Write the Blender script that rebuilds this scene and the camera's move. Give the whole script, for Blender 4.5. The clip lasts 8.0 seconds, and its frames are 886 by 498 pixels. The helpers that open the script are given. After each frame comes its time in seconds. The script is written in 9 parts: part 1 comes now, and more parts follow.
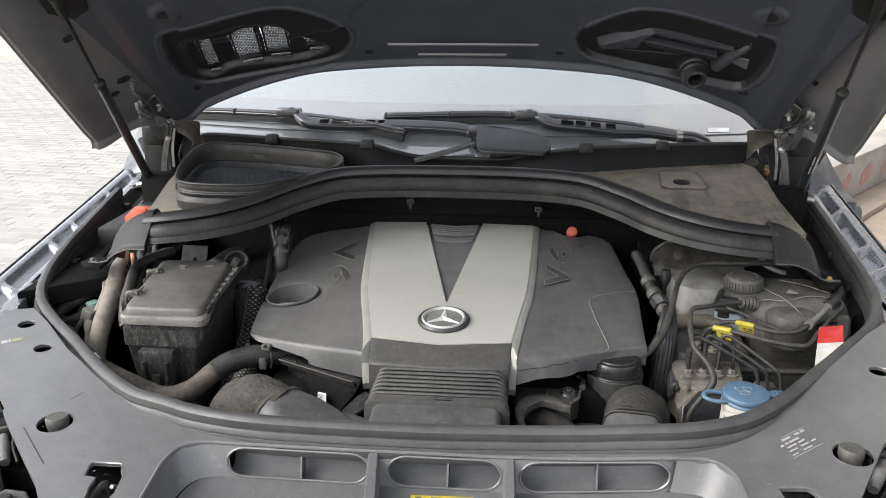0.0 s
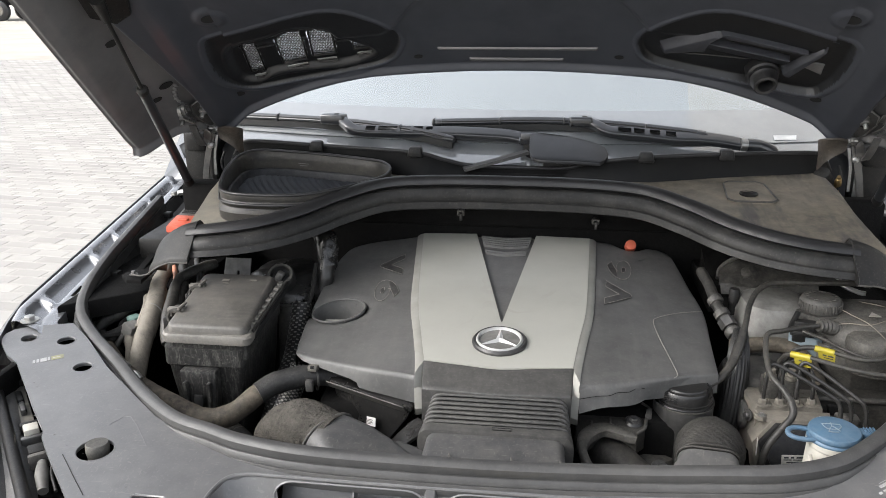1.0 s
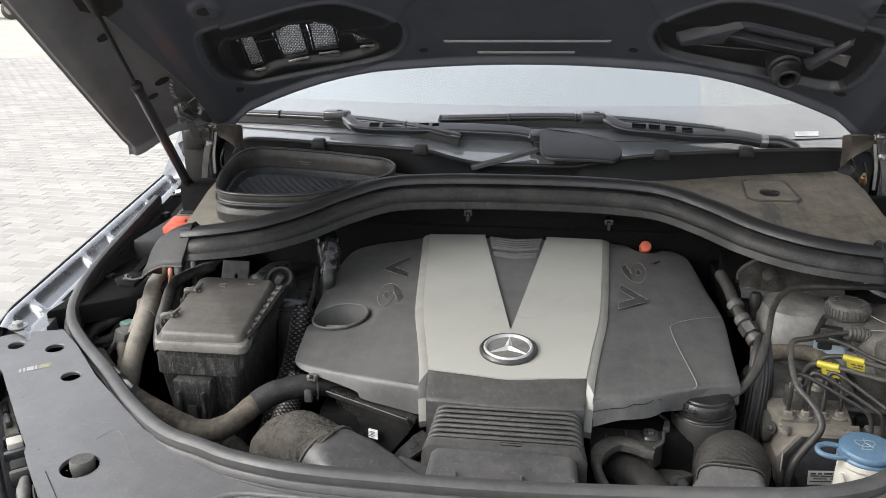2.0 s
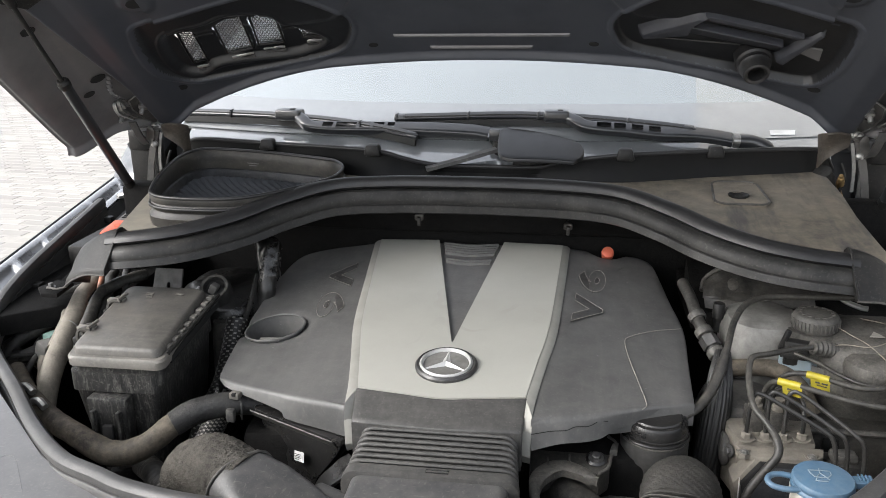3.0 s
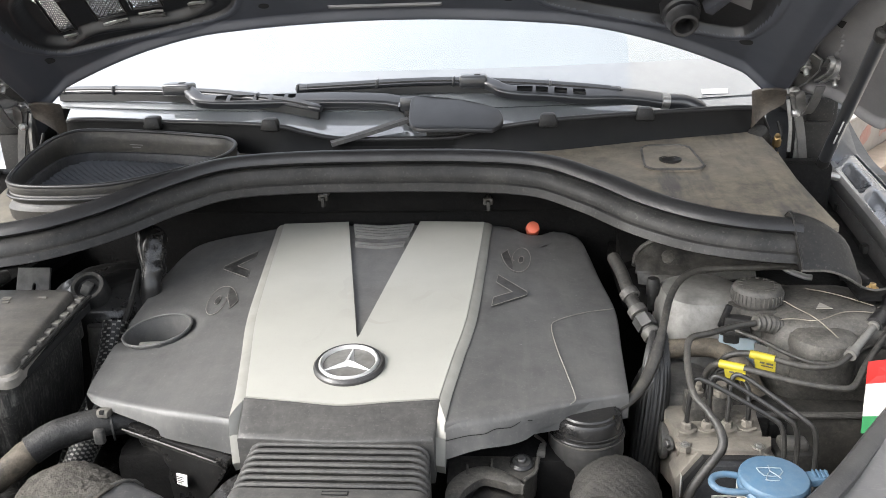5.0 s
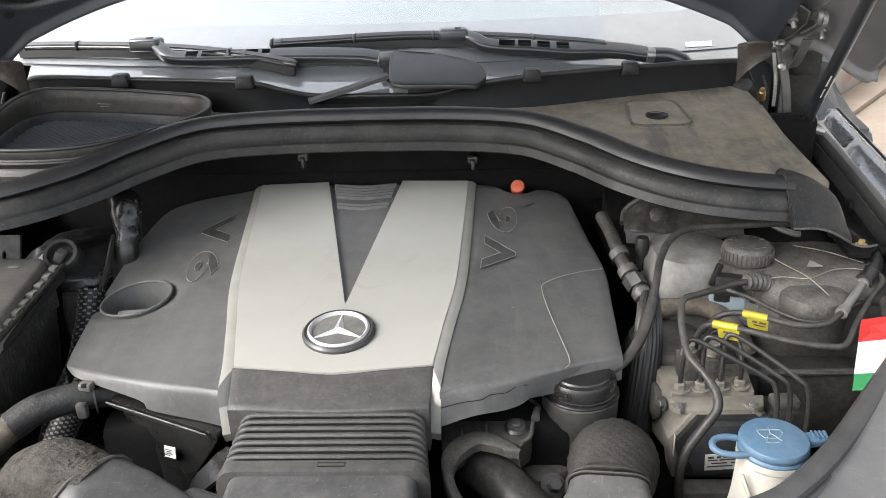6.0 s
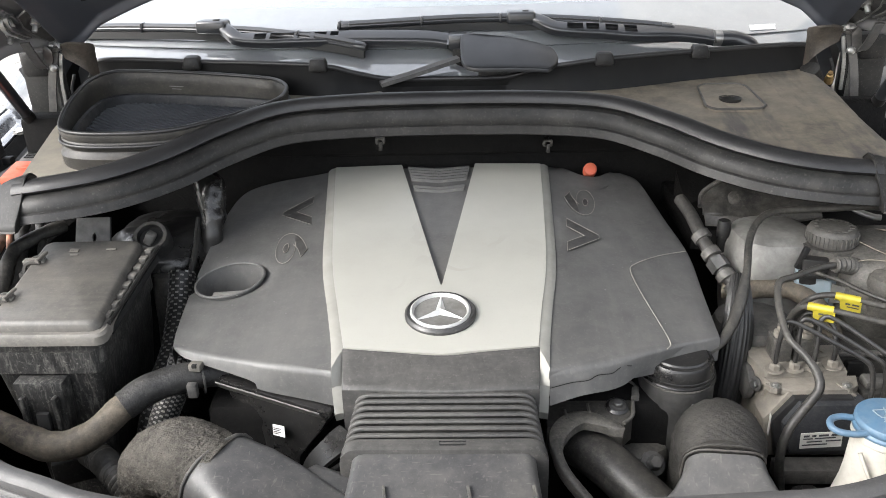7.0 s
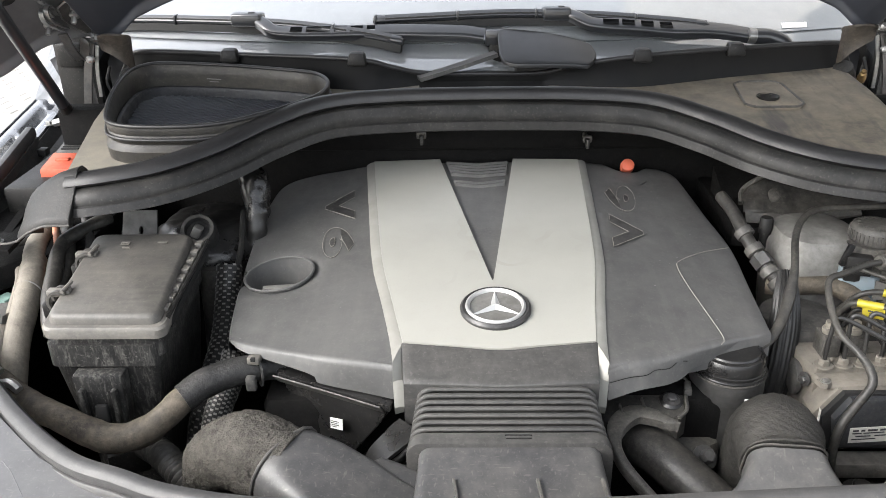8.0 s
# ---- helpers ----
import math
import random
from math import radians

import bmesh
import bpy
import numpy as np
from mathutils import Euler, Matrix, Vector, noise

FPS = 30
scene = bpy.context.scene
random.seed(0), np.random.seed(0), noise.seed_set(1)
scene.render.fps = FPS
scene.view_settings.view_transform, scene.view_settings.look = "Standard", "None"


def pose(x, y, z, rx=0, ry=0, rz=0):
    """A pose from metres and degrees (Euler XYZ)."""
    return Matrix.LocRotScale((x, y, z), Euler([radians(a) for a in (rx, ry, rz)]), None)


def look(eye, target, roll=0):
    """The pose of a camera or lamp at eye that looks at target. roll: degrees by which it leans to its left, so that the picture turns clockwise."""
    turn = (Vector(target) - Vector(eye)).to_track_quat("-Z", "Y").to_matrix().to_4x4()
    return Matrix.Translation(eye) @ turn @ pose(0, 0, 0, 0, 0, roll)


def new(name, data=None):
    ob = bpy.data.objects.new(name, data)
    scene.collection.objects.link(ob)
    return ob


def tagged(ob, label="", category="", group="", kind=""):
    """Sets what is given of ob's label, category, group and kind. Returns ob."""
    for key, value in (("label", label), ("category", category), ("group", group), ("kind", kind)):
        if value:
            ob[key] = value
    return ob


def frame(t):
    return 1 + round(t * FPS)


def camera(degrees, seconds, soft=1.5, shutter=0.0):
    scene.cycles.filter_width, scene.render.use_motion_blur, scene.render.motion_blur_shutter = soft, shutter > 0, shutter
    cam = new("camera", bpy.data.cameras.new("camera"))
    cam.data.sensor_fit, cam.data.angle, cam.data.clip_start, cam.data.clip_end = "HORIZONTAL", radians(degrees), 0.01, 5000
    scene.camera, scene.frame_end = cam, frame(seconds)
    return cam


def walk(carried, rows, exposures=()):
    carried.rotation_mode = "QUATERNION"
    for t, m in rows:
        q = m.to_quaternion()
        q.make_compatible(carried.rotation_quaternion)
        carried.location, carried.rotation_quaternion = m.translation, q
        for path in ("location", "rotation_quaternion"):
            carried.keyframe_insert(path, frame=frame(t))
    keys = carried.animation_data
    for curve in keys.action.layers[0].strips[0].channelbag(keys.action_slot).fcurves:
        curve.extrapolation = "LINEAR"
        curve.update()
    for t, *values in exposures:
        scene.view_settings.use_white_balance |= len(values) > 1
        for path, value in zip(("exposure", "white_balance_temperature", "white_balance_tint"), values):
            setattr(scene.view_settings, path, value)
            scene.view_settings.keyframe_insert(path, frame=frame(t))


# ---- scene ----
cam = camera(57.1, 8.0, soft=0.6)
PATH = [
    (0, (0.103, 0.043, 1.696), (-0.069, 1.938, 1.079), 0.1),
    (0.5, (0.09, 0.071, 1.705), (-0.144, 1.958, 1.084), -0.2),
    (1, (0.062, 0.111, 1.7), (-0.189, 1.996, 1.081), -0.2),
    (1.2, (0.035, 0.127, 1.702), (-0.2, 2.01, 1.07), 0.1),
    (2.3, (0.082, 0.194, 1.683), (-0.2, 2.073, 1.059), -0.6),
    (2.5, (0.101, 0.216, 1.68), (-0.181, 2.095, 1.054), -0.6),
    (3, (0.141, 0.261, 1.673), (-0.15, 2.139, 1.048), -0.7),
    (3.5, (0.159, 0.301, 1.662), (-0.142, 2.177, 1.036), -1.5),
    (4, (0.154, 0.323, 1.654), (-0.108, 2.205, 1.029), -1.8),
    (4.5, (0.162, 0.35, 1.638), (-0.007, 2.237, 0.996), -1.3),
    (4.7, (0.174, 0.366, 1.632), (0.003, 2.251, 0.984), -1.6),
    (5.8, (0.172, 0.414, 1.636), (0.091, 2.257, 0.863), -2.0),
    (6, (0.147, 0.411, 1.637), (0.073, 2.249, 0.851), -1.8),
    (6.5, (0.089, 0.404, 1.646), (0.015, 2.23, 0.832), -1.8),
    (7, (0.036, 0.396, 1.651), (-0.034, 2.212, 0.817), -1.7),
    (7.5, (-0.002, 0.391, 1.656), (-0.059, 2.202, 0.808), -1.4),
    (8, (-0.037, 0.389, 1.66), (-0.081, 2.197, 0.806), -1.0),
]
walk(cam, [(t, look(eye, target, roll)) for t, eye, target, roll in PATH],
     exposures=[(t, 0.45 + e) for t, e in ((0.0, 0.0), (1.2, -0.02), (2.5, -0.06), (3.5, 0.26), (4.5, 0.61), (6.0, 0.41), (7.0, 0.50), (8.0, 0.46))])


# ---------------------------------------------------------------- light
SUN_AZ, SUN_EL = 246.0, 39.0          # compass degrees from +y clockwise, and height
world = bpy.data.worlds.new("overcast_sky")
world.use_nodes = True
scene.world = world
wn = world.node_tree.nodes
wl = world.node_tree.links
sky = wn.new("ShaderNodeTexSky")
sky.sky_type = 'NISHITA'
sky.sun_disc = False
sky.sun_elevation = radians(SUN_EL)
sky.sun_rotation = radians(SUN_AZ)
sky.air_density, sky.dust_density, sky.ozone_density = 1.0, 4.0, 1.5
hsv = wn.new("ShaderNodeHueSaturation")
hsv.inputs["Saturation"].default_value = 0.28
hsv.inputs["Value"].default_value = 1.0
wl.new(sky.outputs[0], hsv.inputs["Color"])
wl.new(hsv.outputs[0], wn["Background"].inputs["Color"])
wn["Background"].inputs["Strength"].default_value = 0.365

sun_data = bpy.data.lights.new("sun", 'SUN')
sun_data.energy, sun_data.angle, sun_data.color = 0.68, radians(26), (0.965, 0.988, 1.0)
sun = new("sun", sun_data)
az, el = radians(SUN_AZ), radians(SUN_EL)
sun.matrix_world = look((0, 0, 30), (-math.sin(az) * math.cos(el) * 10, -math.cos(az) * math.cos(el) * 10, 30 - math.sin(el) * 10))


# ---------------------------------------------------------------- materials
def material(name, col, col2=None, dust=None, rough=0.6, metal=0.0, scale=14.0, fine=260.0, bump=0.15,
             dusty=0.35, spec=0.5, coat=0.0, coat_ior=1.5, speck=0.0, rough2=None, edge=(0.42, 0.62),
             streak=None, scuff=0.0, tide=None):
    """Two noises mix base, second tone and dust; a fine one gives relief."""
    m = bpy.data.materials.new(name)
    m.use_nodes = True
    nt = m.node_tree
    bs = nt.nodes["Principled BSDF"]
    tc = nt.nodes.new("ShaderNodeTexCoord")

    def noise_node(sc, detail=4.0, rough_=0.6):
        n = nt.nodes.new("ShaderNodeTexNoise")
        n.inputs["Scale"].default_value = sc
        n.inputs["Detail"].default_value = detail
        n.inputs["Roughness"].default_value = rough_
        nt.links.new(tc.outputs["Object"], n.inputs["Vector"])
        return n

    def ramp(src, a, b):
        r = nt.nodes.new("ShaderNodeMapRange")
        r.inputs["From Min"].default_value, r.inputs["From Max"].default_value = a, b
        nt.links.new(src, r.inputs["Value"])
        return r.outputs["Result"]

    def mix(fac, a, b):
        x = nt.nodes.new("ShaderNodeMix")
        x.data_type = 'RGBA'
        if isinstance(fac, float):
            x.inputs["Factor"].default_value = fac
        else:
            nt.links.new(fac, x.inputs["Factor"])
        for sock, v in ((x.inputs[6], a), (x.inputs[7], b)):
            if isinstance(v, tuple):
                sock.default_value = (*v, 1)
            else:
                nt.links.new(v, sock)
        return x.outputs[2]

    big, small = noise_node(scale), noise_node(fine, 3.0)
    col2 = col2 or tuple(c * 0.72 for c in col)
    c = mix(ramp(big.outputs["Fac"], *edge), col, col2)
    if dust:
        patch = noise_node(scale * 0.45, 8.0, 0.72)
        f = ramp(patch.outputs["Fac"], 0.42, 0.64)
        mid = noise_node(scale * 6.0, 8.0, 0.7)
        m2 = ramp(mid.outputs["Fac"], 0.40, 0.68)
        av = nt.nodes.new("ShaderNodeMath")
        av.operation = 'MULTIPLY_ADD'
        av.inputs[1].default_value = 0.65
        nt.links.new(m2, av.inputs[0])
        half = nt.nodes.new("ShaderNodeMath")
        half.operation = 'MULTIPLY'
        half.inputs[1].default_value = 0.55
        nt.links.new(f, half.inputs[0])
        nt.links.new(half.outputs[0], av.inputs[2])
        k = nt.nodes.new("ShaderNodeMath")
        k.operation = 'MULTIPLY'
        k.inputs[1].default_value = dusty
        nt.links.new(av.outputs[0], k.inputs[0])
        c = mix(k.outputs[0], c, dust)
        grit = noise_node(fine * 1.1, 2.5)
        g = nt.nodes.new("ShaderNodeMath")
        g.operation = 'MULTIPLY'
        g.inputs[1].default_value = 0.24 + speck * 0.5
        nt.links.new(ramp(grit.outputs["Fac"], 0.58, 0.74), g.inputs[0])
        c = mix(g.outputs[0], c, dust)
    def stretched(by, sc, detail=3.0):
        mp = nt.nodes.new("ShaderNodeMapping")
        mp.inputs["Scale"].default_value = by
        nt.links.new(tc.outputs["Object"], mp.inputs["Vector"])
        n = noise_node(sc, detail, 0.65)
        nt.links.new(mp.outputs[0], n.inputs["Vector"])
        return n.outputs["Fac"]

    def scaled(src, k):
        x = nt.nodes.new("ShaderNodeMath")
        x.operation = 'MULTIPLY'
        x.inputs[1].default_value = k
        nt.links.new(src, x.inputs[0])
        return x.outputs[0]

    if streak:
        # runs of dust or dried water along one axis
        c = mix(scaled(ramp(stretched(streak[0], 1.0, 5.0), 0.50, 0.66), streak[1]), c, streak[2])
    if scuff:
        # short thin rubbed lines in two directions
        for by in ((300, 90, 60), (70, 330, 120)):
            c = mix(scaled(ramp(stretched(by, 1.0, 1.5), 0.66, 0.72), scuff), c, dust)
    if tide:
        # thin wandering edges left by dried water
        gap = nt.nodes.new("ShaderNodeMath")
        gap.operation = 'COMPARE'
        gap.inputs[1].default_value, gap.inputs[2].default_value = 0.47, 0.010
        nt.links.new(noise_node(tide[0], 3.0, 0.45).outputs["Fac"], gap.inputs[0])
        some = nt.nodes.new("ShaderNodeMath")
        some.operation = 'MULTIPLY'
        nt.links.new(gap.outputs[0], some.inputs[0])
        nt.links.new(ramp(noise_node(tide[0] * 1.7, 2.0).outputs["Fac"], 0.42, 0.62), some.inputs[1])
        c = mix(scaled(some.outputs[0], tide[1]), c, tide[2])
    nt.links.new(c, bs.inputs["Base Color"])
    r2 = rough2 if rough2 is not None else min(1.0, rough + 0.18)
    rr = nt.nodes.new("ShaderNodeMapRange")
    rr.inputs["From Min"].default_value, rr.inputs["From Max"].default_value = 0.35, 0.65
    rr.inputs["To Min"].default_value, rr.inputs["To Max"].default_value = rough, r2
    nt.links.new(big.outputs["Fac"], rr.inputs["Value"])
    nt.links.new(rr.outputs["Result"], bs.inputs["Roughness"])
    bs.inputs["Metallic"].default_value = metal
    bs.inputs["Specular IOR Level"].default_value = spec
    bs.inputs["Coat Weight"].default_value = coat
    bs.inputs["Coat Roughness"].default_value = 0.05
    bs.inputs["Coat IOR"].default_value = coat_ior
    if bump:
        bp = nt.nodes.new("ShaderNodeBump")
        bp.inputs["Strength"].default_value = bump
        bp.inputs["Distance"].default_value = 0.002
        nt.links.new(small.outputs["Fac"], bp.inputs["Height"])
        nt.links.new(bp.outputs[0], bs.inputs["Normal"])
    return m


DUST = (0.25, 0.232, 0.20)
M = {
    "cover": material("cover_plastic", (0.077, 0.0765, 0.076), (0.062, 0.0615, 0.061), (0.18, 0.174, 0.162), 0.40, dusty=0.26, scale=8, bump=0.10, streak=((40, 6, 22), 0.22, (0.14, 0.136, 0.127)), spec=0.4, tide=(16, 0.25, (0.12, 0.116, 0.108))),
    "silver": material("silver_painted_plastic", (0.366, 0.363, 0.327), (0.347, 0.344, 0.310), (0.275, 0.268, 0.232), 0.34, 0.12, dusty=0.16, scale=5, bump=0.02, fine=500, tide=(4.5, 0.26, (0.25, 0.24, 0.212))),
    "strip": material("silver_edge_plastic", (0.255, 0.251, 0.231), (0.228, 0.225, 0.207), (0.18, 0.170, 0.148), 0.5, 0.05, dusty=0.4, bump=0.03),
    "black": material("black_plastic", (0.007, 0.007, 0.0075), (0.011, 0.011, 0.011), (0.12, 0.112, 0.098), 0.38, dusty=0.10, bump=0.12, spec=0.25),
    "grey_plastic": material("dusty_grey_plastic", (0.036, 0.036, 0.036), (0.026, 0.026, 0.026), (0.19, 0.178, 0.158), 0.46, dusty=0.5, bump=0.15, scale=12, spec=0.35, streak=((20, 20, 60), 0.3, (0.15, 0.142, 0.127))),
    "panel": material("front_panel_plastic", (0.072, 0.0725, 0.075), (0.062, 0.0625, 0.065), (0.20, 0.197, 0.191), 0.32, dusty=0.26, scale=5, bump=0.08, scuff=0.22, rough2=0.44, spec=0.9),
    "rubber": material("weathered_rubber", (0.013, 0.013, 0.014), (0.009, 0.009, 0.010), (0.085, 0.082, 0.076), 0.33, dusty=0.08, scale=11, bump=0.08, fine=420, spec=0.45, streak=((6, 60, 60), 0.10, (0.06, 0.058, 0.053))),
    "rubber_dusty": material("dusty_rubber_flap", (0.012, 0.012, 0.0122), (0.009, 0.009, 0.0092), (0.13, 0.124, 0.112), 0.42, dusty=0.10, scale=18, bump=0.12, spec=0.27, streak=((30, 40, 8), 0.14, (0.10, 0.095, 0.085))),
    "fusebox": material("fuse_lid_plastic", (0.062, 0.059, 0.055), (0.044, 0.0425, 0.040), (0.19, 0.174, 0.148), 0.38, dusty=0.35, scale=10, bump=0.08, streak=((7, 50, 20), 0.3, (0.13, 0.12, 0.105))),
    "fuserim": material("fuse_rim_plastic", (0.20, 0.19, 0.17), (0.15, 0.145, 0.13), (0.28, 0.26, 0.22), 0.5, dusty=0.4),
    "fusebody": material("fuse_body_plastic", (0.009, 0.009, 0.0092), (0.013, 0.013, 0.013), (0.17, 0.165, 0.15), 0.42, dusty=0.10, scale=30, speck=0.5, bump=0.3, streak=((260, 260, 50), 0.35, (0.17, 0.163, 0.148)), spec=0.3),
    "tan_panel": material("dust_coated_panel", (0.165, 0.152, 0.128), (0.125, 0.118, 0.103), (0.24, 0.215, 0.17), 0.7, dusty=0.6, scale=6, bump=0.15, spec=0.25),
    "dusty_panel": material("dusty_black_panel", (0.118, 0.106, 0.087), (0.066, 0.062, 0.055), (0.25, 0.214, 0.160), 0.55, dusty=0.75, scale=6, bump=0.15, spec=0.35, streak=((26, 5, 16), 0.7, (0.042, 0.043, 0.047))),
    "foam": material("foam_lagging", (0.062, 0.058, 0.052), (0.036, 0.034, 0.031), (0.17, 0.158, 0.138), 0.95, dusty=0.45, scale=110, fine=700, bump=1.0, spec=0.05),
    "hose": material("dusty_hose", (0.15, 0.134, 0.110), (0.085, 0.076, 0.063), (0.24, 0.215, 0.175), 0.7, dusty=0.45, scale=30, bump=0.3),
    "hose_brown": material("taped_brown_hose", (0.050, 0.044, 0.036), (0.028, 0.025, 0.022), (0.20, 0.168, 0.125), 0.6, dusty=0.5, scale=17, bump=0.35, spec=0.25),
    "tape": material("black_cloth_tape", (0.014, 0.014, 0.0143), (0.020, 0.0198, 0.0195), (0.12, 0.114, 0.102), 0.5, dusty=0.18, scale=30, bump=0.5, spec=0.35),
    "grey_hose": material("grey_dusty_hose", (0.020, 0.0198, 0.0194), (0.013, 0.013, 0.0128), (0.15, 0.138, 0.118), 0.38, dusty=0.3, scale=26, bump=0.15, spec=0.35),
    "alu": material("cast_aluminium", (0.17, 0.163, 0.147), (0.12, 0.115, 0.104), (0.2, 0.18, 0.145), 0.5, 0.5, dusty=0.45, scale=28, bump=0.3),
    "steel": material("zinc_steel", (0.42, 0.42, 0.41), (0.32, 0.32, 0.31), (0.2, 0.18, 0.15), 0.36, 0.9, dusty=0.25, scale=30, bump=0.08),
    "brass": material("brass", (0.42, 0.29, 0.13), (0.28, 0.19, 0.09), None, 0.35, 0.9, bump=0.05),
    "chrome": material("chrome", (0.62, 0.62, 0.61), (0.52, 0.52, 0.51), None, 0.38, 0.65, bump=0.02, rough2=0.48),
    "tank": material("frosted_tank_plastic", (0.185, 0.182, 0.171), (0.105, 0.103, 0.096), (0.075, 0.070, 0.062), 0.45, dusty=0.7, scale=20, bump=0.08),
    "tank_dark": material("dusty_tank_plastic", (0.046, 0.0445, 0.042), (0.026, 0.0255, 0.024), (0.17, 0.158, 0.137), 0.45, dusty=0.42, scale=40, bump=0.25, spec=0.35, speck=0.3),
    "blue": material("blue_cap_plastic", (0.050, 0.108, 0.172), (0.044, 0.097, 0.158), (0.15, 0.175, 0.195), 0.42, dusty=0.35, scale=26, bump=0.06),
    "white": material("white_plastic", (0.46, 0.445, 0.40), (0.36, 0.347, 0.31), (0.26, 0.238, 0.195), 0.45, dusty=0.4, bump=0.05),
    "label": material("white_label_paper", (0.70, 0.70, 0.69), (0.64, 0.64, 0.63), None, 0.5, bump=0.0),
    "ink": material("dark_print", (0.05, 0.05, 0.055), None, None, 0.6, bump=0.0),
    "pale_ink": material("pale_print", (0.50, 0.50, 0.50), None, None, 0.6, bump=0.0),
    "scratch": material("pale_scuff", (0.17, 0.168, 0.164), (0.13, 0.128, 0.124), None, 0.7, bump=0.0),
    "red": material("red_print", (0.40, 0.022, 0.018), (0.36, 0.02, 0.017), None, 0.45, bump=0.0),
    "green": material("green_print", (0.03, 0.22, 0.08), (0.028, 0.2, 0.07), None, 0.45, bump=0.0),
    "orange": material("orange_plastic", (0.55, 0.085, 0.04), (0.46, 0.07, 0.035), (0.35, 0.2, 0.13), 0.5, dusty=0.35, bump=0.05),
    "yellow": material("yellow_tag", (0.36, 0.30, 0.014), (0.30, 0.25, 0.014), (0.24, 0.20, 0.07), 0.36, dusty=0.3, bump=0.05, scale=60),
    "teal": material("teal_connector", (0.18, 0.31, 0.275), None, DUST, 0.5, dusty=0.3),
    "copper": material("orange_wire", (0.38, 0.13, 0.06), None, DUST, 0.5, dusty=0.4),
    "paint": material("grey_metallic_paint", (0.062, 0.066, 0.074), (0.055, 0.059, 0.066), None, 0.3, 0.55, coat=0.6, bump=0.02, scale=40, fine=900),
    # body paint made paler, so the flange's sky sheen sits in its colour
    "rail": material("sheen_lightened_flange_paint", (0.19, 0.196, 0.208), (0.155, 0.161, 0.172), (0.30, 0.296, 0.288), 0.22, 0.6, dusty=0.22, coat=0.8, coat_ior=1.6, scale=12, bump=0.02, rough2=0.32),
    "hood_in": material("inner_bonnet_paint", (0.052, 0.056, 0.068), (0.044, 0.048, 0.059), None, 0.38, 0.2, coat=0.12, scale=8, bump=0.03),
    # dusty bonnet paint lightened: side light on the flanks put into colour
    "hood_pale_lit": material("inner_bonnet_pale_lit_paint", (0.15, 0.149, 0.154), (0.125, 0.124, 0.129), (0.21, 0.204, 0.195), 0.40, 0.3, dusty=0.3, scale=8, bump=0.04),
    "wiper": material("wiper_plastic", (0.020, 0.0212, 0.024), (0.016, 0.017, 0.0195), None, 0.30, scale=30, bump=0.0, coat=0.5, rough2=0.32),
    "wiper_rubber": material("wiper_rubber", (0.012, 0.012, 0.012), None, None, 0.5, bump=0.0),
    "lip": material("cowl_black_plastic", (0.006, 0.006, 0.0063), (0.009, 0.009, 0.0088), None, 0.36, scale=20, bump=0.08, spec=0.15),
    "faded_red": material("faded_red_paint", (0.36, 0.16, 0.14), (0.33, 0.2, 0.17), (0.36, 0.31, 0.27), 0.8, dusty=0.7, scale=3, bump=0.1),
    "capgrey": material("grey_cap_plastic", (0.042, 0.041, 0.039), (0.03, 0.0295, 0.028), (0.15, 0.138, 0.118), 0.5, dusty=0.4, scale=40, bump=0.15),
    "tan_metal": material("dusty_tan_metal", (0.200, 0.182, 0.155), (0.150, 0.138, 0.118), (0.085, 0.077, 0.064), 0.5, 0.15, dusty=0.35, scale=34, bump=0.3),
    "ecu": material("control_unit_plastic", (0.017, 0.019, 0.024), (0.014, 0.016, 0.02), (0.11, 0.105, 0.095), 0.42, dusty=0.25, scale=40, bump=0.15, spec=0.35),
    "paper": material("worn_label_paper", (0.58, 0.57, 0.54), (0.5, 0.49, 0.46), (0.35, 0.33, 0.29), 0.5, dusty=0.3, scale=30, bump=0.05),
    "pipe": material("black_coated_pipe", (0.010, 0.010, 0.0105), (0.016, 0.0158, 0.0155), (0.13, 0.12, 0.105), 0.3, dusty=0.16, scale=40, bump=0.1),
    "fluid": material("fluid_window_plastic", (0.17, 0.215, 0.245), (0.15, 0.19, 0.22), (0.2, 0.2, 0.19), 0.35, dusty=0.3, scale=30, bump=0.05),
    "ribbed": material("ribbed_black_plastic", (0.010, 0.010, 0.0105), (0.014, 0.014, 0.014), (0.09, 0.085, 0.076), 0.38, dusty=0.14, scale=30, bump=0.1),
    "engrave": material("engraved_glossy_plastic", (0.030, 0.030, 0.030), (0.019, 0.019, 0.019), (0.11, 0.105, 0.095), 0.35, dusty=0.4, scale=40, bump=0.12),
    "collar": material("intake_collar_rubber", (0.018, 0.0178, 0.0176), (0.023, 0.0225, 0.0215), (0.15, 0.134, 0.108), 0.36, dusty=0.22, scale=9, bump=0.08, spec=0.3, streak=((8, 60, 40), 0.25, (0.10, 0.090, 0.073))),
    "weave": material("intake_weave_plastic", (0.060, 0.065, 0.075), (0.048, 0.052, 0.060), (0.10, 0.10, 0.10), 0.35, dusty=0.1, scale=20, bump=0.0),
    "elbow": material("dusty_woven_rubber", (0.024, 0.0235, 0.023), (0.017, 0.017, 0.0165), (0.12, 0.112, 0.098), 0.55, dusty=0.35, scale=30, bump=0.6, fine=500, spec=0.15),
    "dull_steel": material("dull_grimy_steel", (0.13, 0.13, 0.13), (0.085, 0.085, 0.085), (0.12, 0.11, 0.095), 0.42, 0.7, dusty=0.3, scale=40, bump=0.1),
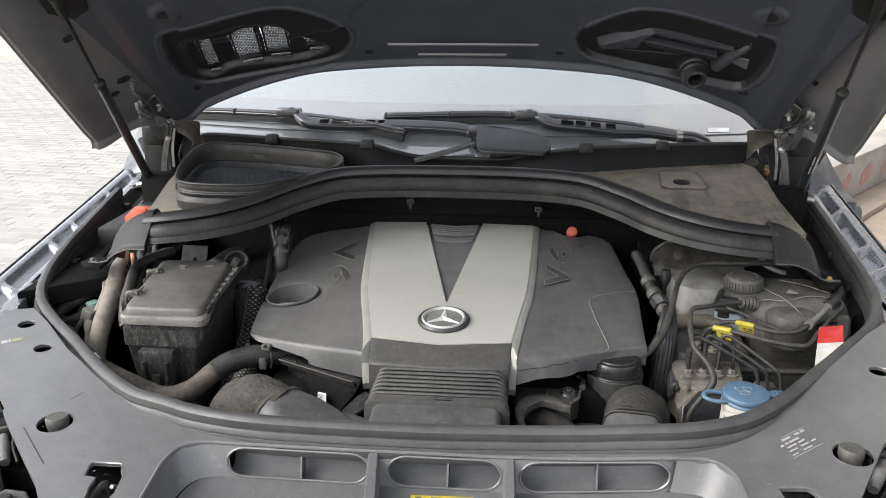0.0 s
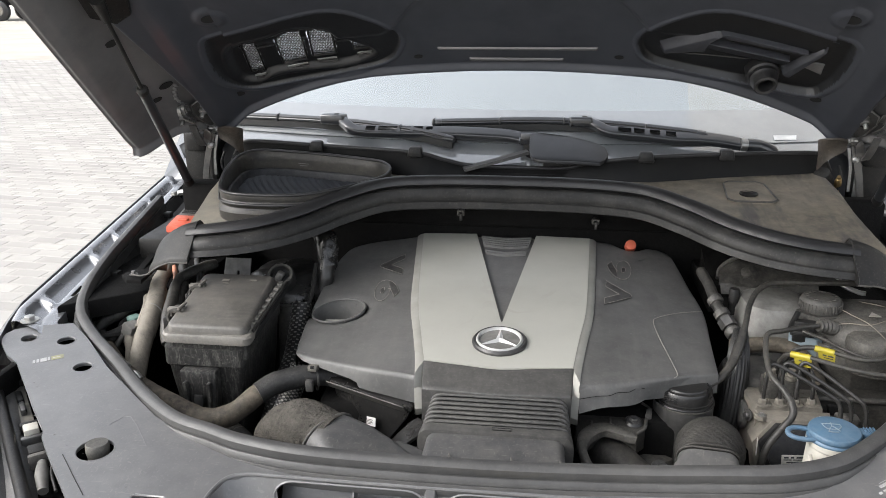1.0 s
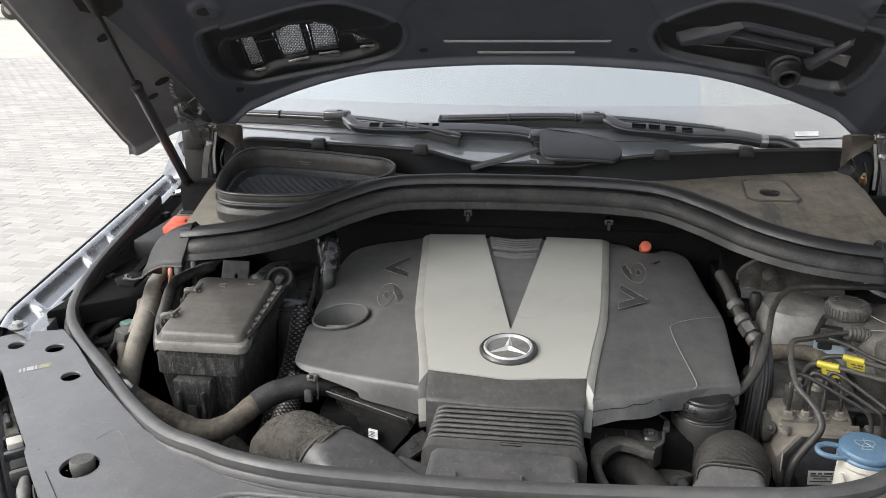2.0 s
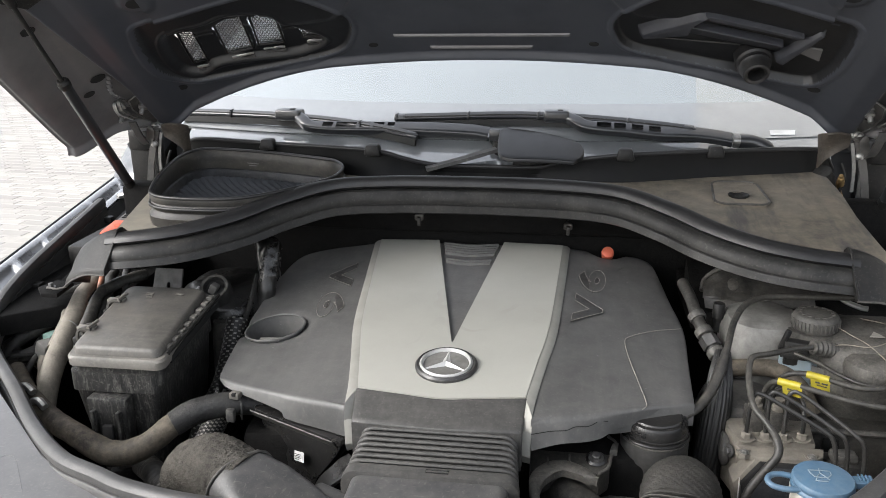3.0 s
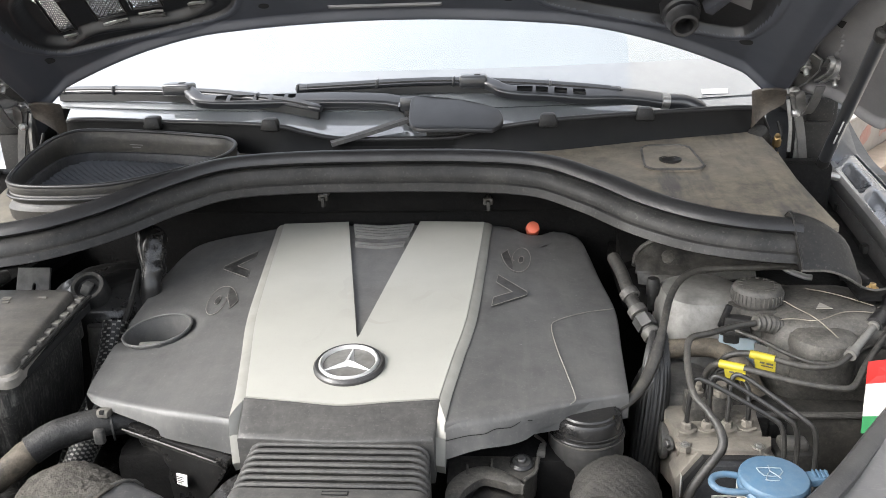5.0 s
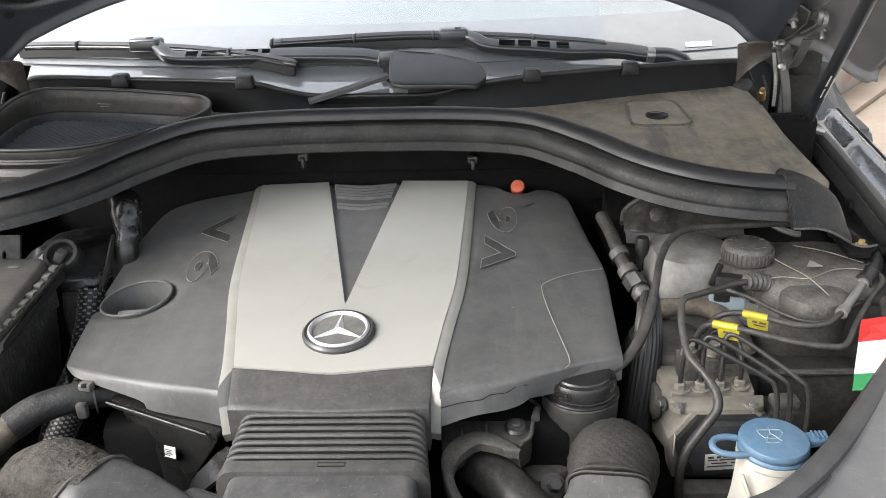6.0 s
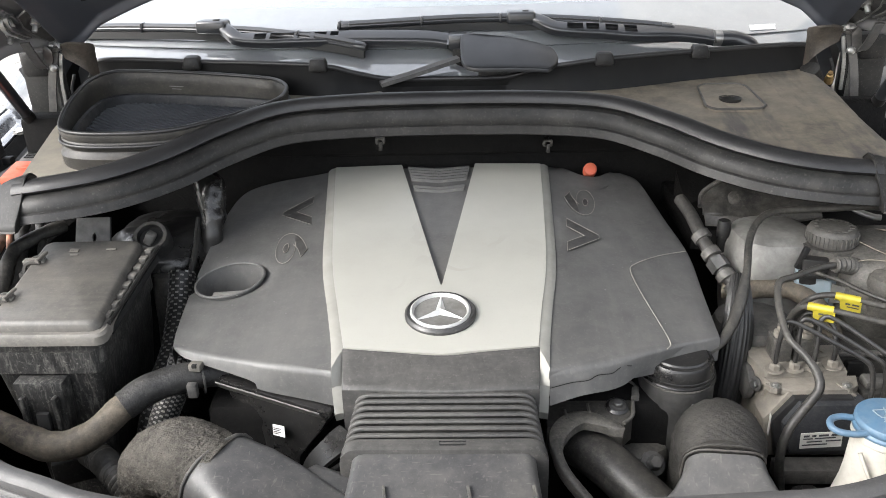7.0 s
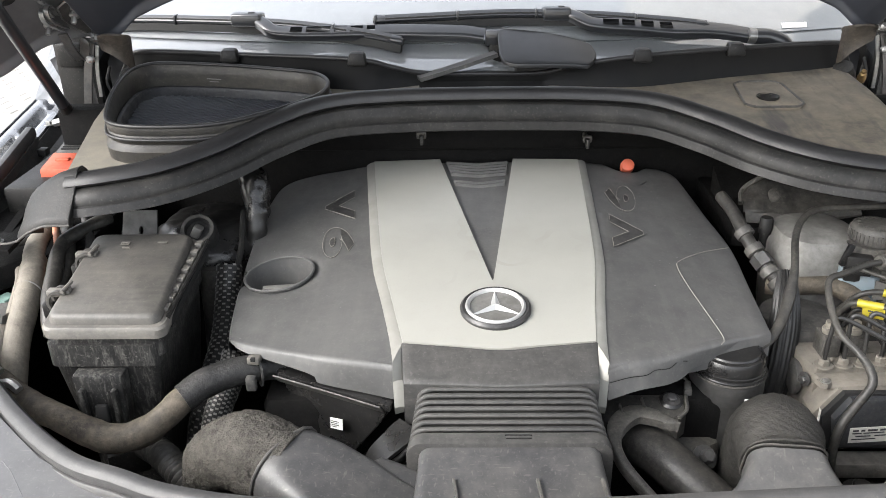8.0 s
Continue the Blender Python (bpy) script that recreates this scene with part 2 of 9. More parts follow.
    "seal": material("greyed_seal_rubber", (0.040, 0.040, 0.041), (0.030, 0.030, 0.031), (0.12, 0.116, 0.108), 0.38, dusty=0.25, scale=11, bump=0.10, fine=420, streak=((6, 6, 60), 0.2, (0.09, 0.087, 0.08)), spec=0.35),
    "bellows": material("dusty_folded_rubber", (0.036, 0.0356, 0.0348), (0.027, 0.0267, 0.0260), (0.17, 0.161, 0.146), 0.40, dusty=0.22, bump=0.10, scale=20, spec=0.45, streak=((9, 60, 60), 0.2, (0.13, 0.124, 0.112))),
    "badge_rim": material("badge_rim_plastic", (0.02, 0.02, 0.021), (0.016, 0.016, 0.017), (0.15, 0.14, 0.125), 0.3, dusty=0.2, scale=40, bump=0.0),
    "cowlcap": material("wiper_cover_plastic", (0.011, 0.0115, 0.013), (0.009, 0.0095, 0.011), None, 0.3, scale=20, bump=0.02, rough2=0.4),
    "duct": material("moulded_duct_plastic", (0.052, 0.052, 0.054), (0.040, 0.040, 0.042), (0.20, 0.19, 0.172), 0.36, dusty=0.32, scale=8, bump=0.08, spec=0.45, scuff=0.25),
    "lidrim": material("lid_rim_plastic", (0.115, 0.109, 0.099), (0.085, 0.081, 0.074), (0.24, 0.22, 0.19), 0.45, dusty=0.4),
    "tray": material("glossy_black_tray", (0.012, 0.0125, 0.014), (0.009, 0.0095, 0.011), None, 0.3, scale=14, bump=0.1),
    "hole": material("deep_hole", (0.006, 0.006, 0.006), None, None, 0.9, bump=0.0),
    # near-black: the deep bay's shade is put into this base colour
    "dark": material("grimy_shade_black", (0.0035, 0.0035, 0.0037), (0.006, 0.006, 0.006), (0.03, 0.0285, 0.026), 0.6, 0.0, dusty=0.2, scale=18, bump=0.4, spec=0.06),
    # black enamel given a grey base that carries the mirrored sky
    "frit": material("sky_greyed_edge_enamel", (0.17, 0.180, 0.188), (0.15, 0.159, 0.166), (0.23, 0.236, 0.24), 0.05, dusty=0.25, scale=6, bump=0.0, rough2=0.09, coat=1.0, coat_ior=2.1),
    "old_concrete": material("weathered_concrete", (0.33, 0.315, 0.295), (0.27, 0.255, 0.24), (0.38, 0.35, 0.31), 0.85, dusty=0.5, scale=3, fine=70, bump=0.4, spec=0.2),
    "earth": material("bare_brown_earth", (0.29, 0.235, 0.19), (0.235, 0.19, 0.155), (0.36, 0.31, 0.26), 0.95, dusty=0.5, scale=2.2, fine=55, bump=0.7, spec=0.1),
    "render_wall": material("pale_rendered_wall", (0.30, 0.295, 0.288), (0.275, 0.27, 0.263), (0.24, 0.235, 0.228), 0.85, dusty=0.3, scale=0.7, fine=30, bump=0.2, spec=0.2),
    "pane": material("dark_window_glass", (0.02, 0.024, 0.028), (0.016, 0.02, 0.023), None, 0.06, bump=0.0, rough2=0.08),
    "print_grey": material("pale_moulded_print", (0.34, 0.34, 0.34), (0.28, 0.28, 0.28), None, 0.6, bump=0.0),
    "hinge_steel": material("dusty_hinge_steel", (0.105, 0.105, 0.107), (0.075, 0.075, 0.077), (0.17, 0.155, 0.13), 0.36, 0.6, dusty=0.35, scale=50, bump=0.12),
    "worn_steel": material("worn_bright_steel", (0.36, 0.36, 0.355), (0.24, 0.24, 0.235), (0.16, 0.145, 0.12), 0.32, 0.85, dusty=0.3, scale=60, bump=0.08),
    "brown_rubber": material("dusty_brown_rubber", (0.045, 0.039, 0.033), (0.028, 0.0255, 0.023), (0.18, 0.15, 0.12), 0.5, dusty=0.35, scale=30, bump=0.2, spec=0.35),
    "duct_plastic": material("dull_duct_plastic", (0.032, 0.034, 0.042), (0.027, 0.029, 0.036), (0.09, 0.09, 0.092), 0.42, dusty=0.12, scale=20, bump=0.08),
    "gloss_black": material("glossy_black_plastic", (0.0075, 0.0075, 0.008), (0.011, 0.011, 0.0112), (0.12, 0.112, 0.098), 0.24, dusty=0.10, scale=18, bump=0.05, spec=0.5, rough2=0.4),
    "faded_yellow": material("faded_yellow_print", (0.26, 0.25, 0.13), (0.20, 0.195, 0.12), (0.12, 0.118, 0.11), 0.5, dusty=0.4, scale=60, bump=0.0),
    "dash": material("dashboard_plastic", (0.05, 0.052, 0.055), (0.042, 0.044, 0.047), None, 0.7, bump=0.1),
}


def glass_material():
    """Clear glass with a pale diffuse film mixed in for the mirrored sky's brightness."""
    m = bpy.data.materials.new("sky_whitened_windscreen_glass")
    m.use_nodes = True
    nt = m.node_tree
    bs = nt.nodes["Principled BSDF"]
    bs.inputs["Base Color"].default_value = (0.30, 0.33, 0.34, 1)
    bs.inputs["Transmission Weight"].default_value = 1.0
    bs.inputs["Roughness"].default_value = 0.015
    bs.inputs["IOR"].default_value = 1.52
    bs.inputs["Coat Weight"].default_value = 1.0          # sun-shield layer, mirrors the sky strongly
    bs.inputs["Coat IOR"].default_value = 2.1
    bs.inputs["Coat Roughness"].default_value = 0.02
    # diffuse colour standing in for part of the sky reflection
    film = nt.nodes.new("ShaderNodeBsdfDiffuse")
    film.inputs["Color"].default_value = (0.60, 0.655, 0.68, 1)
    tc = nt.nodes.new("ShaderNodeTexCoord")
    nz = nt.nodes.new("ShaderNodeTexNoise")
    nz.inputs["Scale"].default_value = 5.0
    nz.inputs["Detail"].default_value = 6.0
    nt.links.new(tc.outputs["Object"], nz.inputs["Vector"])
    mr = nt.nodes.new("ShaderNodeMapRange")
    mr.inputs["From Min"].default_value, mr.inputs["From Max"].default_value = 0.3, 0.7
    mr.inputs["To Min"].default_value, mr.inputs["To Max"].default_value = 0.17, 0.20
    nt.links.new(nz.outputs["Fac"], mr.inputs["Value"])
    mx = nt.nodes.new("ShaderNodeMixShader")
    nt.links.new(mr.outputs["Result"], mx.inputs["Fac"])
    nt.links.new(bs.outputs[0], mx.inputs[1])
    nt.links.new(film.outputs[0], mx.inputs[2])
    nt.links.new(mx.outputs[0], nt.nodes["Material Output"].inputs["Surface"])
    return m


def ground_material(name, a, b, gap):
    m = material(name, a, b, gap, 0.85, dusty=0.35, scale=0.9, fine=90, bump=0.3, spec=0.2)
    nt = m.node_tree
    bs = nt.nodes["Principled BSDF"]
    old = bs.inputs["Base Color"].links[0].from_socket
    info = nt.nodes.new("ShaderNodeObjectInfo")
    geo = nt.nodes.new("ShaderNodeNewGeometry")
    add = nt.nodes.new("ShaderNodeMath")
    add.operation = 'ADD'
    nt.links.new(info.outputs["Random"], add.inputs[0])
    nt.links.new(geo.outputs["Random Per Island"], add.inputs[1])
    fr = nt.nodes.new("ShaderNodeMath")
    fr.operation = 'FRACT'
    nt.links.new(add.outputs[0], fr.inputs[0])
    r = nt.nodes.new("ShaderNodeMapRange")
    r.inputs["To Min"].default_value, r.inputs["To Max"].default_value = 0.86, 1.1
    nt.links.new(fr.outputs[0], r.inputs["Value"])
    hs = nt.nodes.new("ShaderNodeHueSaturation")
    nt.links.new(r.outputs["Result"], hs.inputs["Value"])
    nt.links.new(old, hs.inputs["Color"])
    nt.links.new(hs.outputs[0], bs.inputs["Base Color"])
    return m


M["glass"] = glass_material()
M["paver"] = ground_material("sandy_concrete_paver", (0.335, 0.325, 0.308), (0.30, 0.291, 0.276), (0.375, 0.362, 0.338))
M["sand"] = material("dusty_ground", (0.40, 0.375, 0.335), (0.34, 0.32, 0.285), (0.45, 0.42, 0.37), 0.9, dusty=0.5, scale=0.5, fine=60, bump=0.4, spec=0.15)
M["joint"] = material("sand_joint", (0.355, 0.343, 0.323), (0.33, 0.318, 0.30), None, 0.95, bump=0.2, spec=0.1)


# ---------------------------------------------------------------- mesh helpers
def vec(p):
    return p if isinstance(p, Vector) else Vector(p)


def spline(pts, sub=6, closed=False):
    """Catmull-Rom points through pts."""
    p = [vec(q) for q in pts]
    if len(p) < 3:
        return [p[0].lerp(p[-1], i / sub) for i in range(sub + 1)]
    n, out = len(p), []
    for i in range(n if closed else n - 1):
        if closed:
            a, b, c, d = (p[(i + k) % n] for k in (-1, 0, 1, 2))
        else:
            b, c = p[i], p[i + 1]
            a = p[i - 1] if i else b * 2 - c
            d = p[i + 2] if i + 2 < n else c * 2 - b
        for k in range(sub):
            t = k / sub
            out.append(0.5 * ((2 * b) + (c - a) * t + (2 * a - 5 * b + 4 * c - d) * t * t + (3 * b - a - 3 * c + d) * t ** 3))
    if not closed:
        out.append(p[-1])
    return out


def skin(bm, rings, closed=True, cap=True, loop=False):
    """Quads between successive rings of points; returns their vertices."""
    vs = [[bm.verts.new(q) for q in r] for r in rings]
    n = len(vs[0])
    rows = range(len(vs) if loop else len(vs) - 1)
    for i in rows:
        a, b = vs[i], vs[(i + 1) % len(vs)]
        for k in range(n if closed else n - 1):
            bm.faces.new((a[k], a[(k + 1) % n], b[(k + 1) % n], b[k]))
    if cap and closed and not loop:
        bm.faces.new(vs[0][::-1])
        bm.faces.new(vs[-1])
    return vs


def axes(pts, closed=False, up=None):
    """Tangent, side and up at each point of a line, without twist."""
    n, out, side = len(pts), [], None
    for i in range(n):
        if closed:
            t = pts[(i + 1) % n] - pts[i - 1]
        else:
            t = pts[min(i + 1, n - 1)] - pts[max(i - 1, 0)]
        t = t.normalized()
        if up is not None:
            s = t.cross(Vector(up)).normalized()
        else:
            if side is None:
                ref = Vector((0, 0, 1)) if abs(t.z) < 0.9 else Vector((1, 0, 0))
                s = t.cross(ref).normalized()
            else:
                s = (side - t * side.dot(t)).normalized()
        side = s
        out.append((t, s, s.cross(t)))
    return out


def tube(path, r, n=12, sub=6, closed=False, rib=None, wob=0.0, bm=None, squash=1.0, flute=None):
    """Round pipe along a path; r is one radius or one per path point; rib = (pitch, depth)."""
    bm = bm or bmesh.new()
    pts = spline(path, sub, closed)
    if rib:
        fine, step = [], rib[0] / 4
        for a, b in zip(pts, pts[1:]):
            k = max(1, round((b - a).length / step))
            fine += [a.lerp(b, j / k) for j in range(k)]
        pts = fine + [pts[-1]]
    m = len(pts)
    rad = r if isinstance(r, (list, tuple)) else [r, r]
    ax, rings, run = axes(pts, closed), [], 0.0
    for i, (p, (t, s, u)) in enumerate(zip(pts, ax)):
        f = i / max(1, m - 1) * (len(rad) - 1)
        k = min(int(f), len(rad) - 2)
        q = rad[k] + (rad[k + 1] - rad[k]) * (f - k)
        if i:
            run += (p - pts[i - 1]).length
        if rib:
            q -= rib[1] * (0.5 - 0.5 * math.cos(run / rib[0] * 2 * math.pi))
        ring = []
        for j in range(n):
            a = 2 * math.pi * j / n
            w = q * (1 + wob * noise.noise((p + s * math.cos(a) * q) * 60)) if wob else q
            if flute:
                w -= flute[1] * (0.5 - 0.5 * math.cos(a * flute[0]))
            ring.append(p + s * math.cos(a) * w + u * math.sin(a) * w * squash)
        rings.append(ring)
    skin(bm, rings, loop=closed, cap=not closed)
    return bm


def sweep(path, prof, sub=6, closed=False, bm=None, up=(0, 0, 1)):
    """A closed section (side, up) carried along a path."""
    bm = bm or bmesh.new()
    pts = spline(path, sub, closed)
    rings = [[p + s * a + u * b for a, b in prof] for p, (t, s, u) in zip(pts, axes(pts, closed, up))]
    skin(bm, rings, loop=closed, cap=not closed)
    return bm


def lathe(prof, at, n=24, axis=(0, 0, 1), bm=None):
    """Turned solid: prof is (radius, height) from bottom to top."""
    bm = bm or bmesh.new()
    q = Vector((0, 0, 1)).rotation_difference(Vector(axis)).to_matrix()
    rings = [[vec(at) + q @ Vector((max(r, 1e-4) * math.cos(2 * math.pi * k / n), max(r, 1e-4) * math.sin(2 * math.pi * k / n), z))
              for k in range(n)] for r, z in prof]
    skin(bm, rings, loop=prof[0][0] > 1e-3 and prof[-1][0] > 1e-3)
    return bm


def box(lo, hi, bev=0.004, bm=None, turn=None, taper=(1.0, 1.0), seg=2):
    """Bevelled box; taper scales its foot; turn is a matrix about its middle."""
    own = bmesh.new()
    bmesh.ops.create_cube(own, size=1.0)
    c = (vec(lo) + vec(hi)) / 2
    d = vec(hi) - vec(lo)
    for v in own.verts:
        k = Vector((v.co.x * d.x, v.co.y * d.y, v.co.z * d.z))
        if v.co.z < 0:
            k.x, k.y = k.x * taper[0], k.y * taper[1]
        v.co = k
    if bev:
        bmesh.ops.bevel(own, geom=own.edges[:], offset=bev, segments=seg, profile=0.5, affect='EDGES')
    if turn:
        own.transform(turn)
    own.transform(Matrix.Translation(c))
    return merge(bm, own)


def merge(bm, other):
    """Adds other into bm, if there is one."""
    if bm is None:
        return other
    me = bpy.data.meshes.new("tmp")
    other.to_mesh(me)
    other.free()
    bm.from_mesh(me)
    bpy.data.meshes.remove(me)
    return bm


def slab(poly, top, depth, bev=0.003, bm=None, seg=2):
    """Plate with an outline (x, y); top is a height or a function of x, y."""
    own = bmesh.new()
    f = top if callable(top) else (lambda x, y: top)
    a = [own.verts.new((x, y, f(x, y))) for x, y in poly]
    b = [own.verts.new((x, y, f(x, y) - depth)) for x, y in poly]
    t = own.faces.new(a)
    own.faces.new(b[::-1])
    n = len(poly)
    for i in range(n):
        own.faces.new((b[i], b[(i + 1) % n], a[(i + 1) % n], a[i]))
    bmesh.ops.recalc_face_normals(own, faces=own.faces[:])
    if bev:
        bmesh.ops.bevel(own, geom=list(t.edges), offset=bev, segments=seg, profile=0.5, affect='EDGES')
    return merge(bm, own)


def resample(line, n):
    """n points evenly along a line."""
    p = [vec(q) for q in line]
    d = [0.0]
    for a, b in zip(p, p[1:]):
        d.append(d[-1] + (b - a).length)
    out, k = [], 0
    for i in range(n):
        s = d[-1] * i / (n - 1)
        while k < len(d) - 2 and d[k + 1] < s:
            k += 1
        f = (s - d[k]) / max(1e-9, d[k + 1] - d[k])
        out.append(p[k].lerp(p[k + 1], f))
    return out


def sheet(a, b, rows=16, cols=8, depth=0.004, bulge=0.0, lip=0.0, bm=None, shape=None, smooth=True):
    """Skin between two 3D lines with a thickness downwards; lip rolls the rim down."""
    own = bmesh.new()
    pa = resample(spline(a, 6) if smooth else a, rows)
    pb = resample(spline(b, 6) if smooth else b, rows)
    grid = []
    for i in range(rows):
        row = []
        for j in range(cols):
            t = j / (cols - 1)
            p = pa[i].lerp(pb[i], t)
            p.z += bulge * math.sin(math.pi * t)
            if shape:
                p = shape(p)
            row.append(own.verts.new(p))
        grid.append(row)
    fs = [own.faces.new((grid[i][j], grid[i][j + 1], grid[i + 1][j + 1], grid[i + 1][j])) for i in range(rows - 1) for j in range(cols - 1)]
    rim = grid[0] + [r[-1] for r in grid[1:]] + grid[-1][-2::-1] + [r[0] for r in grid[-2:0:-1]]
    mid = sum((v.co for v in rim), Vector()) / len(rim)
    last = rim
    for out, down in ((lip * 0.6, lip * 0.35), (lip, lip), (lip, depth)):
        if down <= 0:
            continue
        ring = []
        for v in rim:
            o = (v.co - mid)
            o.z = 0
            o.normalize()
            ring.append(own.verts.new(v.co + o * out - Vector((0, 0, down))))
        for k in range(len(rim)):
            own.faces.new((last[k], last[(k + 1) % len(rim)], ring[(k + 1) % len(rim)], ring[k]))
        last = ring
    bmesh.ops.recalc_face_normals(own, faces=own.faces[:])
    return merge(bm, own)


def rrect(w, h, r, n=4):
    """Rounded rectangle round (0, 0), as (a, b) points."""
    out = []
    for cx, cy, a0 in ((w - r, h - r, 0), (-(w - r), h - r, 90), (-(w - r), -(h - r), 180), (w - r, -(h - r), 270)):
        for k in range(n + 1):
            a = radians(a0 + 90 * k / n)
            out.append((cx + r * math.cos(a), cy + r * math.sin(a)))
    return out


def shadow_angle(me, deg=38):
    me.polygons.foreach_set("use_smooth", [True] * len(me.polygons))
    me.set_sharp_from_angle(angle=radians(deg))


def link(name, bm, mat, deg=38):
    bmesh.ops.recalc_face_normals(bm, faces=bm.faces[:])
    me = bpy.data.meshes.new(name)
    bm.to_mesh(me)
    bm.free()
    me.materials.append(M[mat] if isinstance(mat, str) else mat)
    shadow_angle(me, deg)
    return new(name, me)


AT = {}


def thing(name, at, label, category, group="", kind=""):
    """An empty at a thing's base, to carry its parts."""
    ob = new(name)
    ob.empty_display_size = 0.02
    ob.location = at
    AT[ob.name] = Matrix.Translation(Vector(at)).inverted()
    return tagged(ob, label, category, group, kind)


def part(name, bm, mat, parent, label="", deg=38):
    """One mesh, drawn in world places, under a thing or a part."""
    ob = link(name, bm, mat, deg)
    ob.parent = parent
    if parent.name in AT:
        ob.matrix_parent_inverse = AT[parent.name]
    return tagged(ob, label) if label else ob


def single(name, bm, mat, label, category, group="", kind="", deg=38):
    """A thing of one mesh, with its origin at its base."""
    lo = Vector([min(v.co[k] for v in bm.verts) for k in range(3)])
    hi = Vector([max(v.co[k] for v in bm.verts) for k in range(3)])
    base = Vector(((lo.x + hi.x) / 2, (lo.y + hi.y) / 2, lo.z))
    ob = link(name, bm, mat, deg)
    return tagged(ob, label, category, group, kind)


def bolt(at, r=0.006, h=0.006, axis=(0, 0, 1), bm=None, washer=True):
    own = bmesh.new()
    if washer:
        lathe([(0, 0), (r * 1.7, 0), (r * 1.7, h * 0.25), (r, h * 0.26)], at, 14, axis, own)
    lathe([(0, 0), (r, 0), (r, h), (r * 0.8, h * 1.15), (0, h * 1.15)], at, 6, axis, own)
    return merge(bm, own)


def text_mesh(body, size, m, extrude=0.0006, outline=0.0, bold=0.0):
    cu = bpy.data.curves.new("lettering", 'FONT')
    cu.body, cu.size, cu.extrude, cu.offset = body, size, extrude, bold
    if outline:
        cu.fill_mode, cu.bevel_depth, cu.bevel_resolution, cu.extrude = 'NONE', outline, 1, 0.0
    ob = bpy.data.objects.new("lettering", cu)
    scene.collection.objects.link(ob)
    dg = bpy.context.evaluated_depsgraph_get()
    me = bpy.data.meshes.new_from_object(ob.evaluated_get(dg))
    bm = bmesh.new()
    bm.from_mesh(me)
    bpy.data.objects.remove(ob)
    bpy.data.curves.remove(cu)
    bpy.data.meshes.remove(me)
    bm.transform(m)
    return bm


def plate(outline, holes, f, depth, bm=None, wall=True):
    """Plate with openings: a filled outline with a height function, and walls down from every edge."""
    own = bmesh.new()
    loops, edges = [], []
    for lp in [outline] + list(holes):
        vs = [own.verts.new((x, y, 0)) for x, y in lp]
        loops.append(vs)
        edges += [own.edges.new((vs[i], vs[(i + 1) % len(vs)])) for i in range(len(vs))]
    bmesh.ops.triangle_fill(own, use_beauty=True, use_dissolve=False, edges=edges, normal=(0, 0, 1))
    for vs in loops:
        low = [own.verts.new((v.co.x, v.co.y, f(v.co.x, v.co.y) - depth)) for v in vs]
        for i in range(len(vs)):
            j = (i + 1) % len(vs)
            own.faces.new((vs[i], vs[j], low[j], low[i]))
    for vs in loops:
        for v in vs:
            v.co.z = f(v.co.x, v.co.y)
    bmesh.ops.recalc_face_normals(own, faces=own.faces[:])
    return merge(bm, own)


def circle(cx, cy, r, n=14, ry=None):
    return [(cx + r * math.cos(2 * math.pi * k / n), cy + (ry or r) * math.sin(2 * math.pi * k / n)) for k in range(n)]


def quad(pts, bm=None, thick=0.0006):
    """A thin flat label on four or more points in a plane."""
    own = bmesh.new()
    p = [vec(q) for q in pts]
    n = (p[1] - p[0]).cross(p[2] - p[0]).normalized() * thick
    skin(own, [[q for q in p], [q + n for q in p]])
    return merge(bm, own)


def bars(origin, right, down, rows, bm=None, thick=0.0009):
    """Unreadable lines of print: rows of (start, length, height) bars on a label."""
    own = bmesh.new()
    o, r, d = vec(origin), vec(right), vec(down)
    n = r.cross(d).normalized() * -thick
    for y0, y1, spans in rows:
        for a, b in spans:
            q = [o + r * a + d * y0, o + r * b + d * y0, o + r * b + d * y1, o + r * a + d * y1]
            skin(own, [q, [k + n for k in q]])
    return merge(bm, own)


# ---------------------------------------------------------------- ground and distance
g = bmesh.new()
bmesh.ops.create_grid(g, x_segments=24, y_segments=24, size=600)
ground = single("ground", g, "sand", "wide dusty pale yard ground reaching the horizon", "ground", kind="structure")

far = thing("truck", (-27.6, 39.9, 0), "dark parked truck with big black tyres, far across the yard", "truck")
part("chassis", box((-31.8, 39.4, 0.75), (-26.6, 41.6, 1.25), 0.05), "dark", far)
part("cargo_body", box((-31.8, 39.3, 1.25), (-26.8, 41.7, 3.2), 0.06), "green", far)
for wx in (-27.5, -30.6):
    for wy in (39.35, 41.3):
        wheel = part("wheel", lathe([(0, -0.14), (0.40, -0.14), (0.50, -0.10), (0.50, 0.10), (0.40, 0.14), (0, 0.14)], (wx, wy, 0.5), 20, (0, 1, 0)), "rubber", far)
        part("rim", lathe([(0, -0.16), (0.24, -0.16), (0.27, -0.13), (0, -0.13)], (wx, wy, 0.5), 16, (0, 1, 0)), "alu", wheel)
part("lamp", box((-26.62, 39.5, 0.9), (-26.5, 39.75, 1.08), 0.02), "white", far)

# low painted wall and bare earth beyond the near-side wing
KD = Vector((0.615, 0.79, 0)).normalized()
kl = 5.2
kt = Matrix.Translation((2.05, 5.75, 0)) @ Matrix.Rotation(math.atan2(KD.y, KD.x), 4, 'Z')
kerb = thing("low_wall", kt.translation, "low grey concrete wall with worn red painted marks and a brown footing", "wall")


def along_wall(bm):
    bm.transform(kt)
    return bm


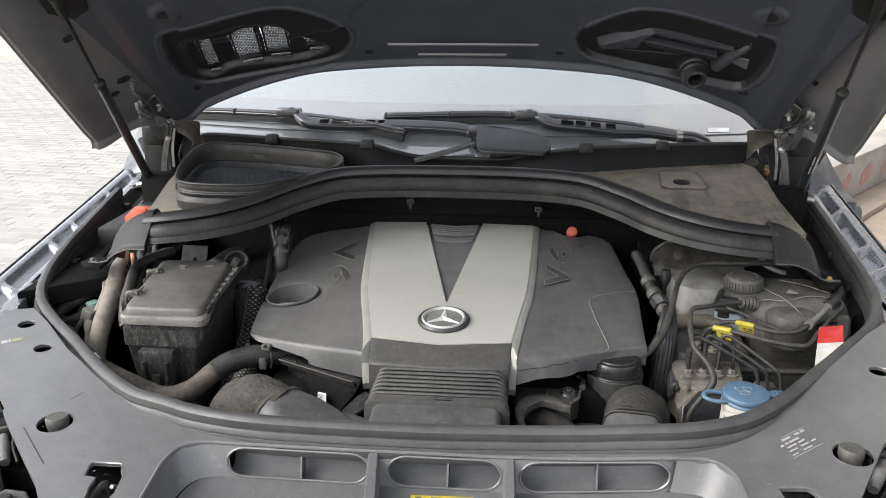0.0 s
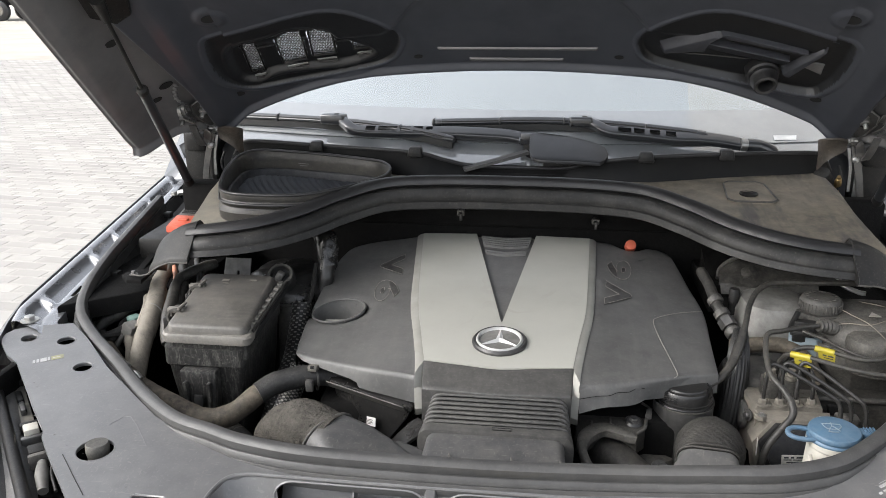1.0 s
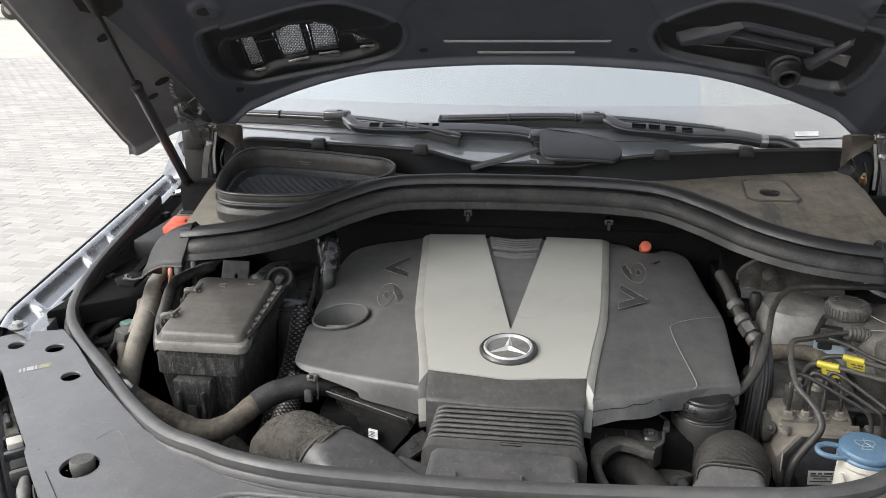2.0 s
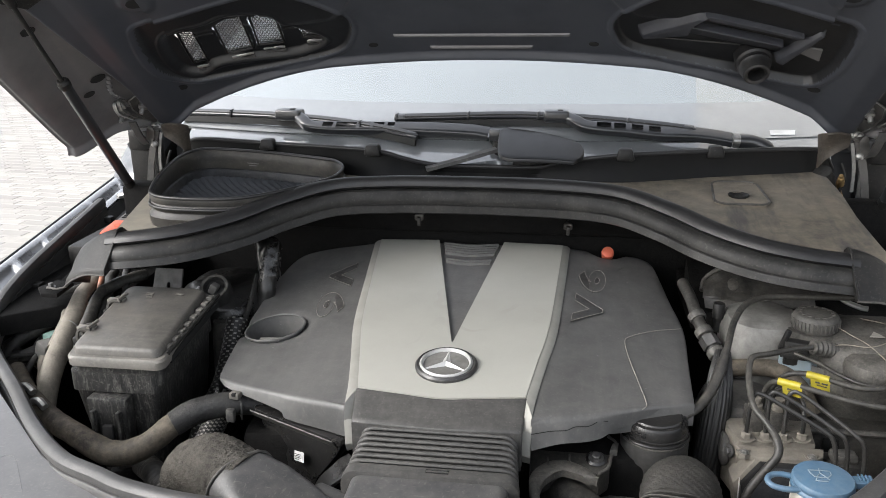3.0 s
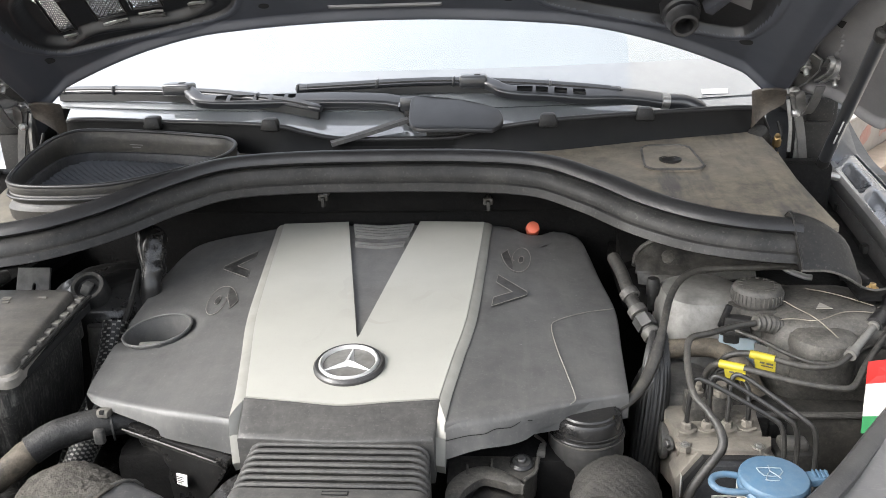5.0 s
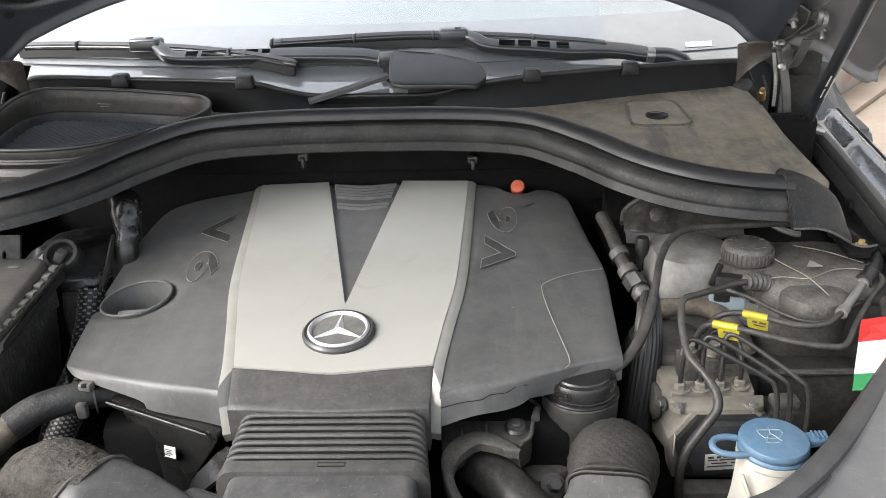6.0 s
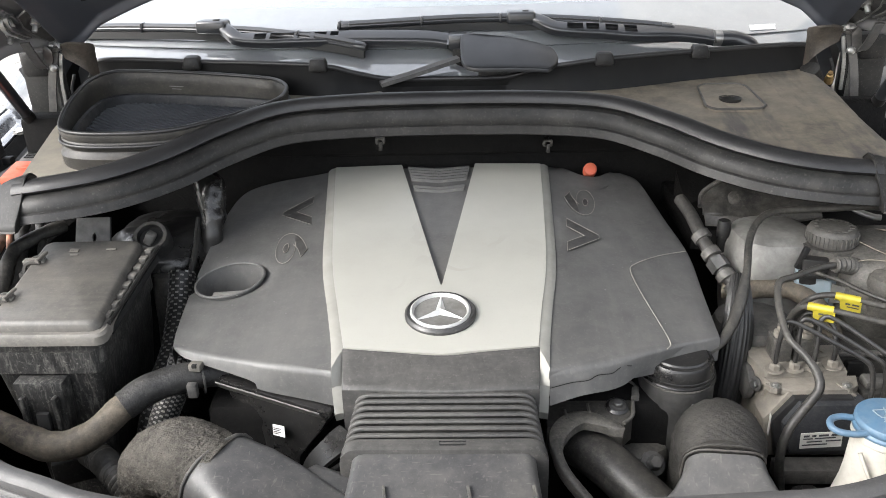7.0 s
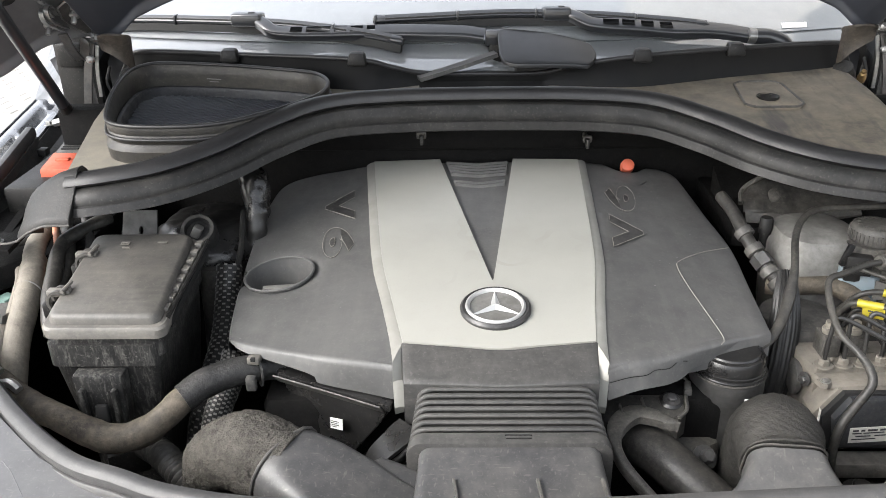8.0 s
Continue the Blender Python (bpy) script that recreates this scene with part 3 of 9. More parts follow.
part("wall_body", along_wall(box((0, 0.0, 0), (kl, 0.22, 0.37), 0.012)), "old_concrete", kerb)
part("coping", along_wall(box((-0.01, -0.012, 0.37), (kl + 0.01, 0.235, 0.405), 0.010)), "old_concrete", kerb)
part("footing", along_wall(box((0, -0.25, 0), (kl, -0.002, 0.055), 0.012)), "earth", kerb)
rk = random.Random(8)
for a, b in ((0.9, 1.2), (1.4, 1.75), (1.95, 2.35), (2.6, 3.0), (3.3, 3.6)):
    cx_, cz_, n_ = (a + b) / 2, 0.20 + rk.uniform(-0.02, 0.02), 18
    blot = [(cx_ + (b - a) / 2 * math.cos(q_) * rk.uniform(0.7, 1.05), cz_ + 0.09 * math.sin(q_ + 0.5) * rk.uniform(0.7, 1.05)) for q_ in [2 * math.pi * k / n_ for k in range(n_)]]
    own = bmesh.new()
    skin(own, [[Vector((x, y_, z)) for x, z in blot] for y_ in (-0.0005, -0.0035)])
    part("red_mark", along_wall(own), "faded_red", kerb)
own = box((-0.5, -2.2, -0.02), (kl, -0.25, 0.012), 0.004)
single("earth_strip", along_wall(own), "earth", "strip of bare brown earth along the low wall", "earth", kind="structure")

# tall pale building beyond the low wall, mirrored in windscreen and paint
BX, BH = 5.4, 18.5
block_ = thing("apartment_building", (BX, 12, 0), "tall pale rendered apartment building with dark windows", "building")
part("wall", box((BX, 1.5, 0), (BX + 9, 34, BH), 0.05), "render_wall", block_)
part("roof", box((BX + 0.02, 1.52, BH), (BX + 8.98, 33.98, BH + 0.3), 0.04), "old_concrete", block_)
for fl in range(3):
    for k in range(8):
        y0, z0 = 4.4 + 3.7 * k, 1.15 + 3.05 * fl
        wd = part("window", box((BX - 0.05, y0, z0), (BX + 0.02, y0 + 1.9, z0 + 1.75), 0.01), "white", block_, "white window frame")
        part("pane", box((BX - 0.058, y0 + 0.10, z0 + 0.10), (BX - 0.048, y0 + 1.80, z0 + 1.65), 0.002), "pane", wd, "dark window glass")

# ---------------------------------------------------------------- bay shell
single("bay_floor", box((-0.72, 0.72, 0.70), (0.72, 1.75, 0.74), 0.01), "dark", "undertray below the engine, near-black with the bay's shade", "undertray", kind="structure")
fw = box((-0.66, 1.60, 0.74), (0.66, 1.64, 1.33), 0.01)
single("firewall", fw, "dark", "sound-insulated bulkhead behind the engine, near-black with the bay's shade", "bulkhead", kind="structure")
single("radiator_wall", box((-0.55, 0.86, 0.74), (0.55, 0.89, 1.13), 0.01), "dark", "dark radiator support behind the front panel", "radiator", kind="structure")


def rail_z(y):
    return 1.235 + 0.12 * (y - 1.32)


CAR_X = -0.01                         # the car's middle line
SADDLES = (1.243, 1.408, 1.498, 1.663, 1.782)


def ease(x):
    x = min(1, max(0, x))
    return x * x * (3 - 2 * x)


def wing_edge(y):
    """Half width of the car at the wing's upper edge."""
    return 0.757 + 0.058 * (y - 1.26) if y > 1.2 else 0.7535 - (1.2 - y) * 0.36


def wing(s):
    w = thing("wing", (s * 0.8 + CAR_X, 1.3, 0.3), "grey metallic front wing with a bright pressed flange and shallow pockets", "car wing", "front wings")
    X = lambda a: s * a + CAR_X
    ys = [0.86 + 0.06 * i for i in range(17)]
    own, rings = bmesh.new(), []
    for y in ys:
        z, ex = rail_z(y), wing_edge(y)
        rings.append([Vector((X(ex + a), y, z + b)) for a, b in ((-0.006, -0.022), (-0.005, -0.006), (-0.003, -0.002), (0.0005, -0.003), (0.008, -0.011), (0.034, -0.040), (0.066, -0.09), (0.085, -0.3), (0.08, -0.75), (0.07, -0.752), (0.06, -0.3), (0.03, -0.06))])
    skin(own, rings)
    part("outer_skin", own, "paint", w)
    # pressed flange: bright rail, pockets sunk towards the bay, saddles between them, inner ledge
    own, n = bmesh.new(), 190
    rows = []
    for i in range(n + 1):
        y = 1.160 + (1.815 - 1.160) * i / n
        ex = wing_edge(y)
        pit = 1.0
        for sd in SADDLES:
            pit *= ease((abs(y - sd) - 0.004) / 0.008)
        pit *= ease((y - 1.175) / 0.02)
        run = ex - 0.757
        a0, a1, a2, a3 = ex - 0.007, 0.7335 + run * 0.9, 0.699 + run * 1.45, 0.674 + run * 1.75
        prof = [(a0, -0.018), (a0, -0.003), (a0 - 0.004, -0.0015), (a1 + 0.005, -0.0015), (a1, -0.003 - 0.002 * pit), (a1 - 0.003, -0.004 - 0.006 * pit), ((a1 + a2) / 2, -0.005 - 0.009 * pit),
                (a2 + 0.005, -0.006 - 0.0145 * pit), (a2 + 0.003, -0.007 - 0.0135 * pit), (a2, -0.008 - 0.003 * pit), (a2 - 0.003, -0.009), (a2 - 0.009, -0.010), ((a2 + a3) / 2 - 0.004, -0.010), (a3, -0.011), (a3 - 0.002, -0.05)]
        skew = [0, 0, 0, 0, 0, -0.002, -0.010, -0.018, -0.020, -0.022, -0.022, -0.022, -0.022, -0.022, -0.022]
        rows.append([own.verts.new((X(a), y + k, rail_z(y) + b)) for (a, b), k in zip(prof, skew)])
    for i in range(n):
        y = 1.160 + (1.815 - 1.160) * (i + 0.5) / n - 0.022
        for j in range(14):
            if j == 11 and (1.255 < y < 1.290 or 1.337 < y < 1.369):
                continue
            own.faces.new((rows[i][j], rows[i][j + 1], rows[i + 1][j + 1], rows[i + 1][j]))
    part("flange", own, "rail", w, "dusty painted flange, sky sheen put into its pale paint", deg=50)
    part("inner_wall", box((X(0.664) - 0.006, 0.95, 0.74), (X(0.664) + 0.006, 1.78, 1.195), 0.003), "dark", w, "inner wing wall, near-black with the bay's shade")
    # black channel between the flange and the cover plates
    part("channel", sweep([(X(0.650 + 0.1 * (y - 1.3)), y, rail_z(y) + 0.0) for y in (1.30, 1.40, 1.50, 1.60, 1.72)],
                          [(-0.032, -0.05), (-0.034, -0.016), (-0.026, -0.010), (-0.012, -0.026), (0.010, -0.030), (0.022, -0.012), (0.030, -0.016), (0.030, -0.05)]), "rubber_dusty", w, "dusty black rain channel")
    for y in (1.345, 1.47, 1.61):
        part("clip", box((X(0.660 + 0.1 * (y - 1.3)) - 0.007, y, rail_z(y) - 0.020), (X(0.660 + 0.1 * (y - 1.3)) + 0.007, y + 0.016, rail_z(y) - 0.008), 0.002), "black", w)
    part("bolt", bolt((X(0.706), 1.168, rail_z(1.168) - 0.004), 0.008, 0.007), "steel", w)
    part("bolt", bolt((X(0.722), 1.715, rail_z(1.715) - 0.010), 0.0065, 0.006), "steel", w)
    # folded corner of the wing beneath the hinge
    own = bmesh.new()
    skin(own, [[Vector((X(a), y, z)) for a, y, z in ((0.795, 1.80, 1.285), (0.805, 1.90, 1.30), (0.80, 1.98, 1.40), (0.74, 1.94, 1.42), (0.715, 1.83, 1.36), (0.735, 1.80, 1.285))],
               [Vector((X(a), y, z)) for a, y, z in ((0.795, 1.79, 1.20), (0.805, 1.90, 1.20), (0.80, 1.98, 1.20), (0.72, 1.94, 1.20), (0.70, 1.83, 1.20), (0.715, 1.79, 1.20))]])
    bmesh.ops.bevel(own, geom=own.edges[:], offset=0.006, segments=2, profile=0.5, affect='EDGES')
    part("corner", own, "paint", w, "folded painted corner below the hinge")
    return w


wing(-1)
wing(1)
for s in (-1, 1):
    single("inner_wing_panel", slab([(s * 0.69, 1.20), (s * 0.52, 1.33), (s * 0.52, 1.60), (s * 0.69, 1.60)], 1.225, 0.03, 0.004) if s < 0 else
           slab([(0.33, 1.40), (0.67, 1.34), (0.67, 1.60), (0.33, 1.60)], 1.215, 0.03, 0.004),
           "dark", "inner wing shelf beside the bulkhead, near-black with the bay's shade", "panel", kind="structure")

# ---------------------------------------------------------------- front panel


def panel_z(x, y):
    """Height of the front panel, a little higher towards the near side."""
    return 1.178 + 0.12 * (y - 0.9) + 0.026 * ease((x - 0.1) / 0.35)


LEFT = [(-0.648, 1.1720), (-0.60, 1.13), (-0.534, 1.062), (-0.416, 0.962), (-0.348, 0.922), (-0.275, 0.900), (-0.195, 0.892)]
RIGHT = [(0.17, 0.893), (0.31, 0.898), (0.39, 0.928), (0.437, 0.960), (0.495, 1.022), (0.60, 1.140), (0.665, 1.20)]
front_panel = thing("front_panel", (0, 0.85, 1.1), "dusty scuffed dark grey plastic panel over the radiator with slots", "trim panel")
WALL_TOP = [(-0.290, 0.69), (-0.2945, 0.771), (-0.295, 0.802), (-0.295, 0.834), (-0.285, 0.862), (-0.262, 0.872), (-0.231, 0.8725), (-0.149, 0.8715), (-0.061, 0.8715), (0.028, 0.872), (0.105, 0.8725), (0.2015, 0.870),
            (0.295, 0.866), (0.333, 0.858), (0.351, 0.834), (0.355, 0.799), (0.357, 0.69)]
WALL_FOOT = [(-0.272, 0.69), (-0.280, 0.775), (-0.280, 0.800), (-0.278, 0.822), (-0.270, 0.846), (-0.250, 0.858), (-0.225, 0.8605), (-0.147, 0.859), (-0.060, 0.8585), (0.0295, 0.858), (0.101, 0.8585), (0.2025, 0.860),
             (0.288, 0.857), (0.320, 0.848), (0.336, 0.828), (0.340, 0.797), (0.342, 0.69)]
outer = LEFT + RIGHT + [(0.70, 1.165), (0.725, 1.12), (0.645, 1.020), (0.575, 0.945), (0.525, 0.89), (0.44, 0.755), (0.40, 0.69)] + WALL_TOP[::-1] + [
    (-0.36, 0.69), (-0.40, 0.755), (-0.424, 0.786), (-0.4885, 0.855), (-0.5225, 0.892), (-0.537, 0.909), (-0.540, 0.918), (-0.589, 0.9706), (-0.668, 1.060), (-0.695, 1.078), (-0.722, 1.106), (-0.7315, 1.121), (-0.7325, 1.133), (-0.727, 1.145), (-0.706, 1.157), (-0.678, 1.164)]
holes = [circle(-0.630, 1.1226, 0.014, 16, 0.0125), circle(-0.5685, 1.0594, 0.014, 16, 0.0125), circle(-0.4587, 0.8930, 0.023, 20, 0.021),
         circle(0.4858, 0.8711, 0.023, 20, 0.021), circle(0.5796, 1.0448, 0.014, 16, 0.0125), circle(0.655, 1.13, 0.012, 14, 0.010), circle(-0.690, 1.1240, 0.0125, 16, 0.0115),
         [(-0.3746, 0.8017), (-0.3775, 0.8228), (-0.3745, 0.8262), (-0.3418, 0.8262), (-0.338, 0.8235), (-0.334, 0.812), (-0.3295, 0.806), (-0.3255, 0.778), (-0.329, 0.768), (-0.356, 0.766), (-0.3605, 0.785), (-0.3605, 0.800)],
         [(0.389, 0.8105), (0.3925, 0.8142), (0.4189, 0.8142), (0.423, 0.811), (0.430, 0.795), (0.430, 0.772), (0.400, 0.768), (0.392, 0.79)]]
part("main_panel", plate(outer, holes, panel_z, 0.006), "panel", front_panel)
for lp in holes:
    part("hole_lip", tube([(x, y, panel_z(x, y) - 0.0012) for x, y in lp], 0.0017, 6, 1, closed=True), "panel", front_panel)
# slanted wall of the recess, pierced by three long rounded slots
FALL = 0.036


def wall_at(x, t):
    """A place on the recess wall: across the car, and from its top (0) to its foot (1)."""
    def y_on(line):
        for (x0, y0), (x1, y1) in zip(line, line[1:]):
            if x0 <= x <= x1 and x1 > x0:
                return y0 + (y1 - y0) * (x - x0) / (x1 - x0)
        return line[0][1]
    a, b = y_on(WALL_TOP[6:13]), y_on(WALL_FOOT[6:13])
    y = a + (b - a) * t
    return Vector((x, y, panel_z(x, y) - 0.002 - FALL * t))


SLOTS = ((-0.2315, -0.0590), (-0.0370, 0.0970), (0.1180, 0.2880))


def wall_plate(holes2, xa, xb):
    """The straight part of the wall with its slots, as a thin plate."""
    own, loops, edges = bmesh.new(), [], []
    n = 40
    rim = [(xa + (xb - xa) * i / n, 0.0) for i in range(n + 1)] + [(xb - (xb - xa) * i / n, 1.0) for i in range(n + 1)]
    for lp in [rim] + holes2:
        vs = [own.verts.new((x, t * 0.05, 0)) for x, t in lp]
        loops.append((vs, lp))
        edges += [own.edges.new((vs[i], vs[(i + 1) % len(vs)])) for i in range(len(vs))]
    bmesh.ops.triangle_fill(own, use_beauty=True, use_dissolve=False, edges=edges, normal=(0, 0, 1))
    back = Vector((0, 0.9, -0.35)) * 0.010
    for k, (vs, lp) in enumerate(loops):
        for v, (x, t) in zip(vs, lp):
            v.co = wall_at(x, t)
        if k:
            low = [own.verts.new(v.co + back) for v in vs]
            for i in range(len(vs)):
                j = (i + 1) % len(vs)
                own.faces.new((vs[i], vs[j], low[j], low[i]))
    return own


def pill(a, b, t0, t1, n=9):
    """Long slot with round ends in the wall's own measures."""
    rx, m = 0.022, (t0 + t1) / 2
    out = []
    for k in range(n + 1):
        q_ = math.pi * k / n
        out.append((b - rx + rx * math.sin(q_), m - (t1 - t0) / 2 * math.cos(q_)))
    for k in range(n + 1):
        q_ = math.pi * k / n
        out.append((a + rx - rx * math.sin(q_), m + (t1 - t0) / 2 * math.cos(q_)))
    return out


pills = [pill(a, b, 0.10, 0.97) for a, b in SLOTS]
part("recess_wall", wall_plate(pills, -0.231, 0.295), "panel", front_panel)
for lp in pills:
    part("slot_lip", tube([wall_at(x, t) for x, t in lp], 0.0016, 6, 1, closed=True), "panel", front_panel)
for lo_, hi_ in ((0, 7), (12, 17)):
    a = resample(spline([(x, y, panel_z(x, y) - 0.002) for x, y in WALL_TOP[lo_:hi_]], 5), 40)
    b = resample(spline([(x, y, panel_z(x, y) - 0.002 - FALL) for x, y in WALL_FOOT[lo_:hi_]], 5), 40)
    own = bmesh.new()
    skin(own, [[p + Vector((0, 0, 0.0005)), p.lerp(q, 0.15), p.lerp(q, 0.6) + Vector((0, 0, -0.001)), q] for p, q in zip(a, b)], closed=False, cap=False)
    part("recess_end", own, "panel", front_panel, deg=60)
top_line = [(x, y, panel_z(x, y) - 0.0012) for x, y in WALL_TOP]
part("recess_edge", tube(top_line, 0.0024, 8, 5), "panel", front_panel, "rolled pale edge of the recess")


def low_z(x, y):
    return panel_z(x, y) - 0.002 - FALL - 0.10 * max(0, 0.859 - y)


floor_line = [(p.x, p.y) for p in spline([(x, y, 0) for x, y in WALL_FOOT], 4)]
part("recess_floor", plate(floor_line + [(0.342, 0.66), (0.05, 0.65), (-0.272, 0.66)], [], low_z, 0.01), "panel", front_panel)
for (x0, x1), wd in (((-0.054, -0.042), 0.0066), ((0.106, 0.109), 0.0064)):
    rings = []
    for y, k in ((0.873, 0.85), (0.867, 1.0), (0.845, 1.02), (0.80, 1.1), (0.74, 1.2), (0.68, 1.3)):
        f = (0.873 - y) / 0.12
        x, zt = x0 + (x1 - x0) * f, panel_z(x0, y) - 0.0015 - 0.016 * f
        rings.append([Vector((x + a * wd * k, y, zb)) for a, zb in ((-1.25, zt - 0.05), (-1.0, zt - 0.003), (-0.7, zt), (0.7, zt), (1.0, zt - 0.003), (1.25, zt - 0.05))])
    own = bmesh.new()
    skin(own, rings)
    part("rib", own, "panel", front_panel)
# shelf and fins seen through the slots
own = bmesh.new()
skin(own, [[wall_at(x, t) + Vector(o_) for t, o_ in ((-0.02, (0, 0.012, -0.004)), (0.35, (0, 0.030, -0.006)), (0.72, (0, 0.026, -0.010)), (0.95, (0, 0.012, -0.007)), (1.03, (0, 0.0, -0.006)))] for x in [-0.231 + 0.526 * k / 40 for k in range(41)]], closed=False, cap=False)
part("slot_shelf", own, "panel", front_panel, "dusty shelf inside the slots", deg=50)
for a, b in SLOTS:
    x = (a + b) / 2 + 0.004
    q = [wall_at(x, 0.04) + Vector((0, 0.003, -0.003)), wall_at(x, 0.92) + Vector((0, 0.002, -0.004)), wall_at(x, 0.92) + Vector((0, 0.022, -0.008)), wall_at(x, 0.1) + Vector((0, 0.024, -0.006))]
    own = bmesh.new()
    skin(own, [[p + Vector((d, 0, 0)) for p in q] for d in (-0.0011, 0.0011)])
    part("slot_fin", own, "panel", front_panel)
for lp in ([(-0.66, 1.0), (-0.52, 0.93), (-0.30, 0.87), (-0.30, 0.70), (-0.44, 0.70), (-0.54, 0.85), (-0.68, 1.05)], [(0.37, 0.85), (0.55, 0.93), (0.69, 1.05), (0.57, 0.85), (0.46, 0.70), (0.37, 0.70)]):
    part("under_tray", slab(lp, 1.10, 0.02, 0.002), "black", front_panel)
p0 = [(-0.007, 0.846), (0.066, 0.848), (0.068, 0.81), (-0.005, 0.808)]
label_ = part("warning_label", quad([(x, y, low_z(x, y) + 0.001) for x, y in p0][::-1], thick=0.0006), "yellow", front_panel, "small yellow warning label with dark print")
part("label_print", bars((-0.003, 0.8445, low_z(0, 0.8445) + 0.0028), (1, 0.03, 0), (0, -1, -0.22), [(0.003, 0.009, [(0.002, 0.009), (0.020, 0.032), (0.048, 0.058)]), (0.013, 0.016, [(0.002, 0.06)]), (0.02, 0.023, [(0.002, 0.05)])]), "ink", label_)
# moulded data block and stickers
PO, PR, PDN = Vector((0.4065, 0.8865, 0)), Vector((0.816, 0.577, 0)), Vector((0.44, -0.898, 0))


def panel_bars(origin, right, down, rows, thick=0.0004):
    """Bars of print laid on the panel's own slope."""
    own = bmesh.new()
    for y0, y1, spans in rows:
        for a, b in spans:
            q = [origin + right * u_ + down * v_ for u_, v_ in ((a, y0), (b, y0), (b, y1), (a, y1))]
            skin(own, [[Vector((p.x, p.y, panel_z(p.x, p.y) + h)) for p in q] for h in (0.0002, 0.0002 + thick)])
    return own


rp = random.Random(17)
print_rows = []
for v0, v1, spans in ((0.0, 0.0035, ((0.009, 0.022), (0.030, 0.037), (0.040, 0.046))), (0.0065, 0.0095, ((0.001, 0.005), (0.008, 0.012), (0.015, 0.030))), (0.0125, 0.0148, ((0.006, 0.020), (0.024, 0.034))), (0.0185, 0.0205, ((0.004, 0.016), (0.022, 0.034), (0.040, 0.047))), (0.0245, 0.0265, ((0.002, 0.010), (0.020, 0.034)))):
    for a_, b_ in spans:
        while a_ < b_:
            w_ = rp.uniform(0.0008, 0.0022)
            print_rows.append((v0, v1, [(a_, min(b_, a_ + w_))]))
            a_ += w_ + 0.0006
print_rows += [(-0.0025, -0.0020, [(0.012, 0.048)]), (0.0288, 0.0293, [(0.0, 0.048)])]
part("moulded_print", panel_bars(PO, PR, PDN, print_rows), "print_grey", front_panel, "pale printed data block")
SO, SR_, SD_ = Vector((-0.648, 1.067, 0)), Vector((0.86, 0.51, 0)).normalized(), Vector((0.51, -0.86, 0))
part("sticker", panel_bars(SO, SR_, SD_, [(0.0, 0.0105, [(0.024, 0.040)])], 0.0003), "faded_yellow", front_panel, "faded yellow sticker end")
part("sticker_print", panel_bars(SO, SR_, SD_, [(0.0005, 0.010, [(0.0, 0.003), (0.005, 0.008), (0.010, 0.018), (0.0195, 0.0225)]), (0.0045, 0.006, [(0.026, 0.036)])], 0.0006), "print_grey", front_panel)
rs = random.Random(5)
sc = bmesh.new()
for k in range(70):
    x = rs.choice((-1, 1)) * rs.uniform(0.33, 0.62)
    y = 0.87 + (abs(x) - 0.36) * 0.72 + rs.uniform(-0.075, 0.01)
    a, ln, wd = rs.uniform(-0.9, 0.9), rs.uniform(0.0006, 0.0034) * rs.choice((0.5, 0.6, 1)), rs.uniform(0.0002, 0.0010)
    r = Vector((math.cos(a), math.sin(a), 0.12 * math.sin(a)))
    d = Vector((-math.sin(a), math.cos(a), 0.12 * math.cos(a)))
    p = Vector((x, y, panel_z(x, y) + 0.0004))
    quad([p - r * ln - d * wd, p + r * ln - d * wd * 0.4, p + r * ln * 0.8 + d * wd, p - r * ln * 0.7 + d * wd * 0.6], sc, 0.0003)
tagged(part("scuff", sc, "scratch", front_panel), kind="stuff")
# pressed grooves on the far-side half
for line in ([(-0.492, 0.880), (-0.462, 0.849), (-0.4312, 0.8178)], [(-0.465, 0.940), (-0.447, 0.958), (-0.400, 0.905)]):
    part("groove", tube([(x, y, panel_z(x, y) + 0.0001) for x, y in line], 0.0006 if line[0][0] < -0.48 else 0.0003, 5, 3), "black" if line[0][0] < -0.48 else "panel", front_panel)
for x, y in ((-0.4587, 0.8985), (0.4858, 0.8765)):
    z = panel_z(x, y)
    b = thing("rubber_buffer", (x, y, z - 0.02), "round rubber bonnet buffer standing in a panel hole", "buffer", "bonnet buffers")
    part("head", lathe([(0, -0.02), (0.0105, -0.026), (0.0125, -0.010), (0.0138, -0.005), (0.0138, 0.003), (0.0125, 0.0052), (0.0, 0.0056)], (x, y, z), 28, (0.0, 0.05, 1)), "capgrey", b)
    part("thread", lathe([(0.011, -0.030), (0.0125, -0.028), (0.011, -0.026), (0.0125, -0.024), (0.011, -0.022), (0.0125, -0.020), (0.011, -0.018)], (x, y, z), 20), "black", b)
    part("seat", lathe([(0.012, -0.036), (0.022, -0.036), (0.022, -0.026), (0.013, -0.024)], (x, y, z), 24), "dark", b)
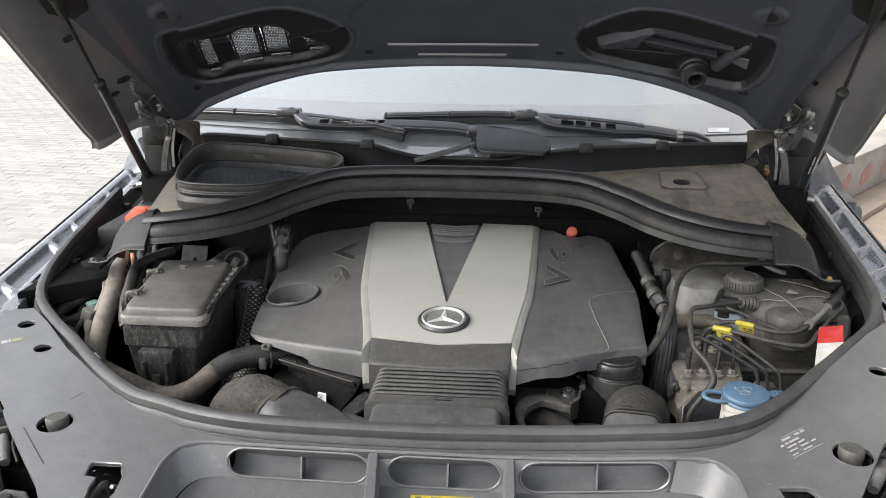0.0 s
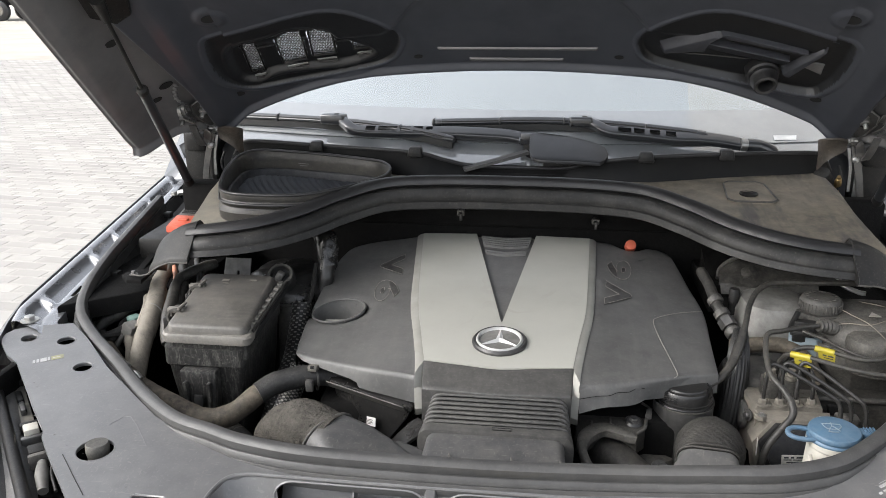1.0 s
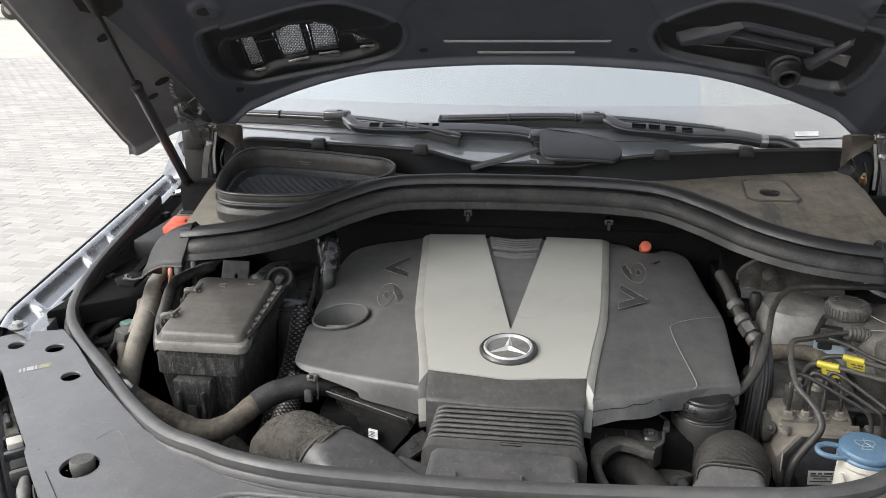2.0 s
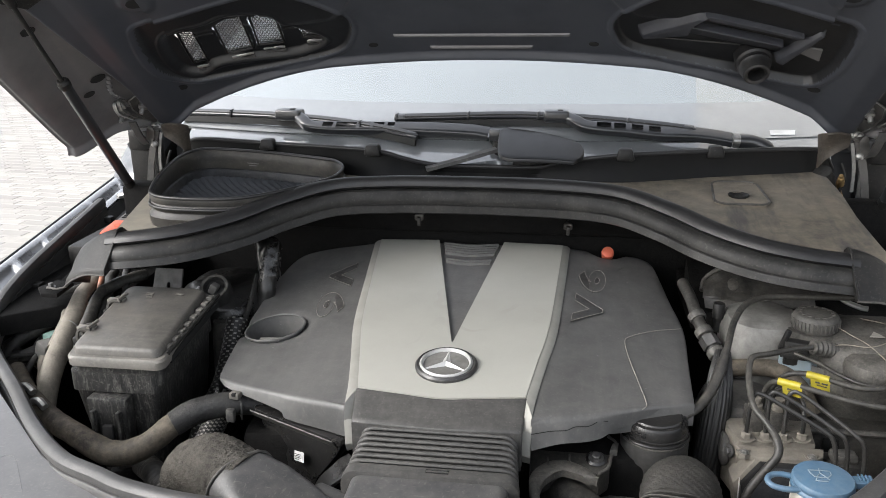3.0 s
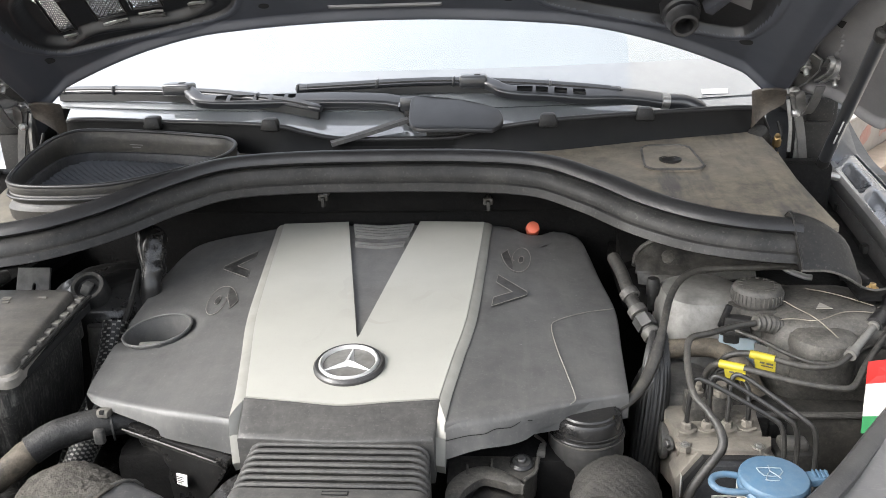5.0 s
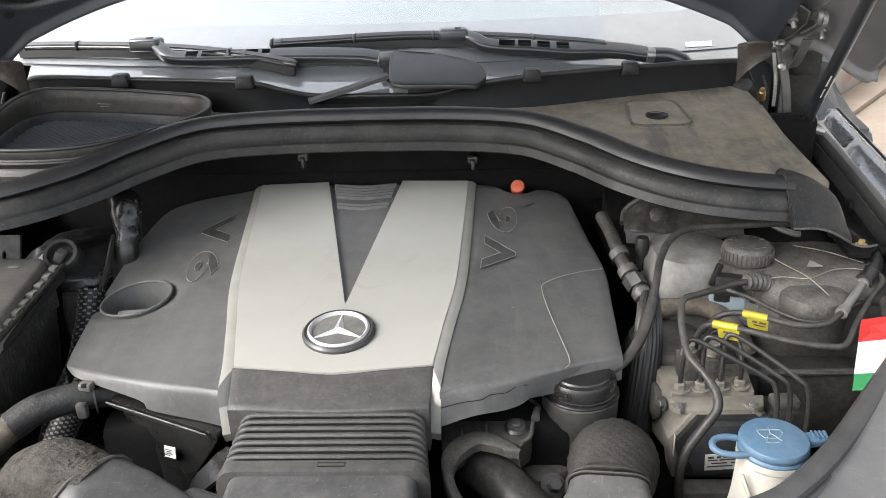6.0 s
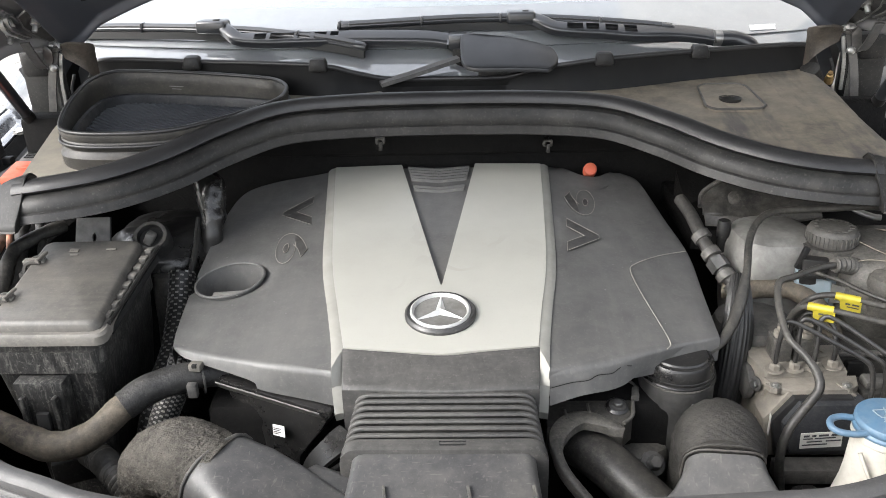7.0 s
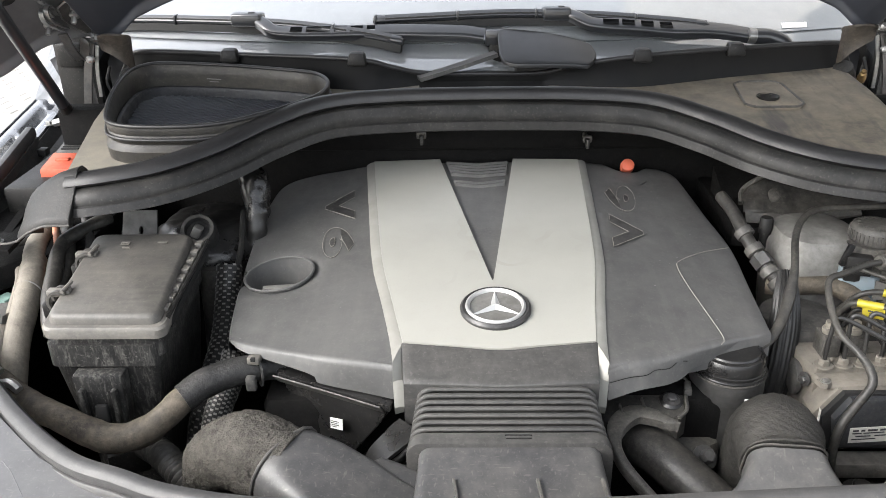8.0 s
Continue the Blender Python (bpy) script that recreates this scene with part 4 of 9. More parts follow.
for x in (-0.349, 0.411):
    y = 0.797
    z = panel_z(x, y)
    b = thing("bonnet_catch", (x, y, z - 0.08), "small steel bonnet catch down in a square opening", "catch", "bonnet catches")
    part("hook", sweep([(x - 0.014, y - 0.022, z - 0.040), (x - 0.012, y - 0.014, z - 0.022), (x - 0.006, y + 0.002, z - 0.012), (x - 0.002, y + 0.012, z - 0.018), (x - 0.002, y + 0.018, z - 0.06)], rrect(0.0045, 0.0022, 0.001, 2), up=(1, 0, 0.2)), "dull_steel", b)
    part("spring", tube([(x + 0.008, y + 0.012, z - 0.05), (x + 0.008, y + 0.010, z - 0.018), (x + 0.006, y + 0.004, z - 0.012)], 0.0028, 8), "steel", b)
    part("plate", box((x - 0.035, y - 0.04, z - 0.085), (x + 0.035, y + 0.035, z - 0.075), 0.002), "dark", b)
    part("bolt", bolt((x + 0.013, y - 0.018, z - 0.040), 0.006, 0.012), "dull_steel", b)
for s in (-1, 1):
    hl = thing("headlamp", (s * 0.60, 0.84, 1.0), "dark headlamp housing with a bolted bracket beside the front panel", "headlamp", "headlamps")
    pz = lambda x, y: panel_z(x, y)
    part("housing", slab([(s * 0.44, 0.70), (s * 0.47, 0.79), (s * 0.57, 0.92), (s * 0.70, 1.06), (s * 0.74, 1.04), (s * 0.70, 0.86), (s * 0.60, 0.70)], lambda x, y: pz(x, y) - 0.045, 0.09, 0.008), "black", hl)
    part("lens", slab([(s * 0.60, 0.70), (s * 0.70, 0.86), (s * 0.745, 1.04), (s * 0.77, 1.04), (s * 0.74, 0.86), (s * 0.65, 0.70)], lambda x, y: pz(x, y) - 0.06, 0.12, 0.01), "tank", hl)
    part("rubber_strip", tube([(s * 0.452, 0.70, pz(s * 0.45, 0.70) - 0.02), (s * 0.484, 0.79, pz(s * 0.48, 0.79) - 0.024), (s * 0.585, 0.915, pz(s * 0.58, 0.915) - 0.024), (s * 0.70, 1.05, pz(s * 0.7, 1.05) - 0.022)], 0.008, 10), "black", hl)
    part("trim_strip", sweep([(s * x, y, pz(s * x, y) - 0.034) for x, y in ((0.727, 1.10), (0.672, 1.033), (0.627, 0.9755), (0.570, 0.903), (0.528, 0.846), (0.47, 0.77), (0.43, 0.70))],
                             [(-0.017, -0.03), (-0.016, -0.006), (-0.010, 0.0), (0.0, 0.0025), (0.010, 0.0), (0.016, -0.006), (0.017, -0.03)]), "duct", hl, "smooth grey trim strip")
    part("reflector_band", slab([(s * x, y) for x, y in ((0.690, 1.080), (0.668, 1.066), (0.612, 1.000), (0.556, 0.934), (0.572, 0.926), (0.628, 0.992), (0.700, 1.072))], lambda x, y: pz(x, y) - 0.036, 0.012, 0.002), "alu", hl, "pale metal band of the headlamp")
    br = part("bracket", slab([(s * 0.425, 0.735), (s * 0.424, 0.775), (s * 0.436, 0.788), (s * 0.462, 0.790), (s * 0.475, 0.775), (s * 0.478, 0.735), (s * 0.46, 0.72)], lambda x, y: pz(x, y) - 0.012, 0.03, 0.004, seg=3), "grey_plastic", hl, "bolted plastic bracket")
    part("screw", lathe([(0, 0), (0.0125, 0), (0.0125, 0.002), (0.0085, 0.003), (0.0082, 0.008), (0.007, 0.009), (0, 0.009)], (s * 0.449, 0.766, pz(s * 0.449, 0.766) - 0.012), 18), "black", br)
    for x, y, w_, d_, h_, mt in ((0.688, 1.071, 0.010, 0.009, 0.016, "white"), (0.676, 1.066, 0.006, 0.012, 0.008, "black"), (0.650, 1.030, 0.004, 0.016, 0.006, "black"), (0.629, 1.005, 0.0035, 0.014, 0.008, "dull_steel"),
                                 (0.590, 0.968, 0.016, 0.005, 0.012, "black"), (0.584, 0.955, 0.009, 0.010, 0.015, "white"), (0.574, 0.944, 0.015, 0.004, 0.010, "dull_steel"), (0.553, 0.921, 0.012, 0.011, 0.012, "black"), (0.541, 0.905, 0.013, 0.004, 0.016, "grey_plastic")):
        z = pz(s * x, y) - 0.036
        part("adjuster", box((s * x - w_, y - d_, z - 0.004), (s * x + w_, y + d_, z + h_), 0.002, turn=Matrix.Rotation(-s * 0.7, 4, 'Z')), mt, hl)
    part("bulb_holder", tube([(s * 0.533, 0.897, pz(s * 0.533, 0.897) - 0.028), (s * 0.520, 0.876, pz(s * 0.52, 0.876) - 0.026), (s * 0.505, 0.853, pz(s * 0.505, 0.853) - 0.030)], [0.006, 0.0085, 0.006], 12), "tank", hl, "pale ribbed bulb holder")
    part("cable", tube([(s * 0.545, 0.925, pz(s * 0.545, 0.925) - 0.03), (s * 0.520, 0.905, pz(s * 0.52, 0.905) - 0.020), (s * 0.510, 0.880, pz(s * 0.51, 0.88) - 0.024), (s * 0.49, 0.855, pz(s * 0.49, 0.855) - 0.03)], 0.0022, 8), "black", hl)

# ---------------------------------------------------------------- seals
FRONT_SEAL = [(-0.727, 1.640, 1.283), (-0.716, 1.55, 1.272), (-0.704, 1.45, 1.260), (-0.690, 1.35, 1.248), (-0.675, 1.265, 1.232), (-0.653, 1.205, 1.215), (-0.605, 1.152, 1.202), (-0.53, 1.082, 1.196), (-0.455, 1.008, 1.192), (-0.385, 0.952, 1.191),
              (-0.325, 0.924, 1.193), (-0.28, 0.905, 1.194), (-0.205, 0.889, 1.195), (-0.1, 0.885, 1.195), (0.03, 0.886, 1.195), (0.17, 0.891, 1.198), (0.25, 0.888, 1.206), (0.31, 0.887, 1.212),
              (0.363, 0.902, 1.215), (0.402, 0.930, 1.215), (0.448, 0.976, 1.216), (0.504, 1.043, 1.217), (0.565, 1.115, 1.220), (0.620, 1.178, 1.228), (0.652, 1.25, 1.242), (0.664, 1.33, 1.252), (0.672, 1.42, 1.262), (0.682, 1.55, 1.276), (0.694, 1.72, 1.292)]
seal = thing("bonnet_seal", (0, 0.89, 1.16), "thick black rubber bonnet seal running round the front of the bay", "seal")
part("bead", sweep(FRONT_SEAL, [(0.006, -0.010), (0.0085, -0.004), (0.0085, 0.003), (0.005, 0.0072), (0.0, 0.0085), (-0.005, 0.0075), (-0.0085, 0.003), (-0.0085, -0.006), (-0.006, -0.012)], sub=8), "seal", seal)
part("foot", sweep(FRONT_SEAL, [(0.007, -0.0065), (0.0095, -0.0070), (0.0120, -0.0100), (0.0128, -0.0145), (0.0116, -0.0155), (0.0132, -0.0165), (0.0145, -0.0215), (0.0135, -0.0225), (0.0152, -0.0235), (0.016, -0.030), (0.013, -0.036), (-0.009, -0.034), (-0.009, -0.010)], sub=8), "seal", seal)

REAR = [(-0.506, 1.296, 1.334), (-0.46, 1.297, 1.340), (-0.405, 1.314, 1.346), (-0.35, 1.360, 1.354), (-0.295, 1.420, 1.367), (-0.225, 1.472, 1.379), (-0.13, 1.49, 1.383),
        (0.0, 1.493, 1.384), (0.13, 1.49, 1.383), (0.225, 1.472, 1.379), (0.295, 1.425, 1.367), (0.35, 1.375, 1.354), (0.405, 1.335, 1.346), (0.46, 1.318, 1.340), (0.516, 1.318, 1.334)]
rear_seal = thing("bulkhead_seal", (0, 1.49, 1.31), "wide dusty black rubber bulkhead seal with a rounded bead", "seal")


def rear_ring(prof):
    pts, rings = spline(REAR, 8), []
    for p, (t, s, u) in zip(pts, axes(pts, False, (0, 0, 1))):
        k = min(1, max(0, (abs(p.x) - 0.2) / 0.28))
        lean, tall = 0.12 + 0.42 * k, 1 - 0.22 * k
        rings.append([p + s * (a - lean * b * tall) + u * b * tall for a, b in prof])
    own = bmesh.new()
    skin(own, rings)
    return own


part("bead", rear_ring([(-0.013, -0.018), (-0.013, -0.008), (-0.007, -0.0015), (0, 0), (0.007, -0.002), (0.012, -0.008), (0.012, -0.014), (0.007, -0.0185), (0.0, -0.020)]), "rubber", rear_seal)
part("flap", rear_ring([(0.0, -0.018), (0.004, -0.0200), (0.011, -0.0215), (0.0145, -0.027), (0.0155, -0.036), (0.0135, -0.0415), (0.0165, -0.0435), (0.0165, -0.0545), (0.011, -0.057), (-0.006, -0.03)]), "rubber_dusty", rear_seal)
for s in (-1, 1):
    e = thing("seal_end_boot", (s * 0.56, 1.30, 1.25), "moulded black rubber corner boot bolted over the seal end", "seal boot", "seal end boots")
    dy = 0.022 if s > 0 else 0.0
    dx = 0.015 if s > 0 else 0.0
    own, rings, foot_line = bmesh.new(), [], []
    for x, zt, out, zb in ((0.490, 1.3390, 0.053, 1.2885), (0.498, 1.3385, 0.053, 1.288), (0.509, 1.3355, 0.051, 1.2875), (0.521, 1.331, 0.049, 1.286), (0.533, 1.3245, 0.047, 1.282), (0.545, 1.3165, 0.045, 1.276), (0.554, 1.308, 0.042, 1.270), (0.561, 1.298, 0.038, 1.265), (0.5665, 1.286, 0.033, 1.261), (0.570, 1.272, 0.028, 1.258)):
        yt, yb = 1.301, 1.301 - out
        prof = ((yt + 0.030, zt - 0.03), (yt + 0.016, zt - 0.008), (yt + 0.006, zt), (yt - 0.004, zt + 0.0005), (yt - 0.012, zt - 0.004), ((yt + yb) / 2 - 0.003, (zt + zb) / 2 + 0.002), (yb + 0.003, zb + 0.010), (yb - 0.001, zb + 0.006), (yb - 0.002, zb + 0.001), (yb + 0.002, zb - 0.001), (yb + 0.014, zb + 0.002))
        rings.append([Vector((s * (x + dx), y + dy, z)) for y, z in prof])
        foot_line.append(Vector((s * (x + dx), yb - 0.003 + dy, zb + 0.0005)))
    skin(own, rings)
    part("boot", own, "black", e, deg=50)
    part("boot_rim", tube([p + Vector((s * 0.0005, -0.0006, 0.0006)) for p in rings[0][1:10]], 0.0014, 6, 2), "black", e)
    tip = [Vector((s * (0.584 + dx), 1.268 + dy, 1.2555)), Vector((s * (0.600 + dx), 1.272 + dy, 1.256))]
    part("lower_bead", tube(foot_line + tip, 0.0015, 8, 3), "capgrey", e, "pale worn lower edge")
    part("flange", slab([(s * 0.58, 1.262 + dy), (s * 0.605, 1.262 + dy), (s * 0.625, 1.285 + dy), (s * 0.615, 1.318 + dy), (s * 0.585, 1.312 + dy)], 1.250, 0.006, 0.002), "dark", e)
    part("bolt", bolt((s * 0.604, 1.286 + dy, 1.250), 0.004, 0.006), "brass" if s > 0 else "dull_steel", e)

# ---------------------------------------------------------------- bulkhead top: plates, duct, cowl


def shelf_z(x, y):
    return 1.342 + 0.12 * (y - 1.577)


def mirror(poly, s):
    return [(s * x, y) for x, y in poly]


SHELF = [(0.10, 1.545), (0.20, 1.53), (0.28, 1.475), (0.34, 1.415), (0.39, 1.362), (0.45, 1.335), (0.50, 1.330), (0.555, 1.330), (0.574, 1.350), (0.572, 1.42), (0.571, 1.50), (0.576, 1.60), (0.572, 1.71), (0.40, 1.685), (0.22, 1.65), (0.10, 1.65)]
right_shelf = thing("intake_cover", (0.42, 1.5, 1.3), "flat black bulkhead cover coated with tan dust, with a drain dimple", "cover")
part("plate", plate(SHELF, [circle(0.413, 1.568, 0.0135, 18)], shelf_z, 0.008), "dusty_panel", right_shelf)
pad = [(0.415 + a_ * (1 - 0.1 * b_ / 0.05), 1.582 + b_) for a_, b_ in rrect(0.039, 0.050, 0.018)]
part("raised_pad", plate(pad, [circle(0.413, 1.568, 0.0142, 18)], lambda x, y: shelf_z(x, y) + 0.004, 0.005), "dusty_panel", right_shelf)
part("pad_rim", tube([(x, y, shelf_z(x, y) + 0.004) for x, y in pad], 0.0018, 8, 2, closed=True), "tank_dark", right_shelf)
part("drain_cup", lathe([(0.0, -0.010), (0.005, -0.010), (0.0055, -0.002), (0.008, -0.003), (0.0125, 0.003), (0.0160, 0.0055), (0.0155, 0.003), (0.0148, -0.012)], (0.413, 1.568, shelf_z(0, 1.568) + 0.001), 28), "black", right_shelf)
RIM = [(-0.503, 1.424, 1.3685), (-0.522, 1.485, 1.372), (-0.537, 1.556, 1.3765), (-0.544, 1.622, 1.380), (-0.530, 1.658, 1.3825), (-0.498, 1.668, 1.383), (-0.400, 1.652, 1.382), (-0.295, 1.622, 1.380), (-0.2505, 1.600, 1.379),
       (-0.2275, 1.556, 1.3765), (-0.2325, 1.502, 1.373), (-0.271, 1.447, 1.370), (-0.306, 1.412, 1.368), (-0.340, 1.388, 1.3665), (-0.385, 1.3765, 1.366), (-0.450, 1.378, 1.366), (-0.485, 1.393, 1.367)]
left_shelf = thing("intake_cover", (-0.45, 1.5, 1.3), "flat bulkhead cover beneath the air intake, pale with dust", "cover")
part("plate", plate(mirror([(0.10, 1.545), (0.20, 1.53), (0.265, 1.46), (0.34, 1.40), (0.39, 1.35), (0.45, 1.318), (0.515, 1.322), (0.536, 1.36), (0.548, 1.43), (0.562, 1.515), (0.568, 1.58), (0.575, 1.70), (0.40, 1.685), (0.22, 1.65), (0.10, 1.65)], -1)[::-1], [[(x, y) for x, y, z in RIM]], shelf_z, 0.008), "tan_panel", left_shelf)

# air intake collar on the far-side cover
intake = thing("air_intake", (-0.4, 1.55, 1.33), "open kidney-shaped rubber air intake collar with a mesh inside", "air intake")


def rim_ring(scale, z, dz):
    c = Vector((-0.39, 1.54, 0))
    return [Vector((c.x + (p.x - c.x) * scale, c.y + (p.y - c.y) * scale, (p.z if z is None else z) + dz)) for p in spline(RIM, 5, True)]


own = bmesh.new()
skin(own, [rim_ring(1.02, 1.318, 0), rim_ring(1.03, 1.334, 0), rim_ring(0.995, 1.340, 0), rim_ring(0.99, None, -0.024), rim_ring(1.012, None, -0.017), rim_ring(0.998, None, -0.012), rim_ring(1.012, None, -0.005), rim_ring(1.005, None, 0.0),
           rim_ring(0.985, None, 0.0), rim_ring(0.965, None, -0.004), rim_ring(0.95, None, -0.016), rim_ring(0.955, None, -0.028), rim_ring(0.945, 1.338, 0), rim_ring(0.945, 1.318, 0)], cap=False)
part("collar", own, "collar", intake)
part("top_lip", tube(rim_ring(0.997, None, 0.0005), 0.0030, 10, 1, closed=True), "rubber", intake, "smooth black rolled lip")
part("lower_lip", tube(rim_ring(1.012, None, -0.0165), 0.0026, 10, 1, closed=True), "rubber", intake)
own = bmesh.new()
skin(own, [rim_ring(0.96, 1.316, 0), rim_ring(0.96, 1.319, 0)])
part("base", own, "dark", intake)


def within(poly, x, y):
    """True where a point lies inside a closed outline."""
    hit = False
    for (xa, ya, _), (xb, yb, _) in zip(poly, poly[1:] + poly[:1]):
        if (ya > y) != (yb > y) and x < xa + (y - ya) / (yb - ya) * (xb - xa):
            hit = not hit
    return hit


wires = bmesh.new()
step_ = bmesh.new()
skin(step_, [rim_ring(0.955, 1.334, 0), rim_ring(0.955, 1.347, 0), rim_ring(0.935, 1.3495, 0), rim_ring(0.905, 1.3485, 0), rim_ring(0.895, 1.346, 0), rim_ring(0.89, 1.330, 0)], cap=False)
part("inner_step", step_, "ecu", intake, "blue-black step round the mesh")
inner_rim = [tuple(p) for p in rim_ring(0.895, None, 0.0)]
for k in range(-40, 41):
    for d in (1, -1):
        o = Vector((-0.39 + k * 0.012, 1.53, 1.334 + 0.0012 * d))
        q = Vector((0.72 * d, 0.70, 0)) * 0.22
        inside = [o + q * (i / 40) for i in range(-40, 41) if within(inner_rim, (o + q * (i / 40)).x, (o + q * (i / 40)).y)]
        if len(inside) > 1:
            tube([inside[0], inside[-1]], 0.0013, 4, 1, bm=wires)
part("mesh", wires, "weave", intake)
part("moulded_print", bars((-0.43, 1.6415, 1.366), (1, -0.27, 0), (0, -0.05, -1), [(0.001, 0.0022, [(0, 0.024)]), (0.005, 0.0062, [(0.004, 0.02)])], thick=0.0006), "scratch", intake)

# cowl lip, grille and cover
cowl = thing("windscreen_cowl", (0, 1.68, 1.30), "black plastic cowl lip and grille below the windscreen", "cowl")
TOP = [(-0.60, 1.74, 1.355), (-0.575, 1.72, 1.384), (-0.54, 1.705, 1.396), (-0.39, 1.672, 1.396), (-0.20, 1.636, 1.394), (-0.14, 1.64, 1.380), (-0.09, 1.65, 1.368), (0.0, 1.65, 1.366),
       (0.09, 1.645, 1.368), (0.14, 1.64, 1.380), (0.24, 1.636, 1.394), (0.39, 1.672, 1.396), (0.55, 1.705, 1.396), (0.578, 1.72, 1.386), (0.60, 1.74, 1.355)]
BOT = [(x, y - 0.012, 1.342) for x, y, z in TOP]
pt, pb = spline(TOP, 6), spline(BOT, 6)
own = bmesh.new()
skin(own, [[b, b.lerp(t, 0.5) + Vector((0, 0.003, 0)), t + Vector((0, -0.004, -0.003)), t, t + Vector((0, 0.006, -0.001)), t + Vector((0, 0.008, -0.02)), b + Vector((0, 0.012, 0))] for b, t in zip(pb, pt)])
part("lip", own, "lip", cowl)
part("lip_rim", tube([t + Vector((0, -0.001, -0.001)) for t in pt], 0.0042, 10, 1), "rubber", cowl, "rolled rubber rim of the lip")


def glass_y(x):
    return 1.72 + 0.25 * x * x


own = bmesh.new()
skin(own, [[Vector((t.x, t.y + 0.007, 1.398 + 0.53 * (t.y + 0.007 - glass_y(t.x)))), Vector((t.x * 1.02, glass_y(t.x) + 0.004, 1.399)), Vector((t.x * 1.02, glass_y(t.x) + 0.06, 1.388)), t + Vector((0, 0.03, -0.07))] for t in pt])
# takes the enamel's grey, lifted for the sky it mirrors
part("grille_panel", own, "frit", cowl)
for x, y in ((-0.397, 1.659), (-0.193, 1.623), (0.239, 1.623), (0.39, 1.661)):
    c = thing("cowl_clip", (x, y + 0.008, 1.385), "small black plastic clip on the cowl lip", "clip", "cowl clips")
    part("body", box((x - 0.011, y - 0.002, 1.385), (x + 0.011, y + 0.018, 1.405), 0.004, taper=(1.4, 1.2)), "black", c)
pc = thing("wiper_cover", (0.09, 1.67, 1.37), "smooth dark grey rounded cover over the wiper linkage", "cover")
cp = [(p.x, p.y) for p in spline([(x, y, 0) for x, y in ((0.0235, 1.690), (0.030, 1.698), (0.050, 1.694), (0.118, 1.6766), (0.157, 1.664), (0.168, 1.652), (0.170, 1.632), (0.157, 1.610), (0.140, 1.606), (0.0675, 1.6064), (0.038, 1.613), (0.026, 1.630), (0.023, 1.660))], 4, True)]
part("shell", slab(cp, lambda x, y: 1.388 + 0.42 * (y - 1.602) - 0.9 * (x - 0.092) ** 2, 0.006, 0.002, seg=3), "cowlcap", pc)
part("arm", sweep([(-0.10, 1.635, 1.362), (-0.04, 1.652, 1.376), (0.02, 1.668, 1.392)], [(0.011, -0.003), (0.011, 0.003), (-0.011, 0.003), (-0.011, -0.003)]), "duct", pc)
part("foot", box((0.05, 1.645, 1.35), (0.14, 1.68, 1.395), 0.004), "black", pc)

# windscreen, pillars, cabin
own = bmesh.new()
N1, N2 = 25, 14
front, back = [], []
for j in range(N2):
    v = j / (N2 - 1)
    for lst, off in ((front, 0.0), (back, 0.005)):
        lst.append([Vector((u * (0.70 - 0.11 * v), glass_y(u * 0.70) + 0.95 * v, 1.40 + 0.53 * 0.95 * v - 0.035 * v * v - off)) for u in [i / (N1 - 1) * 2 - 1 for i in range(N1)]])
a = [[own.verts.new(q) for q in r] for r in front]
b = [[own.verts.new(q) for q in r] for r in back]
for j in range(N2 - 1):
    for i in range(N1 - 1):
        own.faces.new((a[j][i], a[j][i + 1], a[j + 1][i + 1], a[j + 1][i]))
        own.faces.new((b[j][i], b[j + 1][i], b[j + 1][i + 1], b[j][i + 1]))
for r in (0, N2 - 1):
    for i in range(N1 - 1):
        own.faces.new((a[r][i], b[r][i], b[r][i + 1], a[r][i + 1]))
for c in (0, N1 - 1):
    for j in range(N2 - 1):
        own.faces.new((a[j][c], a[j + 1][c], b[j + 1][c], b[j][c]))
windscreen = tagged(link("windscreen", own, "glass", 60), "sloping glass windscreen reflecting the sky, whitened for its brightness", "windscreen", kind="structure")
windscreen.visible_shadow = False
own = bmesh.new()
rows_ = []
for v in (-0.004, 0.02, 0.045, 0.07, 0.098):
    rows_.append([Vector((u * (0.70 - 0.11 * v), glass_y(u * 0.70) + 0.95 * v, 1.40 + 0.53 * 0.95 * v - 0.035 * v * v + 0.0015)) for u in [i / (N1 - 1) * 2 - 1 for i in range(N1)]])
skin(own, rows_, closed=False, cap=False)
tagged(link("windscreen_edge_band", own, "frit", 60), "glossy enamel band along the foot of the windscreen, greyed for mirrored sky", "windscreen band", kind="structure")
gy = lambda x, y: 1.40 + 0.53 * (y - glass_y(x)) + 0.003
single("windscreen_sticker", quad([(x, y, gy(x, y)) for x, y in ((0.503, 1.798), (0.550, 1.8085), (0.547, 1.7955), (0.5025, 1.785))]), "pale_ink", "small white sticker on the windscreen glass", "sticker")
cab = thing("cabin", (0, 3.0, 0.4), "grey car cabin with dark dashboard behind the windscreen", "car cabin")
part("dashboard", slab([(-0.68, 1.87), (-0.4, 1.79), (0, 1.76), (0.4, 1.79), (0.68, 1.87), (0.68, 2.35), (-0.68, 2.35)], lambda x, y: 1.36 + 0.03 * (y - 1.8), 0.3, 0.02), "dash", cab)
part("roof", slab([(-0.6, 2.62), (0.6, 2.62), (0.62, 4.3), (-0.62, 4.3)], 1.89, 0.05, 0.02), "paint", cab)
part("rear_panel", box((-0.72, 4.25, 0.5), (0.72, 4.35, 1.86), 0.02), "paint", cab)
